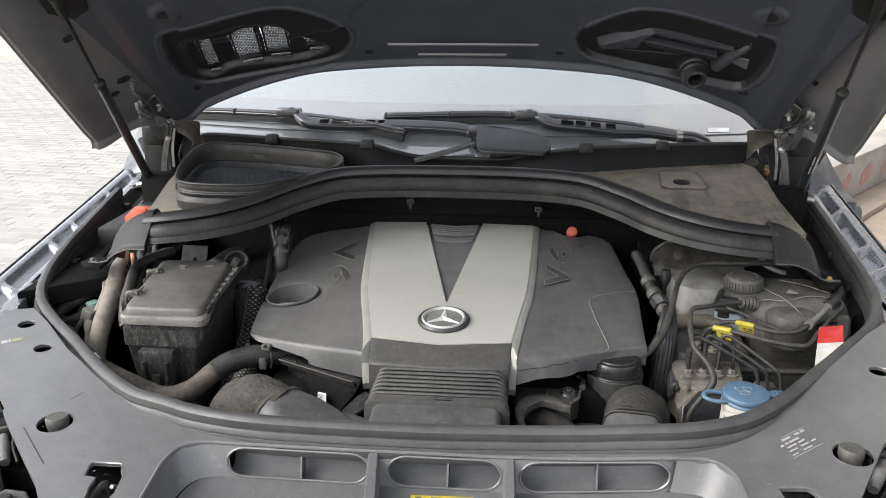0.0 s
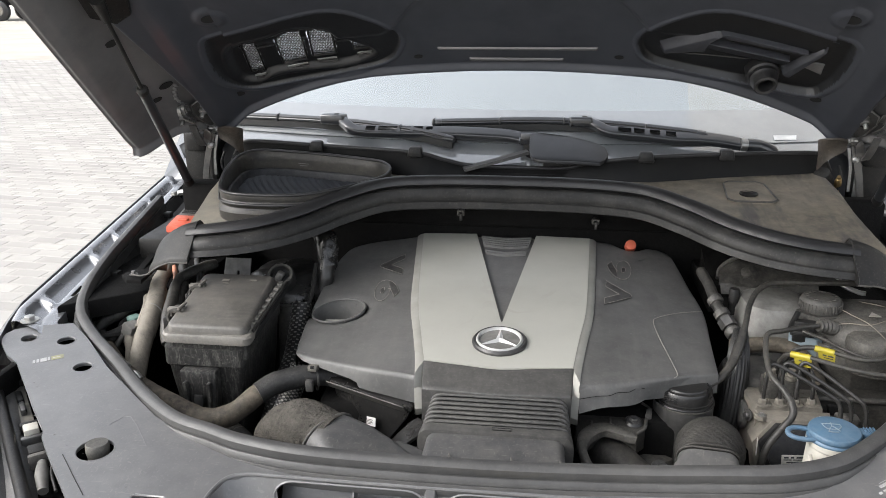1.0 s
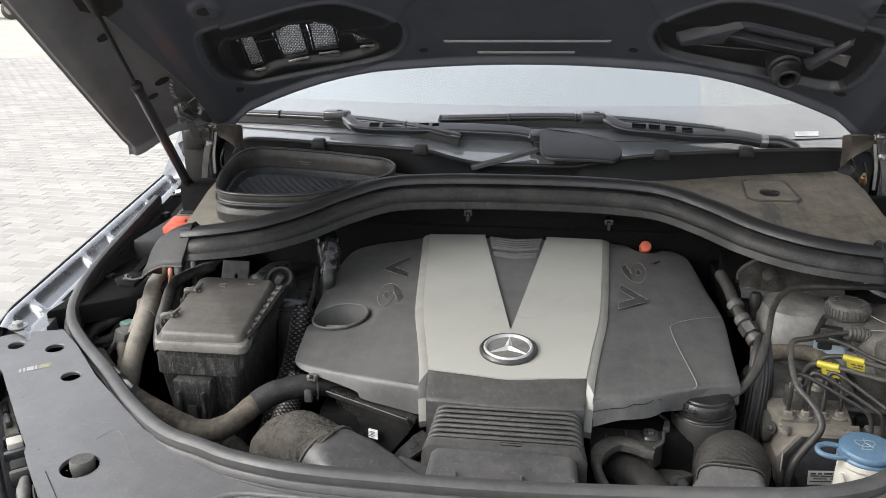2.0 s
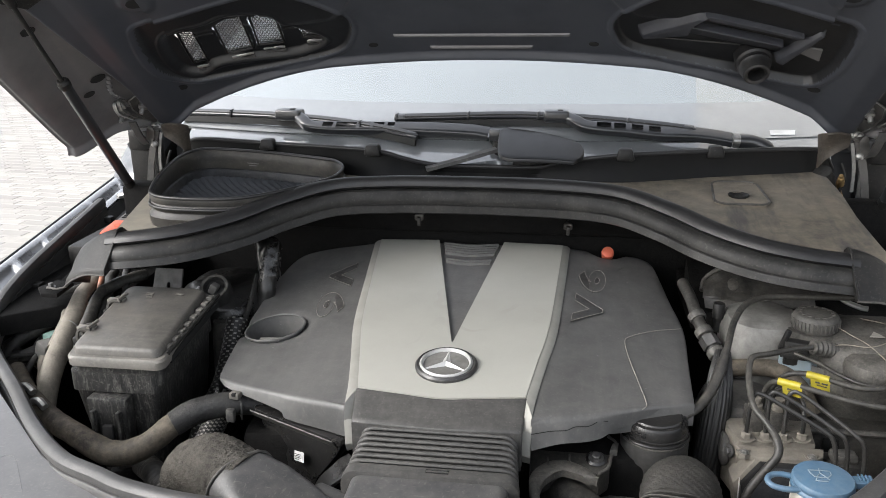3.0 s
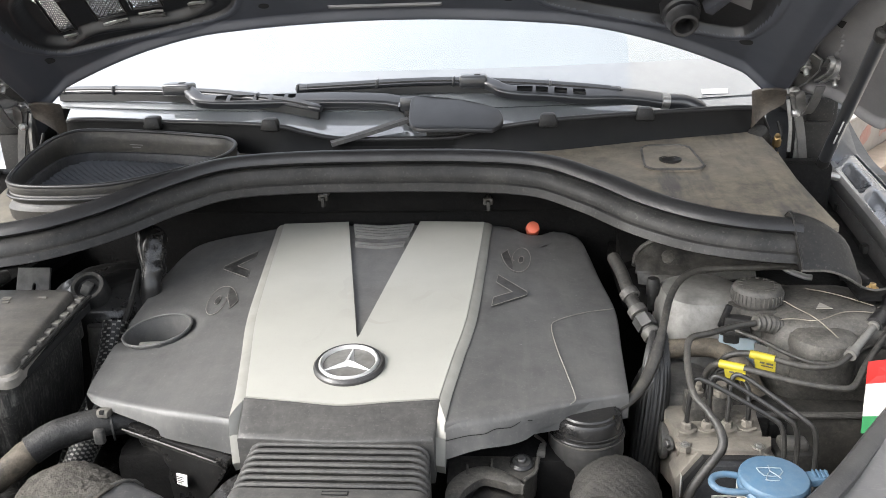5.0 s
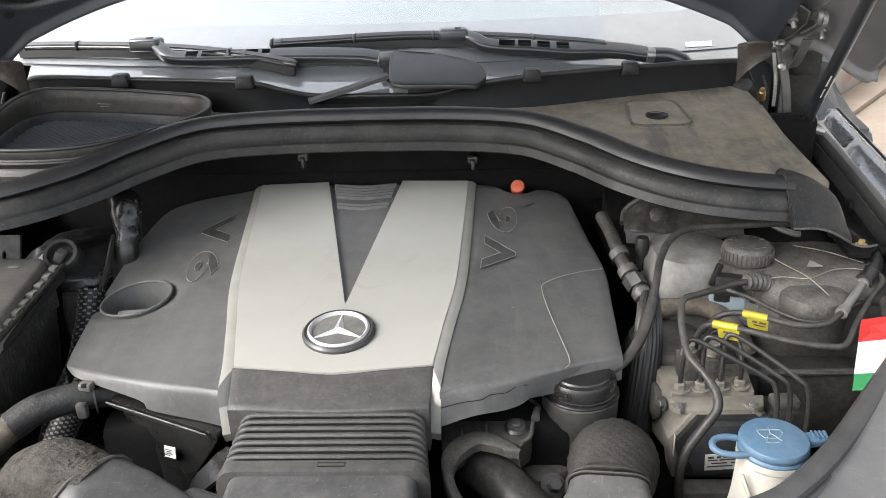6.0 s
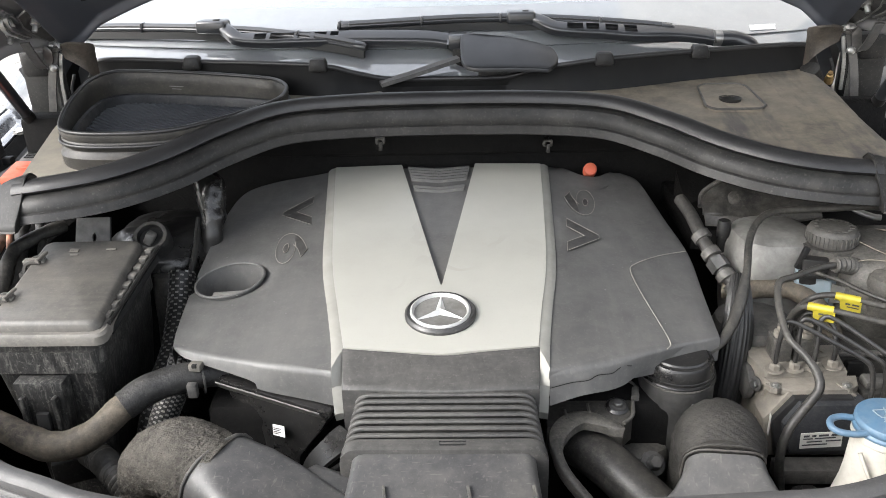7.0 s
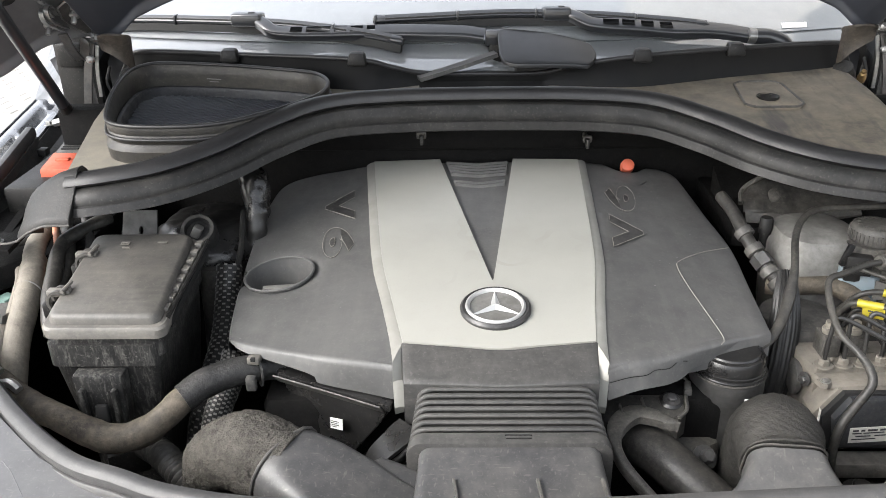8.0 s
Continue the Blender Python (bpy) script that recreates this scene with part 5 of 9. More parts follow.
# added slab, no real part: blocks bright gaps behind the windscreen
part("interior_base", slab([(-0.735, 2.352), (0.735, 2.352), (0.735, 4.248), (-0.735, 4.248)], 1.372, 0.05, 0.004), "dash", cab)
part("cabin_floor", box((-0.8, 1.7, 0.4), (0.8, 4.3, 0.5), 0.02), "dark", cab)
for s in (-1, 1):
    part("pillar", sweep([(s * 0.715, 1.79, 1.36), (s * 0.69, 2.05, 1.50), (s * 0.65, 2.4, 1.70), (s * 0.60, 2.66, 1.855)], [(0.03, -0.03), (0.035, 0.01), (0, 0.022), (-0.03, 0.006), (-0.03, -0.03)]), "paint", cab)
    part("side_panel", box((s * 0.84 - 0.03, 1.84, 0.4), (s * 0.84 + 0.03, 4.3, 1.24), 0.02), "paint", cab)
    own = bmesh.new()
    skin(own, [[Vector((s * 0.74 + d, y, z)) for y, z in ((1.84, 1.22), (1.84, 1.39), (2.64, 1.81), (4.26, 1.85), (4.26, 1.22))] for d in (-0.004, 0.004)])
    part("side_window", own, "black", cab)
    part("corner_panel", sweep([(s * 0.80, 1.78, 1.255), (s * 0.795, 1.86, 1.275), (s * 0.79, 2.0, 1.34)], [(0.02, -0.1), (0.022, 0.006), (-0.02, 0.01), (-0.03, -0.02), (-0.03, -0.1)]), "paint", cab)

# ---------------------------------------------------------------- bonnet, standing open
HA = radians(38)
HO, HV, HN = Vector((0, 1.67, 1.555)), Vector((0, -math.cos(HA), math.sin(HA))), Vector((0, -math.sin(HA), -math.cos(HA)))


def hood_drop(u):
    return 0.22 * u * u + max(0, abs(u) - 0.6) * 0.35


def H(u, v, w=0.0):
    """A place on the bonnet: across, up its length, and off its underside."""
    return HO + Vector((u, 0, 0)) + HV * v + HN * (hood_drop(u) + w)


def hood_rear(u):
    a = abs(u)
    return -0.0 - 0.092 * min(1, max(0, (a - 0.27) / 0.32)) ** 1.6 + (0.05 * (a - 0.62) / 0.1 if a > 0.62 else 0)


POCKET = [(-0.5418, 0.1605), (-0.5266, 0.171), (-0.4684, 0.179), (-0.328, 0.200), (-0.262, 0.170), (-0.2123, 0.1155), (-0.2197, 0.0623), (-0.2526, 0.0268), (-0.333, 0.0096), (-0.42, 0.003), (-0.5042, 0.0008), (-0.5398, 0.0318), (-0.5508, 0.0889)]
SUNK = [(-0.5214, 0.1177), (-0.4947, 0.1371), (-0.4357, 0.1445), (-0.397, 0.1555), (-0.3364, 0.1453), (-0.3136, 0.108), (-0.2615, 0.0614), (-0.2777, 0.0379), (-0.3308, 0.021), (-0.449, 0.0270), (-0.4947, 0.009), (-0.5266, 0.0268), (-0.5313, 0.076)]
RECESS = [(0.2101, 0.1126), (0.2114, 0.0664), (0.2375, 0.0326), (0.31, 0.016), (0.404, 0.0057), (0.5077, 0.001), (0.535, 0.0394), (0.542, 0.10), (0.5391, 0.1511), (0.5287, 0.1647), (0.5052, 0.1703), (0.3374, 0.201), (0.262, 0.17)]
VENTS = [[(-0.4959, 0.1195), (-0.4705, 0.1191), (-0.4777, 0.0294), (-0.5037, 0.0307)], [(-0.4339, 0.1204), (-0.4062, 0.1347), (-0.3855, 0.1324), (-0.3943, 0.0435), (-0.4405, 0.0393)],
         [(-0.3724, 0.1294), (-0.3572, 0.1314), (-0.3325, 0.1158), (-0.3385, 0.0474), (-0.3825, 0.0505)], [(-0.3014, 0.094), (-0.2673, 0.0634), (-0.2735, 0.0543), (-0.3052, 0.0542)]]


def inner_dist(poly, px, py):
    """Distance inside a polygon from its edge, negative outside, for arrays."""
    d = np.full(px.shape, 1e9)
    inside = np.zeros(px.shape, bool)
    n = len(poly)
    for i in range(n):
        (x0, y0), (x1, y1) = poly[i], poly[(i + 1) % n]
        ex, ey = x1 - x0, y1 - y0
        t = np.clip(((px - x0) * ex + (py - y0) * ey) / (ex * ex + ey * ey), 0, 1)
        d = np.minimum(d, np.hypot(px - x0 - t * ex, py - y0 - t * ey))
        cond = (y0 > py) != (y1 > py)
        with np.errstate(divide='ignore', invalid='ignore'):
            xc = x0 + (py - y0) * ex / (ey if ey else 1e-12)
        inside ^= cond & (px < xc)
    return np.where(inside, d, -d)


def grid_object(P, keep):
    """Mesh from an array of points, leaving out cells that are not kept."""
    r, c = P.shape[:2]
    idx = np.arange(r * c).reshape(r, c)
    f = np.stack([idx[:-1, :-1], idx[:-1, 1:], idx[1:, 1:], idx[1:, :-1]], -1)[keep]
    own = bmesh.new()
    vs = [own.verts.new(q) for q in P.reshape(-1, 3)]
    for q in f:
        own.faces.new([vs[k] for k in q])
    loose = [v for v in own.verts if not v.link_faces]
    bmesh.ops.delete(own, geom=loose, context='VERTS')
    return own


us = np.linspace(-0.722, 0.722, 801)
vs_ = np.concatenate([np.linspace(0, 0.36, 217), np.linspace(0.36, 1.05, 24)[1:]])
U, Vv = np.meshgrid(us, vs_)
rear = np.array([hood_rear(u) for u in us])
VV = rear[None, :] + (Vv / 1.05) * (1.05 - rear[None, :])
aU = np.abs(U)


def sstep(x):
    x = np.clip(x, 0, 1)
    return x * x * (3 - 2 * x)


# crease between the dark middle and the flank wanders outwards along the bonnet
CREASE = 0.600 + 0.11 * np.clip(VV - 0.04, 0, 0.25)
W = 0.020 * sstep((aU - 0.53) / 0.05) - 0.030 * sstep((aU - CREASE) / 0.022)
W += 0.034 * sstep((aU - 0.660 + 0.05 * np.clip(VV, 0, 0.4)) / 0.050) - 0.006 * sstep((aU - 0.711) / 0.008)
W += 0.006 * sstep((VV - 0.20 + 0.10 * sstep((aU - 0.15) / 0.1)) / 0.02) * (aU < 0.5)


def rounded(poly):
    return [(p.x, p.y) for p in spline([(u, v, 0) for u, v in poly], 4, True)]


POCKET, RECESS, SUNK = rounded(POCKET), rounded(RECESS), rounded(SUNK)
dp, dr, ds = inner_dist(POCKET, U, VV), inner_dist(RECESS, U, VV), inner_dist(SUNK, U, VV)
W += 0.0022 * sstep((0.006 - np.abs(dp + 0.004)) / 0.004) + 0.0022 * sstep((0.006 - np.abs(dr + 0.004)) / 0.004)
W += -0.006 * sstep(dp / 0.005) - 0.012 * sstep(dr / 0.008)
W += -0.012 * sstep(ds / 0.012) + 0.0015 * sstep((0.004 - np.abs(ds + 0.003)) / 0.003)
W += 0.012 * sstep((0.014 - (VV - rear[None, :])) / 0.014)
for hu in (-0.508, 0.506):
    rr_ = np.hypot(U - hu, (VV - 0.2265) * 1.15)
    W += 0.0045 * sstep((0.032 - rr_) / 0.014)
drop_ = 0.22 * U ** 2 + np.maximum(0, aU - 0.6) * 0.35
# side edges draw in towards the bonnet's front
XX = U + np.sign(U) * sstep((aU - 0.64) / 0.08) * (0.012 - 0.085 * np.clip(VV, 0, 1)) - 0.009 * sstep((aU - 0.6) / 0.1)


def hood_points(w):
    y = 1.67 - VV * math.cos(HA) - (drop_ + w) * math.sin(HA)
    z = 1.555 + VV * math.sin(HA) - (drop_ + w) * math.cos(HA)
    return np.stack([XX, y, z], -1)


cu, cv = (U[:-1, :-1] + U[1:, 1:]) / 2, (VV[:-1, :-1] + VV[1:, 1:]) / 2
ccr = (CREASE[:-1, :-1] + CREASE[1:, 1:]) / 2
open_, gap_ = np.zeros(cu.shape, bool), np.zeros(cu.shape, bool)
for poly in VENTS:
    open_ |= inner_dist(poly, cu, cv) > -0.002
    gap_ |= inner_dist(poly, cu, cv - 0.006) > -0.016
round_holes = ((-0.536, -0.007, 0.010), (-0.1855, 0.0394, 0.0085), (0.1787, 0.0404, 0.0085), (0.525, -0.006, 0.010), (-0.508, 0.2265, 0.014), (0.506, 0.2265, 0.014),
               (-0.644, 0.074, 0.012), (0.6315, 0.0735, 0.012), (-0.663, 0.235, 0.011), (0.654, 0.198, 0.011), (-0.667, 0.053, 0.009), (0.655, 0.050, 0.009))
bonnet = thing("bonnet", (0, 1.62, 1.45), "dark grey metallic bonnet standing open, its pressed underside showing", "car bonnet")
in_tray = inner_dist(POCKET, cu, cv) > 0.001
in_duct = inner_dist(RECESS, cu, cv) > 0.001
# one pressed panel split by tone; the flanks get the lit copy of its paint
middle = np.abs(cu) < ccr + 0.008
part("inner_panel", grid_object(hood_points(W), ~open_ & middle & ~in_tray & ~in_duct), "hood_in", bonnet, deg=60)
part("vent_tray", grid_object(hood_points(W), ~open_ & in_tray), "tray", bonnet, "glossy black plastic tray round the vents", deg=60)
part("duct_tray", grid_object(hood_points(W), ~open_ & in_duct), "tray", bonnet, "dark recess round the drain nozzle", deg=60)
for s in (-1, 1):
    part("side_flank", grid_object(hood_points(W), ~middle & (cu * s > 0)), "hood_pale_lit", bonnet, "dusty flank of the underside, its paint lightened as if side-lit", deg=60)
part("outer_skin", grid_object(hood_points(np.full(U.shape, -0.034)), ~gap_), "paint", bonnet, deg=60)
edge = bmesh.new()
A, B = hood_points(W), hood_points(np.full(U.shape, -0.034))
for ia, ib in ((A[0], B[0]), (A[-1], B[-1]), (A[:, 0], B[:, 0]), (A[:, -1], B[:, -1])):
    skin(edge, [[Vector(p), Vector(p) * 0.5 + Vector(q) * 0.5, Vector(q)] for p, q in zip(ia, ib)], closed=False, cap=False)
part("hem", edge, "paint", bonnet, deg=60)
part("hem_trim", tube([H(u, hood_rear(u) - 0.002, 0.008) for u in [i / 20 * 1.16 - 0.58 for i in range(21)]], 0.0024, 6, 3), "rail", bonnet, "rear edge of the bonnet in the sheen-lightened flange paint")


def on_hood(u, v):
    """Height of the pressed underside at a place on the bonnet."""
    j = int(np.argmin(abs(us - u)))
    return float(W[int(np.argmin(abs(VV[:, j] - v))), j])


for u, v, r in round_holes:
    wv = on_hood(u, v)
    own = bmesh.new()
    skin(own, [[H(u + r * 0.95 * math.cos(k * math.pi / 10), v + r * 0.66 * math.sin(k * math.pi / 10), wv + e) for k in range(20)] for e in (0.0005, 0.0014)])
    part("hole", own, "hole", bonnet)
for poly in VENTS:
    own = bmesh.new()
    cx, cy = sum(p[0] for p in poly) / len(poly), sum(p[1] for p in poly) / len(poly)
    for d in (-1, 0, 1):
        n = Vector((math.sin(radians(60 * d + 12)), math.cos(radians(60 * d + 12))))
        t = Vector((n.y, -n.x))
        for k in range(-24, 25):
            o = Vector((cx, cy)) + n * (k * 0.0050)
            ts = []
            for i in range(len(poly)):
                p, q = Vector(poly[i]), Vector(poly[(i + 1) % len(poly)])
                e = q - p
                det = t.x * -e.y + e.x * t.y
                if abs(det) < 1e-9:
                    continue
                b = p - o
                s_ = (b.x * -e.y + e.x * b.y) / det
                k_ = (t.x * b.y - b.x * t.y) / det
                if 0 <= k_ <= 1:
                    ts.append(s_)
            if len(ts) > 1 and max(ts) - min(ts) > 0.003:
                p, q = o + t * min(ts), o + t * max(ts)
                tube([H(p.x, p.y, -0.022), H(q.x, q.y, -0.022)], 0.00092, 4, 1, bm=own)
    vent = part("vent_mesh", own, "dull_steel", bonnet, "fine dark wire mesh over an opening")
    part("vent_rim", tube([H(x, y, -0.018) for x, y in poly], 0.0026, 6, 1, closed=True), "black", vent)
    # folded metal edge along the foot of the opening, and the moulded clips over it
    lo_ = sorted(poly, key=lambda p: p[1])[:2]
    (ua, va), (ub, vb) = sorted(lo_)
    rv = random.Random(int(abs(ua) * 1000))
    for off_, rad_, mt in ((-0.004, 0.0022, "steel"), (-0.013, 0.0026, "dull_steel")):
        pts = [H(ua + (ub - ua) * f + 0.004, va + (vb - va) * f + off_ + rv.uniform(-0.0012, 0.0012), -0.011) for f in (0.1, 0.3, 0.5, 0.7, 0.92)]
        part("folded_edge", tube(pts, rad_, 6, 3, wob=0.5), mt, vent, "ragged bright folded edge")
for u0, v0, u1, v1 in ((-0.4705, 0.104, -0.440, 0.104), (-0.328, 0.090, -0.306, 0.088)):
    part("vent_bar", tube([H(u0, v0, -0.014), H(u1, v1, -0.014)], 0.0022, 8, 1), "tray", bonnet)
for u0, v0 in ((-0.497, 0.133), (-0.405, 0.150)):
    for k in range(4):
        part("clip_rib", tube([H(u0 + 0.006 * k, v0, -0.008), H(u0 + 0.006 * k + 0.001, v0 - 0.009, -0.013)], 0.0014, 6, 1), "tray", bonnet)
for a, b, v in ((-0.1476, 0.1406, 0.062), (-0.0921, 0.0807, 0.0238)):
    own = bmesh.new()
    skin(own, [[H(a, v - 0.004, 0.0), H(a, v + 0.004, 0.0), H(a + 0.004, v + 0.002, 0.003), H(a + 0.004, v - 0.002, 0.003)], [H(b, v - 0.004, 0.0), H(b, v + 0.004, 0.0), H(b - 0.004, v + 0.002, 0.003), H(b - 0.004, v - 0.002, 0.003)]])
    part("stiffening_rib", own, "hood_pale_lit", bonnet)
# folded plastic duct in the recess: beak, slotted face, bridge and nozzle


def duct_piece(ring_lo, ring_hi):
    own = bmesh.new()
    skin(own, [[H(*p) for p in ring_lo], [H(*p) for p in ring_hi]])
    bmesh.ops.bevel(own, geom=own.edges[:], offset=0.0012, segments=1, profile=0.5, affect='EDGES')
    return own


flat_ = lambda pts, w: [(u, v, w) for u, v in pts]
beak = [(0.2433, 0.0839), (0.3283, 0.1388), (0.345, 0.139), (0.322, 0.112), (0.3183, 0.0833), (0.2473, 0.0629)]
part("duct_beak", duct_piece(flat_(beak, -0.013), [(0.252, 0.080, 0.004), (0.3283, 0.131, 0.004), (0.340, 0.134, 0.004), (0.320, 0.112, 0.004), (0.3183, 0.088, 0.004), (0.254, 0.068, 0.004)]), "duct_plastic", bonnet, "dark grey folded duct end")
ridge = [(0.335, 0.139), (0.352, 0.1385), (0.478, 0.121), (0.470, 0.115), (0.345, 0.1295)]
part("duct_ridge", duct_piece(flat_(ridge, -0.013), flat_(ridge, 0.003)), "duct_plastic", bonnet)
face_ = [(0.3183, 0.1085), (0.456, 0.0915), (0.4535, 0.0674), (0.3183, 0.0833)]
part("duct_face", duct_piece(flat_(face_, -0.013), [(0.3183, 0.1085, 0.002), (0.456, 0.0915, 0.002), (0.4535, 0.0674, -0.006), (0.3183, 0.0833, -0.006)]), "duct_plastic", bonnet)
slot_ = [(0.3156, 0.1128), (0.3403, 0.127), (0.4736, 0.1157), (0.4544, 0.0925)]
part("duct_slot", duct_piece(flat_(slot_, -0.014), flat_(slot_, -0.010)), "black", bonnet, "dark slot of the duct")
bridge = [(0.4499, 0.0534), (0.4966, 0.1333), (0.506, 0.131), (0.468, 0.048)]
part("duct_bridge", duct_piece(flat_(bridge, -0.013), [(0.4525, 0.056, 0.006), (0.4966, 0.129, 0.0), (0.503, 0.127, 0.0), (0.464, 0.050, 0.006)]), "duct_plastic", bonnet)
sole = [(0.26, 0.0560), (0.40, 0.0640), (0.40, 0.040), (0.29, 0.034)]
part("duct_sole", duct_piece(flat_(sole, -0.014), flat_(sole, -0.0105)), "tray", bonnet)
part("patch", duct_piece(flat_([(0.4823, 0.0676), (0.4963, 0.0851), (0.5129, 0.0849), (0.5161, 0.0543)], -0.013), flat_([(0.4823, 0.0676), (0.4963, 0.0851), (0.5129, 0.0849), (0.5161, 0.0543)], -0.009)), "hood_pale_lit", bonnet, "pale rectangular patch")
for u, v in ((0.355, 0.160), (0.445, 0.158), (0.507, 0.146), (0.40, 0.166)):
    part("moulded_tick", tube([H(u, v, -0.0115), H(u + 0.011, v - 0.001, -0.0115)], 0.0012, 6, 1), "duct_plastic", bonnet)
nz = bmesh.new()
NC = H(0.4225, 0.0447, 0.0)
nd = (HN + Vector((0.05, -0.35, 0.1))).normalized()
lathe([(0.026, -0.03), (0.0275, -0.004), (0.0275, 0.006), (0.0245, 0.009), (0.0240, 0.014), (0.0245, 0.016), (0.0222, 0.019), (0.0218, 0.024), (0.0205, 0.027), (0.0195, 0.034), (0.0165, 0.036), (0.0130, 0.034), (0.0120, 0.012), (0.0, 0.012)], NC, 32, tuple(nd), nz)
part("drain_nozzle", nz, "rubber", bonnet, "round black stepped rubber drain nozzle")
for s in (-1, 1):
    own = bmesh.new()
    pts = [(s * 0.60, 0.30), (s * 0.575, 0.385), (s * 0.64, 0.395), (s * 0.645, 0.33), (s * 0.622, 0.295)]
    skin(own, [[H(u, v, -0.012) for u, v in pts], [H(u, v, 0.028) for u, v in pts]])
    part("strut_bracket", own, "black", bonnet)
    fin = [(s * 0.598, 0.305), (s * 0.588, 0.262), (s * 0.606, 0.245), (s * 0.616, 0.290)]
    own = bmesh.new()
    skin(own, [[H(u, v, 0.004) for u, v in fin], [H(u, v, 0.012) for u, v in fin]])
    part("strut_fin", own, "black", bonnet, "black angular bracket wing")
    part("strut_socket", tube([H(s * 0.628, 0.30, 0.004), H(s * 0.622, 0.262, 0.006)], [0.013, 0.010], 12, 1), "hood_pale_lit", bonnet)
    part("crease", tube([H(s * 0.630, 0.25, on_hood(s * 0.63, 0.25)), H(s * 0.633, 0.19, on_hood(s * 0.633, 0.19)), H(s * 0.632, 0.13, on_hood(s * 0.632, 0.13))], 0.0012, 6, 3), "hood_pale_lit", bonnet)
    own = bmesh.new()
    for k in range(9):
        f = k / 8
        u, v = s * (0.632 + 0.012 * math.sin(f * 3.1)), 0.062 - 0.075 * f
        lathe([(0.0, 0), (0.006, 0.0), (0.004, 0.002), (0, 0.0025)], H(u, v, on_hood(u, v)), 8, tuple(HN), own)
    part("sealant_bead", own, "hood_pale_lit", bonnet, "uneven bead of sealant by the hinge")

# gas struts
for s in (-1, 1):
    foot = Vector((s * 0.645, 1.62, 1.312))
    head = H(s * 0.612, 0.362, 0.05)
    ax_ = (head - foot).normalized()
    mid = foot.lerp(head, 0.60)
    st = thing("gas_strut", foot, "black gas strut holding the bonnet up", "gas strut", "gas struts")
    part("cylinder", tube([foot + ax_ * 0.03, mid], 0.0088, 16, 2), "wiper", st)
    part("rod", tube([mid, head - ax_ * 0.02], 0.0036, 10, 2), "black", st, "slim dark piston rod")
    part("collar", lathe([(0, -0.004), (0.0088, -0.004), (0.0102, 0), (0.0102, 0.008), (0.007, 0.012), (0.0, 0.013)], mid, 16, tuple(ax_)), "black", st)
    part("lower_socket", tube([foot - ax_ * 0.012, foot + ax_ * 0.035], [0.0115, 0.0092], 12, 2), "black", st)
    part("upper_socket", tube([head - ax_ * 0.03, head + ax_ * 0.012], [0.007, 0.011], 12, 2), "black", st)
    part("ball_stud", tube([foot + Vector((s * -0.012, 0, 0)), foot + Vector((s * 0.03, 0.0, -0.01))], 0.006, 8, 1), "steel", st)
    if s > 0:
        part("print", bars(foot + ax_ * 0.075 + Vector((-0.004, -0.0118, 0)), ax_, (1, 0.1, 0), [(0.0, 0.003, [(0, 0.02), (0.026, 0.05)]), (0.006, 0.008, [(0, 0.045)])], thick=-0.0006), "pale_ink", st)

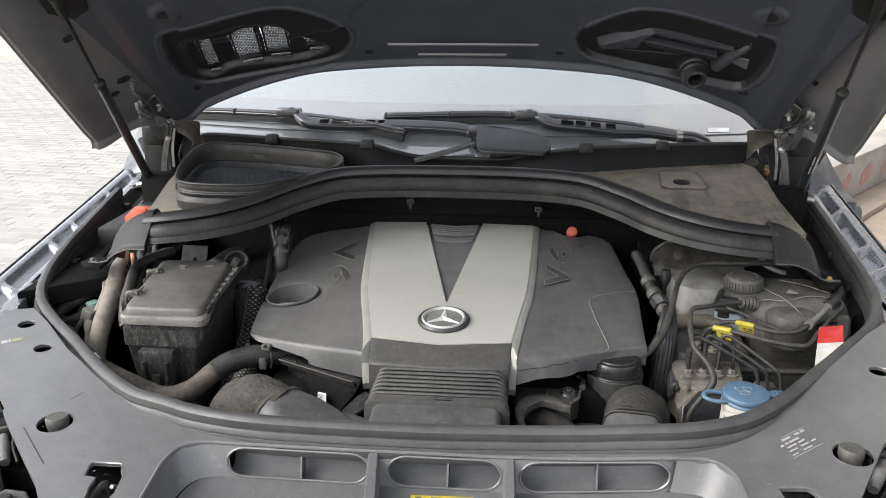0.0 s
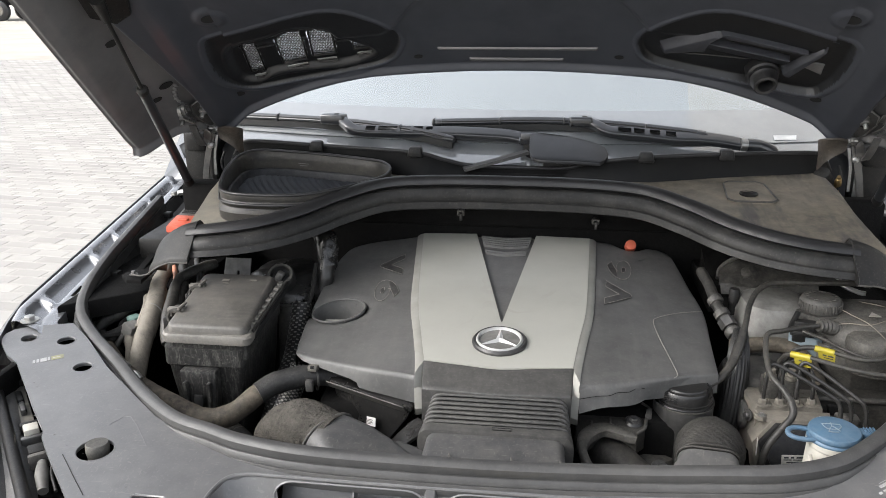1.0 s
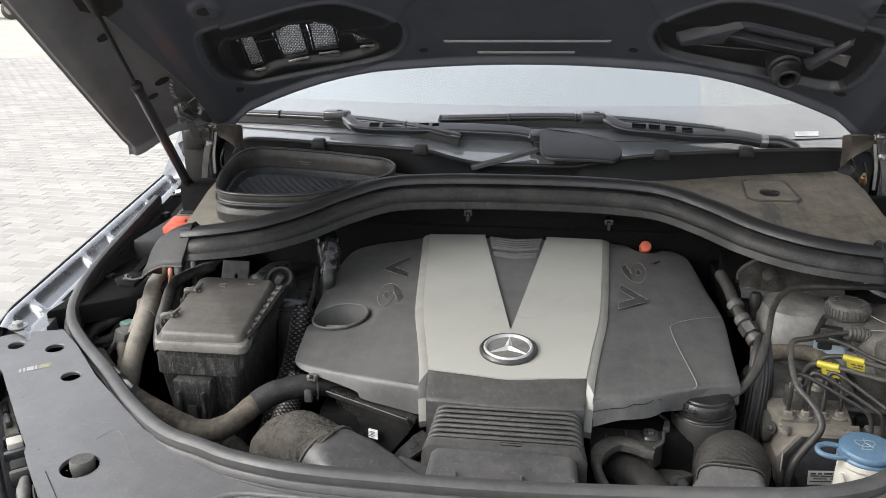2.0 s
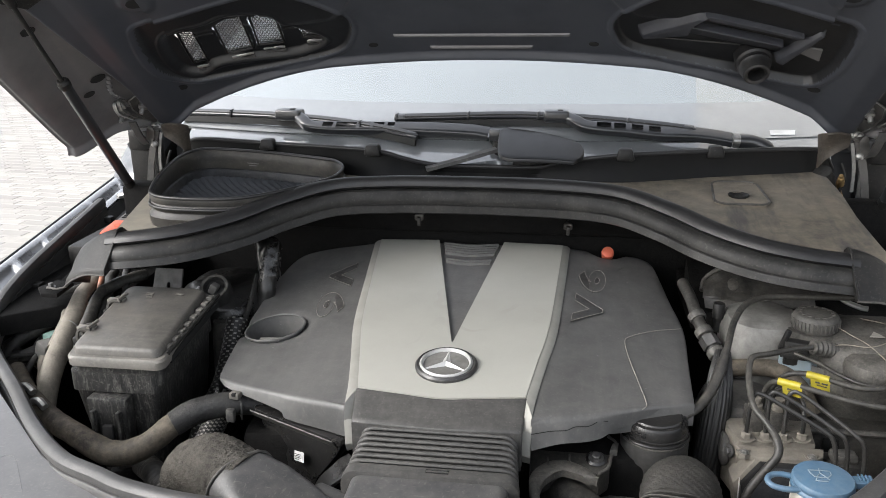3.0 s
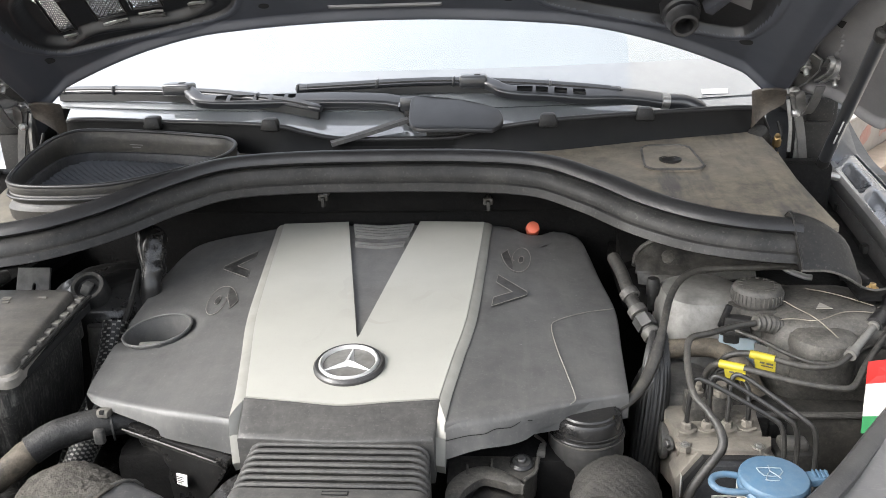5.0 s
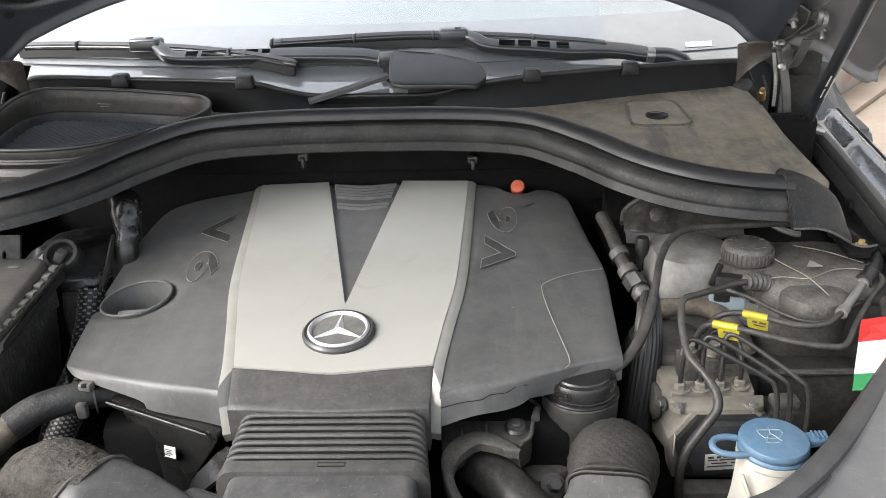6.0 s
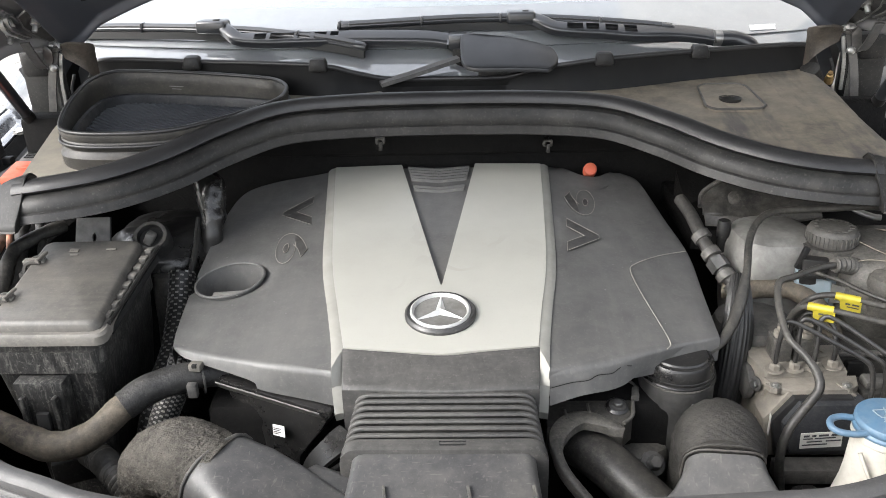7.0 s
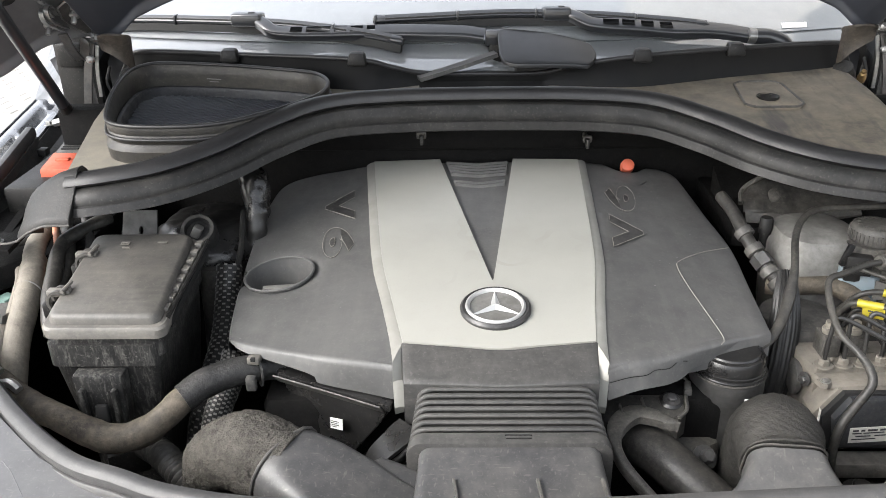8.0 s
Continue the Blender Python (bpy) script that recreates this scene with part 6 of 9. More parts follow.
# hinges
for s in (-1, 1):
    own = bmesh.new()
    pts = [(0.587, -0.0917), (0.592, -0.05), (0.598, -0.0059), (0.604, 0.006), (0.6124, 0.0086), (0.6242, 0.0041), (0.6287, -0.0202), (0.624, -0.060), (0.612, -0.1)]
    skin(own, [[H(s * u, v, 0.003) for u, v in pts], [H(s * u, v, 0.0062) for u, v in pts]])
    hg = part("hinge", own, "hinge_steel", bonnet, "pressed steel hinge with bolts and folding arms")
    part("hinge_rim", tube([H(s * u, v, 0.006) for u, v in pts], 0.0016, 6, 1, closed=True), "worn_steel", hg, "bright worn rim of the hinge plate")
    slot_ = [(0.601, -0.036), (0.615, -0.034), (0.616, -0.043), (0.602, -0.045)]
    own = bmesh.new()
    skin(own, [[H(s * u, v, 0.0060) for u, v in slot_], [H(s * u, v, 0.0068) for u, v in slot_]])
    part("slot", own, "hole", hg)
    for u, v in ((0.6096, -0.0187), (0.6035, -0.0800), (0.6528, -0.0312)):
        part("nut", lathe([(0, 0), (0.0125, 0), (0.0125, 0.0016), (0.0105, 0.0024), (0.0080, 0.0028), (0.0078, 0.009), (0.0065, 0.0102), (0.0042, 0.0106), (0.0042, 0.019), (0.0036, 0.021), (0, 0.021)], H(s * u, v, 0.0062 if u < 0.64 else on_hood(s * u, v)), 14, tuple(HN)), "worn_steel", hg)
    # rolled double lug and the bent goose-neck
    for du in (0.0, 0.0065):
        lug = [H(s * (0.6324 + du), v, w) for v, w in ((-0.045, 0.006), (-0.020, 0.014), (0.004, 0.020), (0.018, 0.014), (0.016, 0.004), (0.004, 0.0), (-0.012, 0.002))]
        part("lug", sweep(lug, [(-0.0013, -0.0035), (0.0013, -0.0035), (0.0013, 0.0035), (-0.0013, 0.0035)], sub=5, up=(1, 0, 0)), "worn_steel", hg, "bright rolled lug")
    neck = [H(s * 0.636, -0.040, 0.016), H(s * 0.634, -0.072, 0.030), H(s * 0.630, -0.092, 0.036), H(s * 0.623, -0.088, 0.030), H(s * 0.616, -0.072, 0.022), H(s * 0.603, -0.090, 0.020)]
    part("bent_link", sweep(neck, [(-0.0015, -0.007), (0.0015, -0.007), (0.0015, 0.007), (-0.0015, 0.007)], up=(1, 0, 0.1)), "hinge_steel", hg)
    top_ = Vector((s * 0.6115, 1.668, 1.424))
    for a, b, r, mt in ((top_, (0.6395, 1.668, 1.300), 0.0062, "hinge_steel"), (top_ + Vector((s * 0.010, 0.006, -0.004)), (0.6275, 1.674, 1.310), 0.0042, "worn_steel"), (top_ + Vector((-s * 0.006, 0.004, -0.012)), (0.615, 1.672, 1.330), 0.0026, "worn_steel")):
        q = Vector((s * b[0], b[1], b[2]))
        part("arm", sweep([a, a.lerp(q, 0.5) + Vector((s * 0.003, 0, 0)), q], [(-r, -0.0014), (r, -0.0014), (r, 0.0014), (-r, 0.0014)], up=(0, 1, 0.1)), mt, hg)
    part("pivot", lathe([(0, -0.006), (0.0085, -0.006), (0.0085, 0.004), (0.006, 0.006), (0.004, 0.009), (0, 0.009)], top_, 16, (0, -1, 0.1)), "worn_steel", hg)
    part("rivet", lathe([(0, -0.004), (0.006, -0.004), (0.006, 0.003), (0.003, 0.005), (0, 0.005)], Vector((s * 0.6165, 1.662, 1.392)), 12, (0, -1, 0.1)), "worn_steel", hg)
    part("foot", box((s * 0.630 - 0.022, 1.65, 1.225), (s * 0.630 + 0.022, 1.74, 1.264), 0.006), "black", hg)
    part("backing", box((s * 0.668 - 0.034, 1.72, 1.28), (s * 0.668 + 0.034, 1.735, 1.44), 0.006), "black", hg, "painted body bracket behind the hinge")
    part("spring_cup", box((s * 0.663 - 0.022, 1.690, 1.372), (s * 0.663 + 0.022, 1.718, 1.412), 0.006), "black", hg)
    part("cable", tube([(s * 0.600, 1.690, 1.375), (s * 0.606, 1.684, 1.350), (s * 0.598, 1.680, 1.325), (s * 0.607, 1.672, 1.300), (s * 0.622, 1.664, 1.285)], 0.0028, 8), "black", hg)
    # rubber water deflector beside the hinge: a folded cup, open towards the hinge
    df = thing("water_deflector", (s * 0.60, 1.75, 1.30), "worn brownish rubber deflector flap between hinge and windscreen", "flap", "water deflectors")
    top_line_ = [Vector((s * x, y, z)) for x, y, z in ((0.550, 1.668, 1.424), (0.553, 1.655, 1.428), (0.563, 1.645, 1.431), (0.580, 1.648, 1.431), (0.598, 1.660, 1.426))]
    low_line_ = [Vector((s * x, y, z)) for x, y, z in ((0.564, 1.70, 1.348), (0.563, 1.684, 1.356), (0.566, 1.672, 1.372), (0.578, 1.664, 1.388), (0.598, 1.668, 1.400))]
    a, b = resample(spline(top_line_, 6), 24), resample(spline(low_line_, 6), 24)
    b = [p.lerp(q, 0.78) for p, q in zip(a, b)]
    own = bmesh.new()
    skin(own, [[p + Vector((0, 0.004, 0.0)), p + Vector((0, 0.0, 0.003)), p + Vector((0, -0.0015, 0.0)), p.lerp(q, 0.3) + Vector((s * 0.003, 0.006, 0)), p.lerp(q, 0.65) + Vector((s * 0.004, 0.007, 0)), q, q + Vector((0, 0.004, 0)), p.lerp(q, 0.5) + Vector((s * 0.004, 0.012, 0))] for p, q in zip(a, b)])
    part("flap", own, "brown_rubber", df, deg=60)
    part("foot", tube([(s * 0.570, 1.688, 1.36), (s * 0.585, 1.70, 1.335), (s * 0.607, 1.69, 1.30)], [0.016, 0.014, 0.012], 12, wob=0.25), "tape", df)
for x, lab_ in ((0.5985, "small brass union beside the hinge"),):
    u_ = thing("hose_nipple", (x, 1.682, 1.335), lab_, "union")
    part("barrel", lathe([(0, 0), (0.0070, 0), (0.0070, 0.009), (0.0055, 0.011), (0.0055, 0.016), (0.0038, 0.018), (0.0038, 0.022), (0, 0.023)], (x, 1.682, 1.340), 8, (-0.15, -0.55, 0.8)), "brass", u_)
    part("stem", tube([(x, 1.686, 1.338), (x + 0.003, 1.69, 1.325), (x + 0.010, 1.688, 1.31)], 0.004, 8), "brass", u_)

# ---------------------------------------------------------------- wipers
GLASS_UP = Vector((0, -0.47, 0.88))


def strap(path, widths, slots=(), thick=0.004, skirt=0.010, n=60):
    """Wiper arm: a curved strip with turned-down sides; slots are (from, to, low, high) along and across it."""
    pts = resample(spline(path, 8), n + 1)
    own, rows = bmesh.new(), []
    across = [-1.0, -0.9, -0.78, -0.55, 0.55, 0.78, 0.9, 1.0]
    for i, (p, (t, s_, u)) in enumerate(zip(pts, axes(pts, False, GLASS_UP))):
        f = i / n * (len(widths) - 1)
        k = min(int(f), len(widths) - 2)
        w = widths[k] + (widths[k + 1] - widths[k]) * (f - k)
        rows.append([own.verts.new(p + s_ * a * w + u * (thick * (0.9 - 0.9 * a ** 4))) for a in across] + [own.verts.new(p + s_ * 1.02 * w - u * skirt), own.verts.new(p - s_ * 1.02 * w - u * skirt)])
    for i in range(n):
        f = (i + 0.5) / n
        for j in range(7):
            if j == 3 and any(a < f < b for a, b in slots):
                continue
            own.faces.new((rows[i][j], rows[i + 1][j], rows[i + 1][j + 1], rows[i][j + 1]))
        own.faces.new((rows[i][7], rows[i + 1][7], rows[i + 1][8], rows[i][8]))
        own.faces.new((rows[i][0], rows[i][9], rows[i + 1][9], rows[i + 1][0]))
    return own


def slot_floor(path, width, a, b):
    """Dark underside seen through an arm's slots."""
    pts = resample(spline(path, 8), 41)[int(a * 40):int(b * 40) + 1]
    return sweep(pts, [(-width, -0.0085), (width, -0.0085), (width, -0.0075), (-width, -0.0075)], sub=1, up=GLASS_UP)


def blade(pts, parent):
    bl = part("blade", sweep(pts, [(0.006, -0.004), (0.008, 0.0), (0.004, 0.005), (-0.001, 0.008), (-0.006, 0.004), (-0.007, -0.003), (0, -0.006)], sub=5), "wiper", parent, "slim aerodynamic wiper blade")
    part("rubber_edge", sweep([vec(p) + Vector((0, -0.004, -0.011)) for p in pts], [(0.003, -0.006), (0.003, 0.006), (-0.003, 0.006), (-0.003, -0.006)], sub=5), "wiper_rubber", bl)
    part("seam", sweep([vec(p) + Vector((0, -0.0062, 0.0030)) for p in pts], [(0.0007, -0.0012), (0.0007, 0.0012), (-0.0007, 0.0012), (-0.0007, -0.0012)], sub=5), "wiper_rubber", bl)
    sp = spline(pts, 8)
    for f in (0.02, 0.25, 0.5, 0.75):
        p = sp[int(f * (len(sp) - 1))]
        part("clip", box(p - Vector((0.0022, 0.010, 0.007)), p + Vector((0.0022, 0.010, 0.0092)), 0.002), "wiper", bl)
    for p, d in ((sp[0], sp[0] - sp[2]), (sp[-1], sp[-1] - sp[-3])):
        d = d.normalized()
        part("end_cap", tube([p - d * 0.016, p - d * 0.004, p + d * 0.004], [0.0088, 0.0088, 0.006], 12, 2, squash=0.85), "wiper", bl)


def mount(lo, hi, turn, parent):
    m_ = part("mount", box(lo, hi, 0.005, turn=turn, seg=3), "wiper", parent, "blade mount with a small square catch")
    c_ = (vec(lo) + vec(hi)) / 2
    part("catch", box(c_ + Vector((0.002, -0.007, (hi[2] - lo[2]) / 2 - 0.001)), c_ + Vector((0.012, 0.003, (hi[2] - lo[2]) / 2 + 0.0015)), 0.001), "wiper_rubber", m_)


w1 = thing("windscreen_wiper", (-0.1, 1.70, 1.39), "black windscreen wiper with a laddered arm, lying at rest", "wiper", "wipers")
blade([(-0.636, 1.832, 1.424), (-0.563, 1.813, 1.427), (-0.476, 1.791, 1.428), (-0.412, 1.776, 1.428), (-0.30, 1.752, 1.424), (-0.19, 1.722, 1.415), (-0.13, 1.703, 1.406)], w1)
mount((-0.414, 1.755, 1.422), (-0.362, 1.785, 1.443), Matrix.Rotation(-0.15, 4, 'Z'), w1)
A1 = [(-0.374, 1.768, 1.436), (-0.356, 1.748, 1.429), (-0.33, 1.733, 1.420), (-0.24, 1.728, 1.420), (-0.155, 1.724, 1.421), (-0.10, 1.718, 1.421), (-0.03, 1.714, 1.419), (0.004, 1.709, 1.415)]
part("arm", strap(A1, [0.010, 0.011, 0.0135, 0.0135, 0.0135, 0.0145, 0.0145, 0.014], [(0.20 + 0.062 * k, 0.248 + 0.062 * k) for k in range(6)]), "wiper", w1, "arched arm with a row of slots", deg=50)
part("arm_core", slot_floor(A1, 0.010, 0.62, 0.98), "wiper_rubber", w1)
part("hinge_block", box((0.004, 1.694, 1.398), (0.034, 1.726, 1.423), 0.004), "wiper", w1)
part("pivot", lathe([(0.02, -0.03), (0.02, 0.0), (0, 0.002)], (0.03, 1.70, 1.402), 14), "black", w1)
w2 = thing("windscreen_wiper", (0.45, 1.72, 1.38), "black windscreen wiper with a slotted arm curving over the cowl", "wiper", "wipers")
blade([(-0.174, 1.752, 1.431), (-0.086, 1.752, 1.434), (0.006, 1.755, 1.437), (0.088, 1.757, 1.437), (0.19, 1.752, 1.433), (0.30, 1.742, 1.425), (0.36, 1.735, 1.419)], w2)
mount((0.098, 1.738, 1.428), (0.144, 1.766, 1.449), None, w2)
A2 = [(0.137, 1.752, 1.441), (0.155, 1.738, 1.436), (0.178, 1.727, 1.428), (0.24, 1.725, 1.424), (0.30, 1.724, 1.419), (0.348, 1.728, 1.418), (0.39, 1.730, 1.414), (0.428, 1.728, 1.408)]
part("arm", strap(A2, [0.010, 0.0115, 0.0135, 0.0135, 0.0145, 0.0150, 0.0145, 0.014], [(0.215 + 0.098 * k, 0.292 + 0.098 * k) for k in range(4)]), "wiper", w2, "arched arm with four slots", deg=50)
part("arm_core", slot_floor(A2, 0.0115, 0.10, 0.98), "wiper_rubber", w2)
part("sleeve", tube([(0.425, 1.727, 1.404), (0.437, 1.7275, 1.403)], 0.0155, 18, 1, squash=0.8), "worn_steel", w2, "bright crimped sleeve")
part("pivot_hump", tube([(0.437, 1.7275, 1.402), (0.462, 1.727, 1.400), (0.484, 1.722, 1.390), (0.494, 1.722, 1.372)], [0.0135, 0.0135, 0.0135, 0.012], 18), "wiper", w2)

# ---------------------------------------------------------------- engine and its cover


def top_z(y):
    return 1.205 + 0.105 * (y - 1.115)


def side_z(x, y):
    return top_z(y) - 0.22 * x * x - 0.002


block = single("engine_block", box((-0.26, 1.12, 0.72), (0.26, 1.52, 1.135), 0.02), "dark", "engine block beneath the plastic cover, near-black with the bay's shade", "engine")
ec = thing("engine_cover", (0, 1.3, 1.13), "dusty charcoal plastic engine cover with a silver centre panel", "engine cover")
LS = [(-0.180, 1.568), (-0.163, 1.42), (-0.147, 1.29), (-0.128, 1.20), (-0.114, 1.132), (-0.108, 1.092)]
RS = [(0.153, 1.570), (0.146, 1.42), (0.138, 1.285), (0.126, 1.20), (0.117, 1.132), (0.113, 1.090)]
LO = [(-0.205, 1.562), (-0.26, 1.553), (-0.300, 1.530), (-0.312, 1.465), (-0.312, 1.38), (-0.307, 1.275), (-0.299, 1.193), (-0.293, 1.158)]
RO = [(0.262, 1.566), (0.283, 1.548), (0.292, 1.49), (0.299, 1.425), (0.309, 1.345), (0.306, 1.256), (0.303, 1.168)]


def lift(line, dz=0.0):
    return [(x, y, side_z(x, y) + dz) for x, y in line]


def notch(p):
    """Bay cut into the rear edge for the filler cap."""
    k = max(0, 1 - abs(p.x - 0.212) / 0.032)
    if p.y > 1.52:
        p = Vector((p.x, p.y - 0.026 * min(1, k * 1.6), p.z))
    return p


HC = Vector((-0.262, 1.285))


own = bmesh.new()
pa, pb = resample(spline(lift(LO), 6), 60), resample(spline(lift(LS), 6), 60)
grid_ = [[pa[i].lerp(pb[i], j / 29) for j in range(30)] for i in range(60)]
for row in grid_:
    for p in row:
        d = Vector((p.x, p.y)) - HC
        e = math.hypot(d.x / 0.045, d.y / 0.040)
        if e < 1.22:
            p.z -= 0.004 * max(0, min(1, (1.22 - e) / 0.2))
vs = [[own.verts.new(p) for p in row] for row in grid_]
for i in range(59):
    for j in range(29):
        c = sum((grid_[i + a][j + b] for a in (0, 1) for b in (0, 1)), Vector()) / 4
        if math.hypot((c.x - HC.x) / 0.040, (c.y - HC.y) / 0.036) > 1:
            own.faces.new((vs[i][j], vs[i][j + 1], vs[i + 1][j + 1], vs[i + 1][j]))
bmesh.ops.delete(own, geom=[v for v in own.verts if not v.link_faces], context='VERTS')
for v in own.verts:
    d = Vector((v.co.x, v.co.y)) - HC
    if v.is_boundary and math.hypot(d.x / 0.0425, d.y / 0.0385) < 1.15:
        k = 1 / math.hypot(d.x / 0.0425, d.y / 0.0385)
        v.co.x, v.co.y = HC.x + d.x * k, HC.y + d.y * k
for row in ([r[0] for r in grid_], grid_[0]):
    skin(own, [[p, p + Vector((-0.003 if row is not grid_[0] else 0, 0.003 if row is grid_[0] else 0, -0.006)), p + Vector((-0.003 if row is not grid_[0] else 0, 0.003 if row is grid_[0] else 0, -0.03))] for p in row], closed=False, cap=False)
part("side_panel", own, "cover", ec, deg=45)
# the opening's rolled rim and cup with the dipstick
rim_pts = [Vector((HC.x + 0.0425 * math.cos(k * math.pi / 16), HC.y + 0.0385 * math.sin(k * math.pi / 16), 0)) for k in range(32)]
for p in rim_pts:
    p.z = side_z(p.x, p.y) - 0.001
part("opening_rim", tube(rim_pts, 0.0018, 8, 1, closed=True), "cover", ec)
own = bmesh.new()
skin(own, [[Vector((HC.x + (p.x - HC.x) * f, HC.y + (p.y - HC.y) * f + dy, p.z - d)) for p in rim_pts] for f, d, dy in ((1.0, 0.0, 0), (0.97, 0.010, 0), (0.93, 0.03, 0.0), (0.88, 0.055, 0.0), (0.01, 0.056, 0.0))], cap=False)
part("opening_cup", own, "cover", ec)
part("dipstick_tag", box((HC.x - 0.020, HC.y - 0.016, 1.186), (HC.x + 0.022, HC.y - 0.006, 1.193), 0.002, turn=Matrix.Rotation(0.12, 4, 'Z')), "tank", ec)
part("side_panel", sheet(lift(RS), lift(RO), 40, 14, 0.03, 0.0, 0.003, shape=notch), "cover", ec, deg=45)
# front faces below the crease
for line, low in (([(-0.293, 1.158), (-0.242, 1.133), (-0.164, 1.106), (-0.108, 1.092)], [(-0.293, 1.158, 1.183), (-0.272, 1.14, 1.1815), (-0.198, 1.11, 1.174), (-0.188, 1.106, 1.165), (-0.136, 1.097, 1.158), (-0.108, 1.088, 1.157)]),
                  ([(0.113, 1.090), (0.173, 1.109), (0.242, 1.140), (0.303, 1.168)], [(0.113, 1.082, 1.159), (0.145, 1.088, 1.167), (0.177, 1.102, 1.164), (0.196, 1.112, 1.1655), (0.204, 1.118, 1.1695), (0.218, 1.128, 1.171), (0.303, 1.170, 1.178)])):
    a = resample(spline(lift(line, -0.001), 6), 30)
    b = resample(spline(low, 6), 30)
    own = bmesh.new()
    skin(own, [[p + Vector((0, 0.012, 0.0)), p + Vector((0, 0.004, 0.0003)), p.lerp(q, 0.06) + Vector((0, -0.0008, 0)), p.lerp(q, 0.2) + Vector((0, -0.0014, 0)), p.lerp(q, 0.5) + Vector((0, -0.0010, 0)), q, q + Vector((0, 0.008, 0.004))] for p, q in zip(a, b)], closed=False, cap=False)
    part("front_face", own, "cover", ec, deg=75)
# raised seam on the near-side panel
sm = [(0.309, 1.347), (0.27, 1.328), (0.236, 1.303), (0.228, 1.285), (0.232, 1.24), (0.240, 1.19), (0.246, 1.148), (0.240, 1.135)]
part("seam", tube(lift(sm, 0.0002), 0.0006, 6, 4), "fuserim", ec, "pale worn seam line")
# silver centre panel with the dark wedge
IL = [(-0.168, 1.566), (-0.151, 1.42), (-0.134, 1.288), (-0.116, 1.20), (-0.101, 1.130), (-0.099, 1.1225)]
IR = [(0.141, 1.568), (0.134, 1.42), (0.126, 1.285), (0.114, 1.20), (0.105, 1.130), (0.1035, 1.1225)]
left_edge = [(p.x, p.y) for p in spline([(*q, 0) for q in IL], 4)]
right_edge = [(p.x, p.y) for p in spline([(*q, 0) for q in IR], 4)]
outl = left_edge + [(-0.05, 1.1165), (0.004, 1.1105), (0.05, 1.1165)] + right_edge[::-1] + [(0.043, 1.572), (0.0015, 1.243), (0.0, 1.238), (-0.0015, 1.243), (-0.068, 1.572)]
part("centre_panel", slab(outl, lambda x, y: top_z(y), 0.0065, 0.0), "silver", ec, "warm silver painted centre panel", deg=8)
part("wedge", slab([(-0.069, 1.568), (0.0, 1.235), (0.044, 1.568)], lambda x, y: top_z(y) - 0.0045, 0.008, 0.0), "cover", ec)
for k in range(7):
    y = 1.560 - k * 0.0095 - (0.014 if k > 4 else 0)
    hw = 0.046 * (y - 1.26) / 0.3
    cx = -0.012 * (y - 1.235) / 0.33
    own = sweep([(cx - hw, y + 0.004, top_z(y) - 0.002), (cx, y - 0.004, top_z(y) - 0.003), (cx + hw, y + 0.004, top_z(y) - 0.002)], [(-0.002, -0.003), (0.002, -0.003), (0.0012, 0.0022), (-0.0012, 0.0022)], sub=1)
    part("grille_slat", own, "cover", ec)
for o_, i_ in ((LS, IL), (RS, IR)):
    a = spline([(x, y, side_z(x, y) + 0.0015) for x, y in o_], 5)
    b = spline([(x, y, top_z(y) - 0.001) for x, y in i_], 5)
    a2, b2 = resample(a, 30), resample(b, 30)
    sx = -1 if o_ is LS else 1
    a2 += [Vector((o_[-1][0] - sx * 0.0, 1.086, 1.180)), Vector((o_[-1][0] - sx * 0.001, 1.082, 1.150))]
    b2 += [Vector((sx * 0.097, 1.087, 1.182)), Vector((sx * 0.094, 1.082, 1.152))]
    own = bmesh.new()
    skin(own, [[p, p.lerp(q, 0.45) + Vector((0, -0.001 if i > 28 else 0, 0.0016)), q, q + Vector((0, 0.006, -0.010)), p + Vector((0, 0.006, -0.012))] for i, (p, q) in enumerate(zip(a2, b2))])
    part("edge_strip", own, "strip", ec, "pale silver edge strip")
# badge: a ring with three spokes
nb = Vector((0, -0.105, 1)).normalized()
bc = Vector((0.001, 1.180, top_z(1.180)))
badge = part("badge", lathe([(0, 0), (0.0395, 0), (0.0395, 0.003), (0.037, 0.0055), (0.033, 0.005), (0.030, 0.003), (0, 0.003)], bc, 48, nb), "badge_rim", ec, "round badge with a chrome ring and three spokes")
part("face", lathe([(0, 0.0028), (0.0295, 0.0028), (0.0295, 0.0036), (0, 0.0036)], bc, 40, nb), "tank", badge)
part("ring", lathe([(0.0285, 0.002), (0.0345, 0.002), (0.0335, 0.0062), (0.0315, 0.0075), (0.0295, 0.0062)], bc, 48, nb), "chrome", badge)
qb = Vector((0, 0, 1)).rotation_difference(nb).to_matrix()
for k in range(3):
    a = radians(90 + 120 * k)
    d, e = Vector((math.cos(a), math.sin(a), 0)), Vector((-math.sin(a), math.cos(a), 0))
    own = bmesh.new()
    base_ = [bc + qb @ (d * r + e * w + Vector((0, 0, 0.003))) for r, w in ((-0.0035, 0), (0.003, 0.0062), (0.0295, 0.0008), (0.0295, -0.0008), (0.003, -0.0062))]
    peak = [bc + qb @ (d * r + Vector((0, 0, h))) for r, h in ((0.0, 0.0078), (0.0295, 0.0045))]
    v = [own.verts.new(p) for p in base_]
    t = [own.verts.new(p) for p in peak]
    for f in ((v[0], v[1], t[0]), (v[1], v[2], t[1], t[0]), (v[2], v[3], t[1]), (v[3], v[4], t[0], t[1]), (v[4], v[0], t[0]), (v[4], v[3], v[2], v[1], v[0])):
        own.faces.new(f)
    part("spoke", own, "chrome", badge, deg=10)
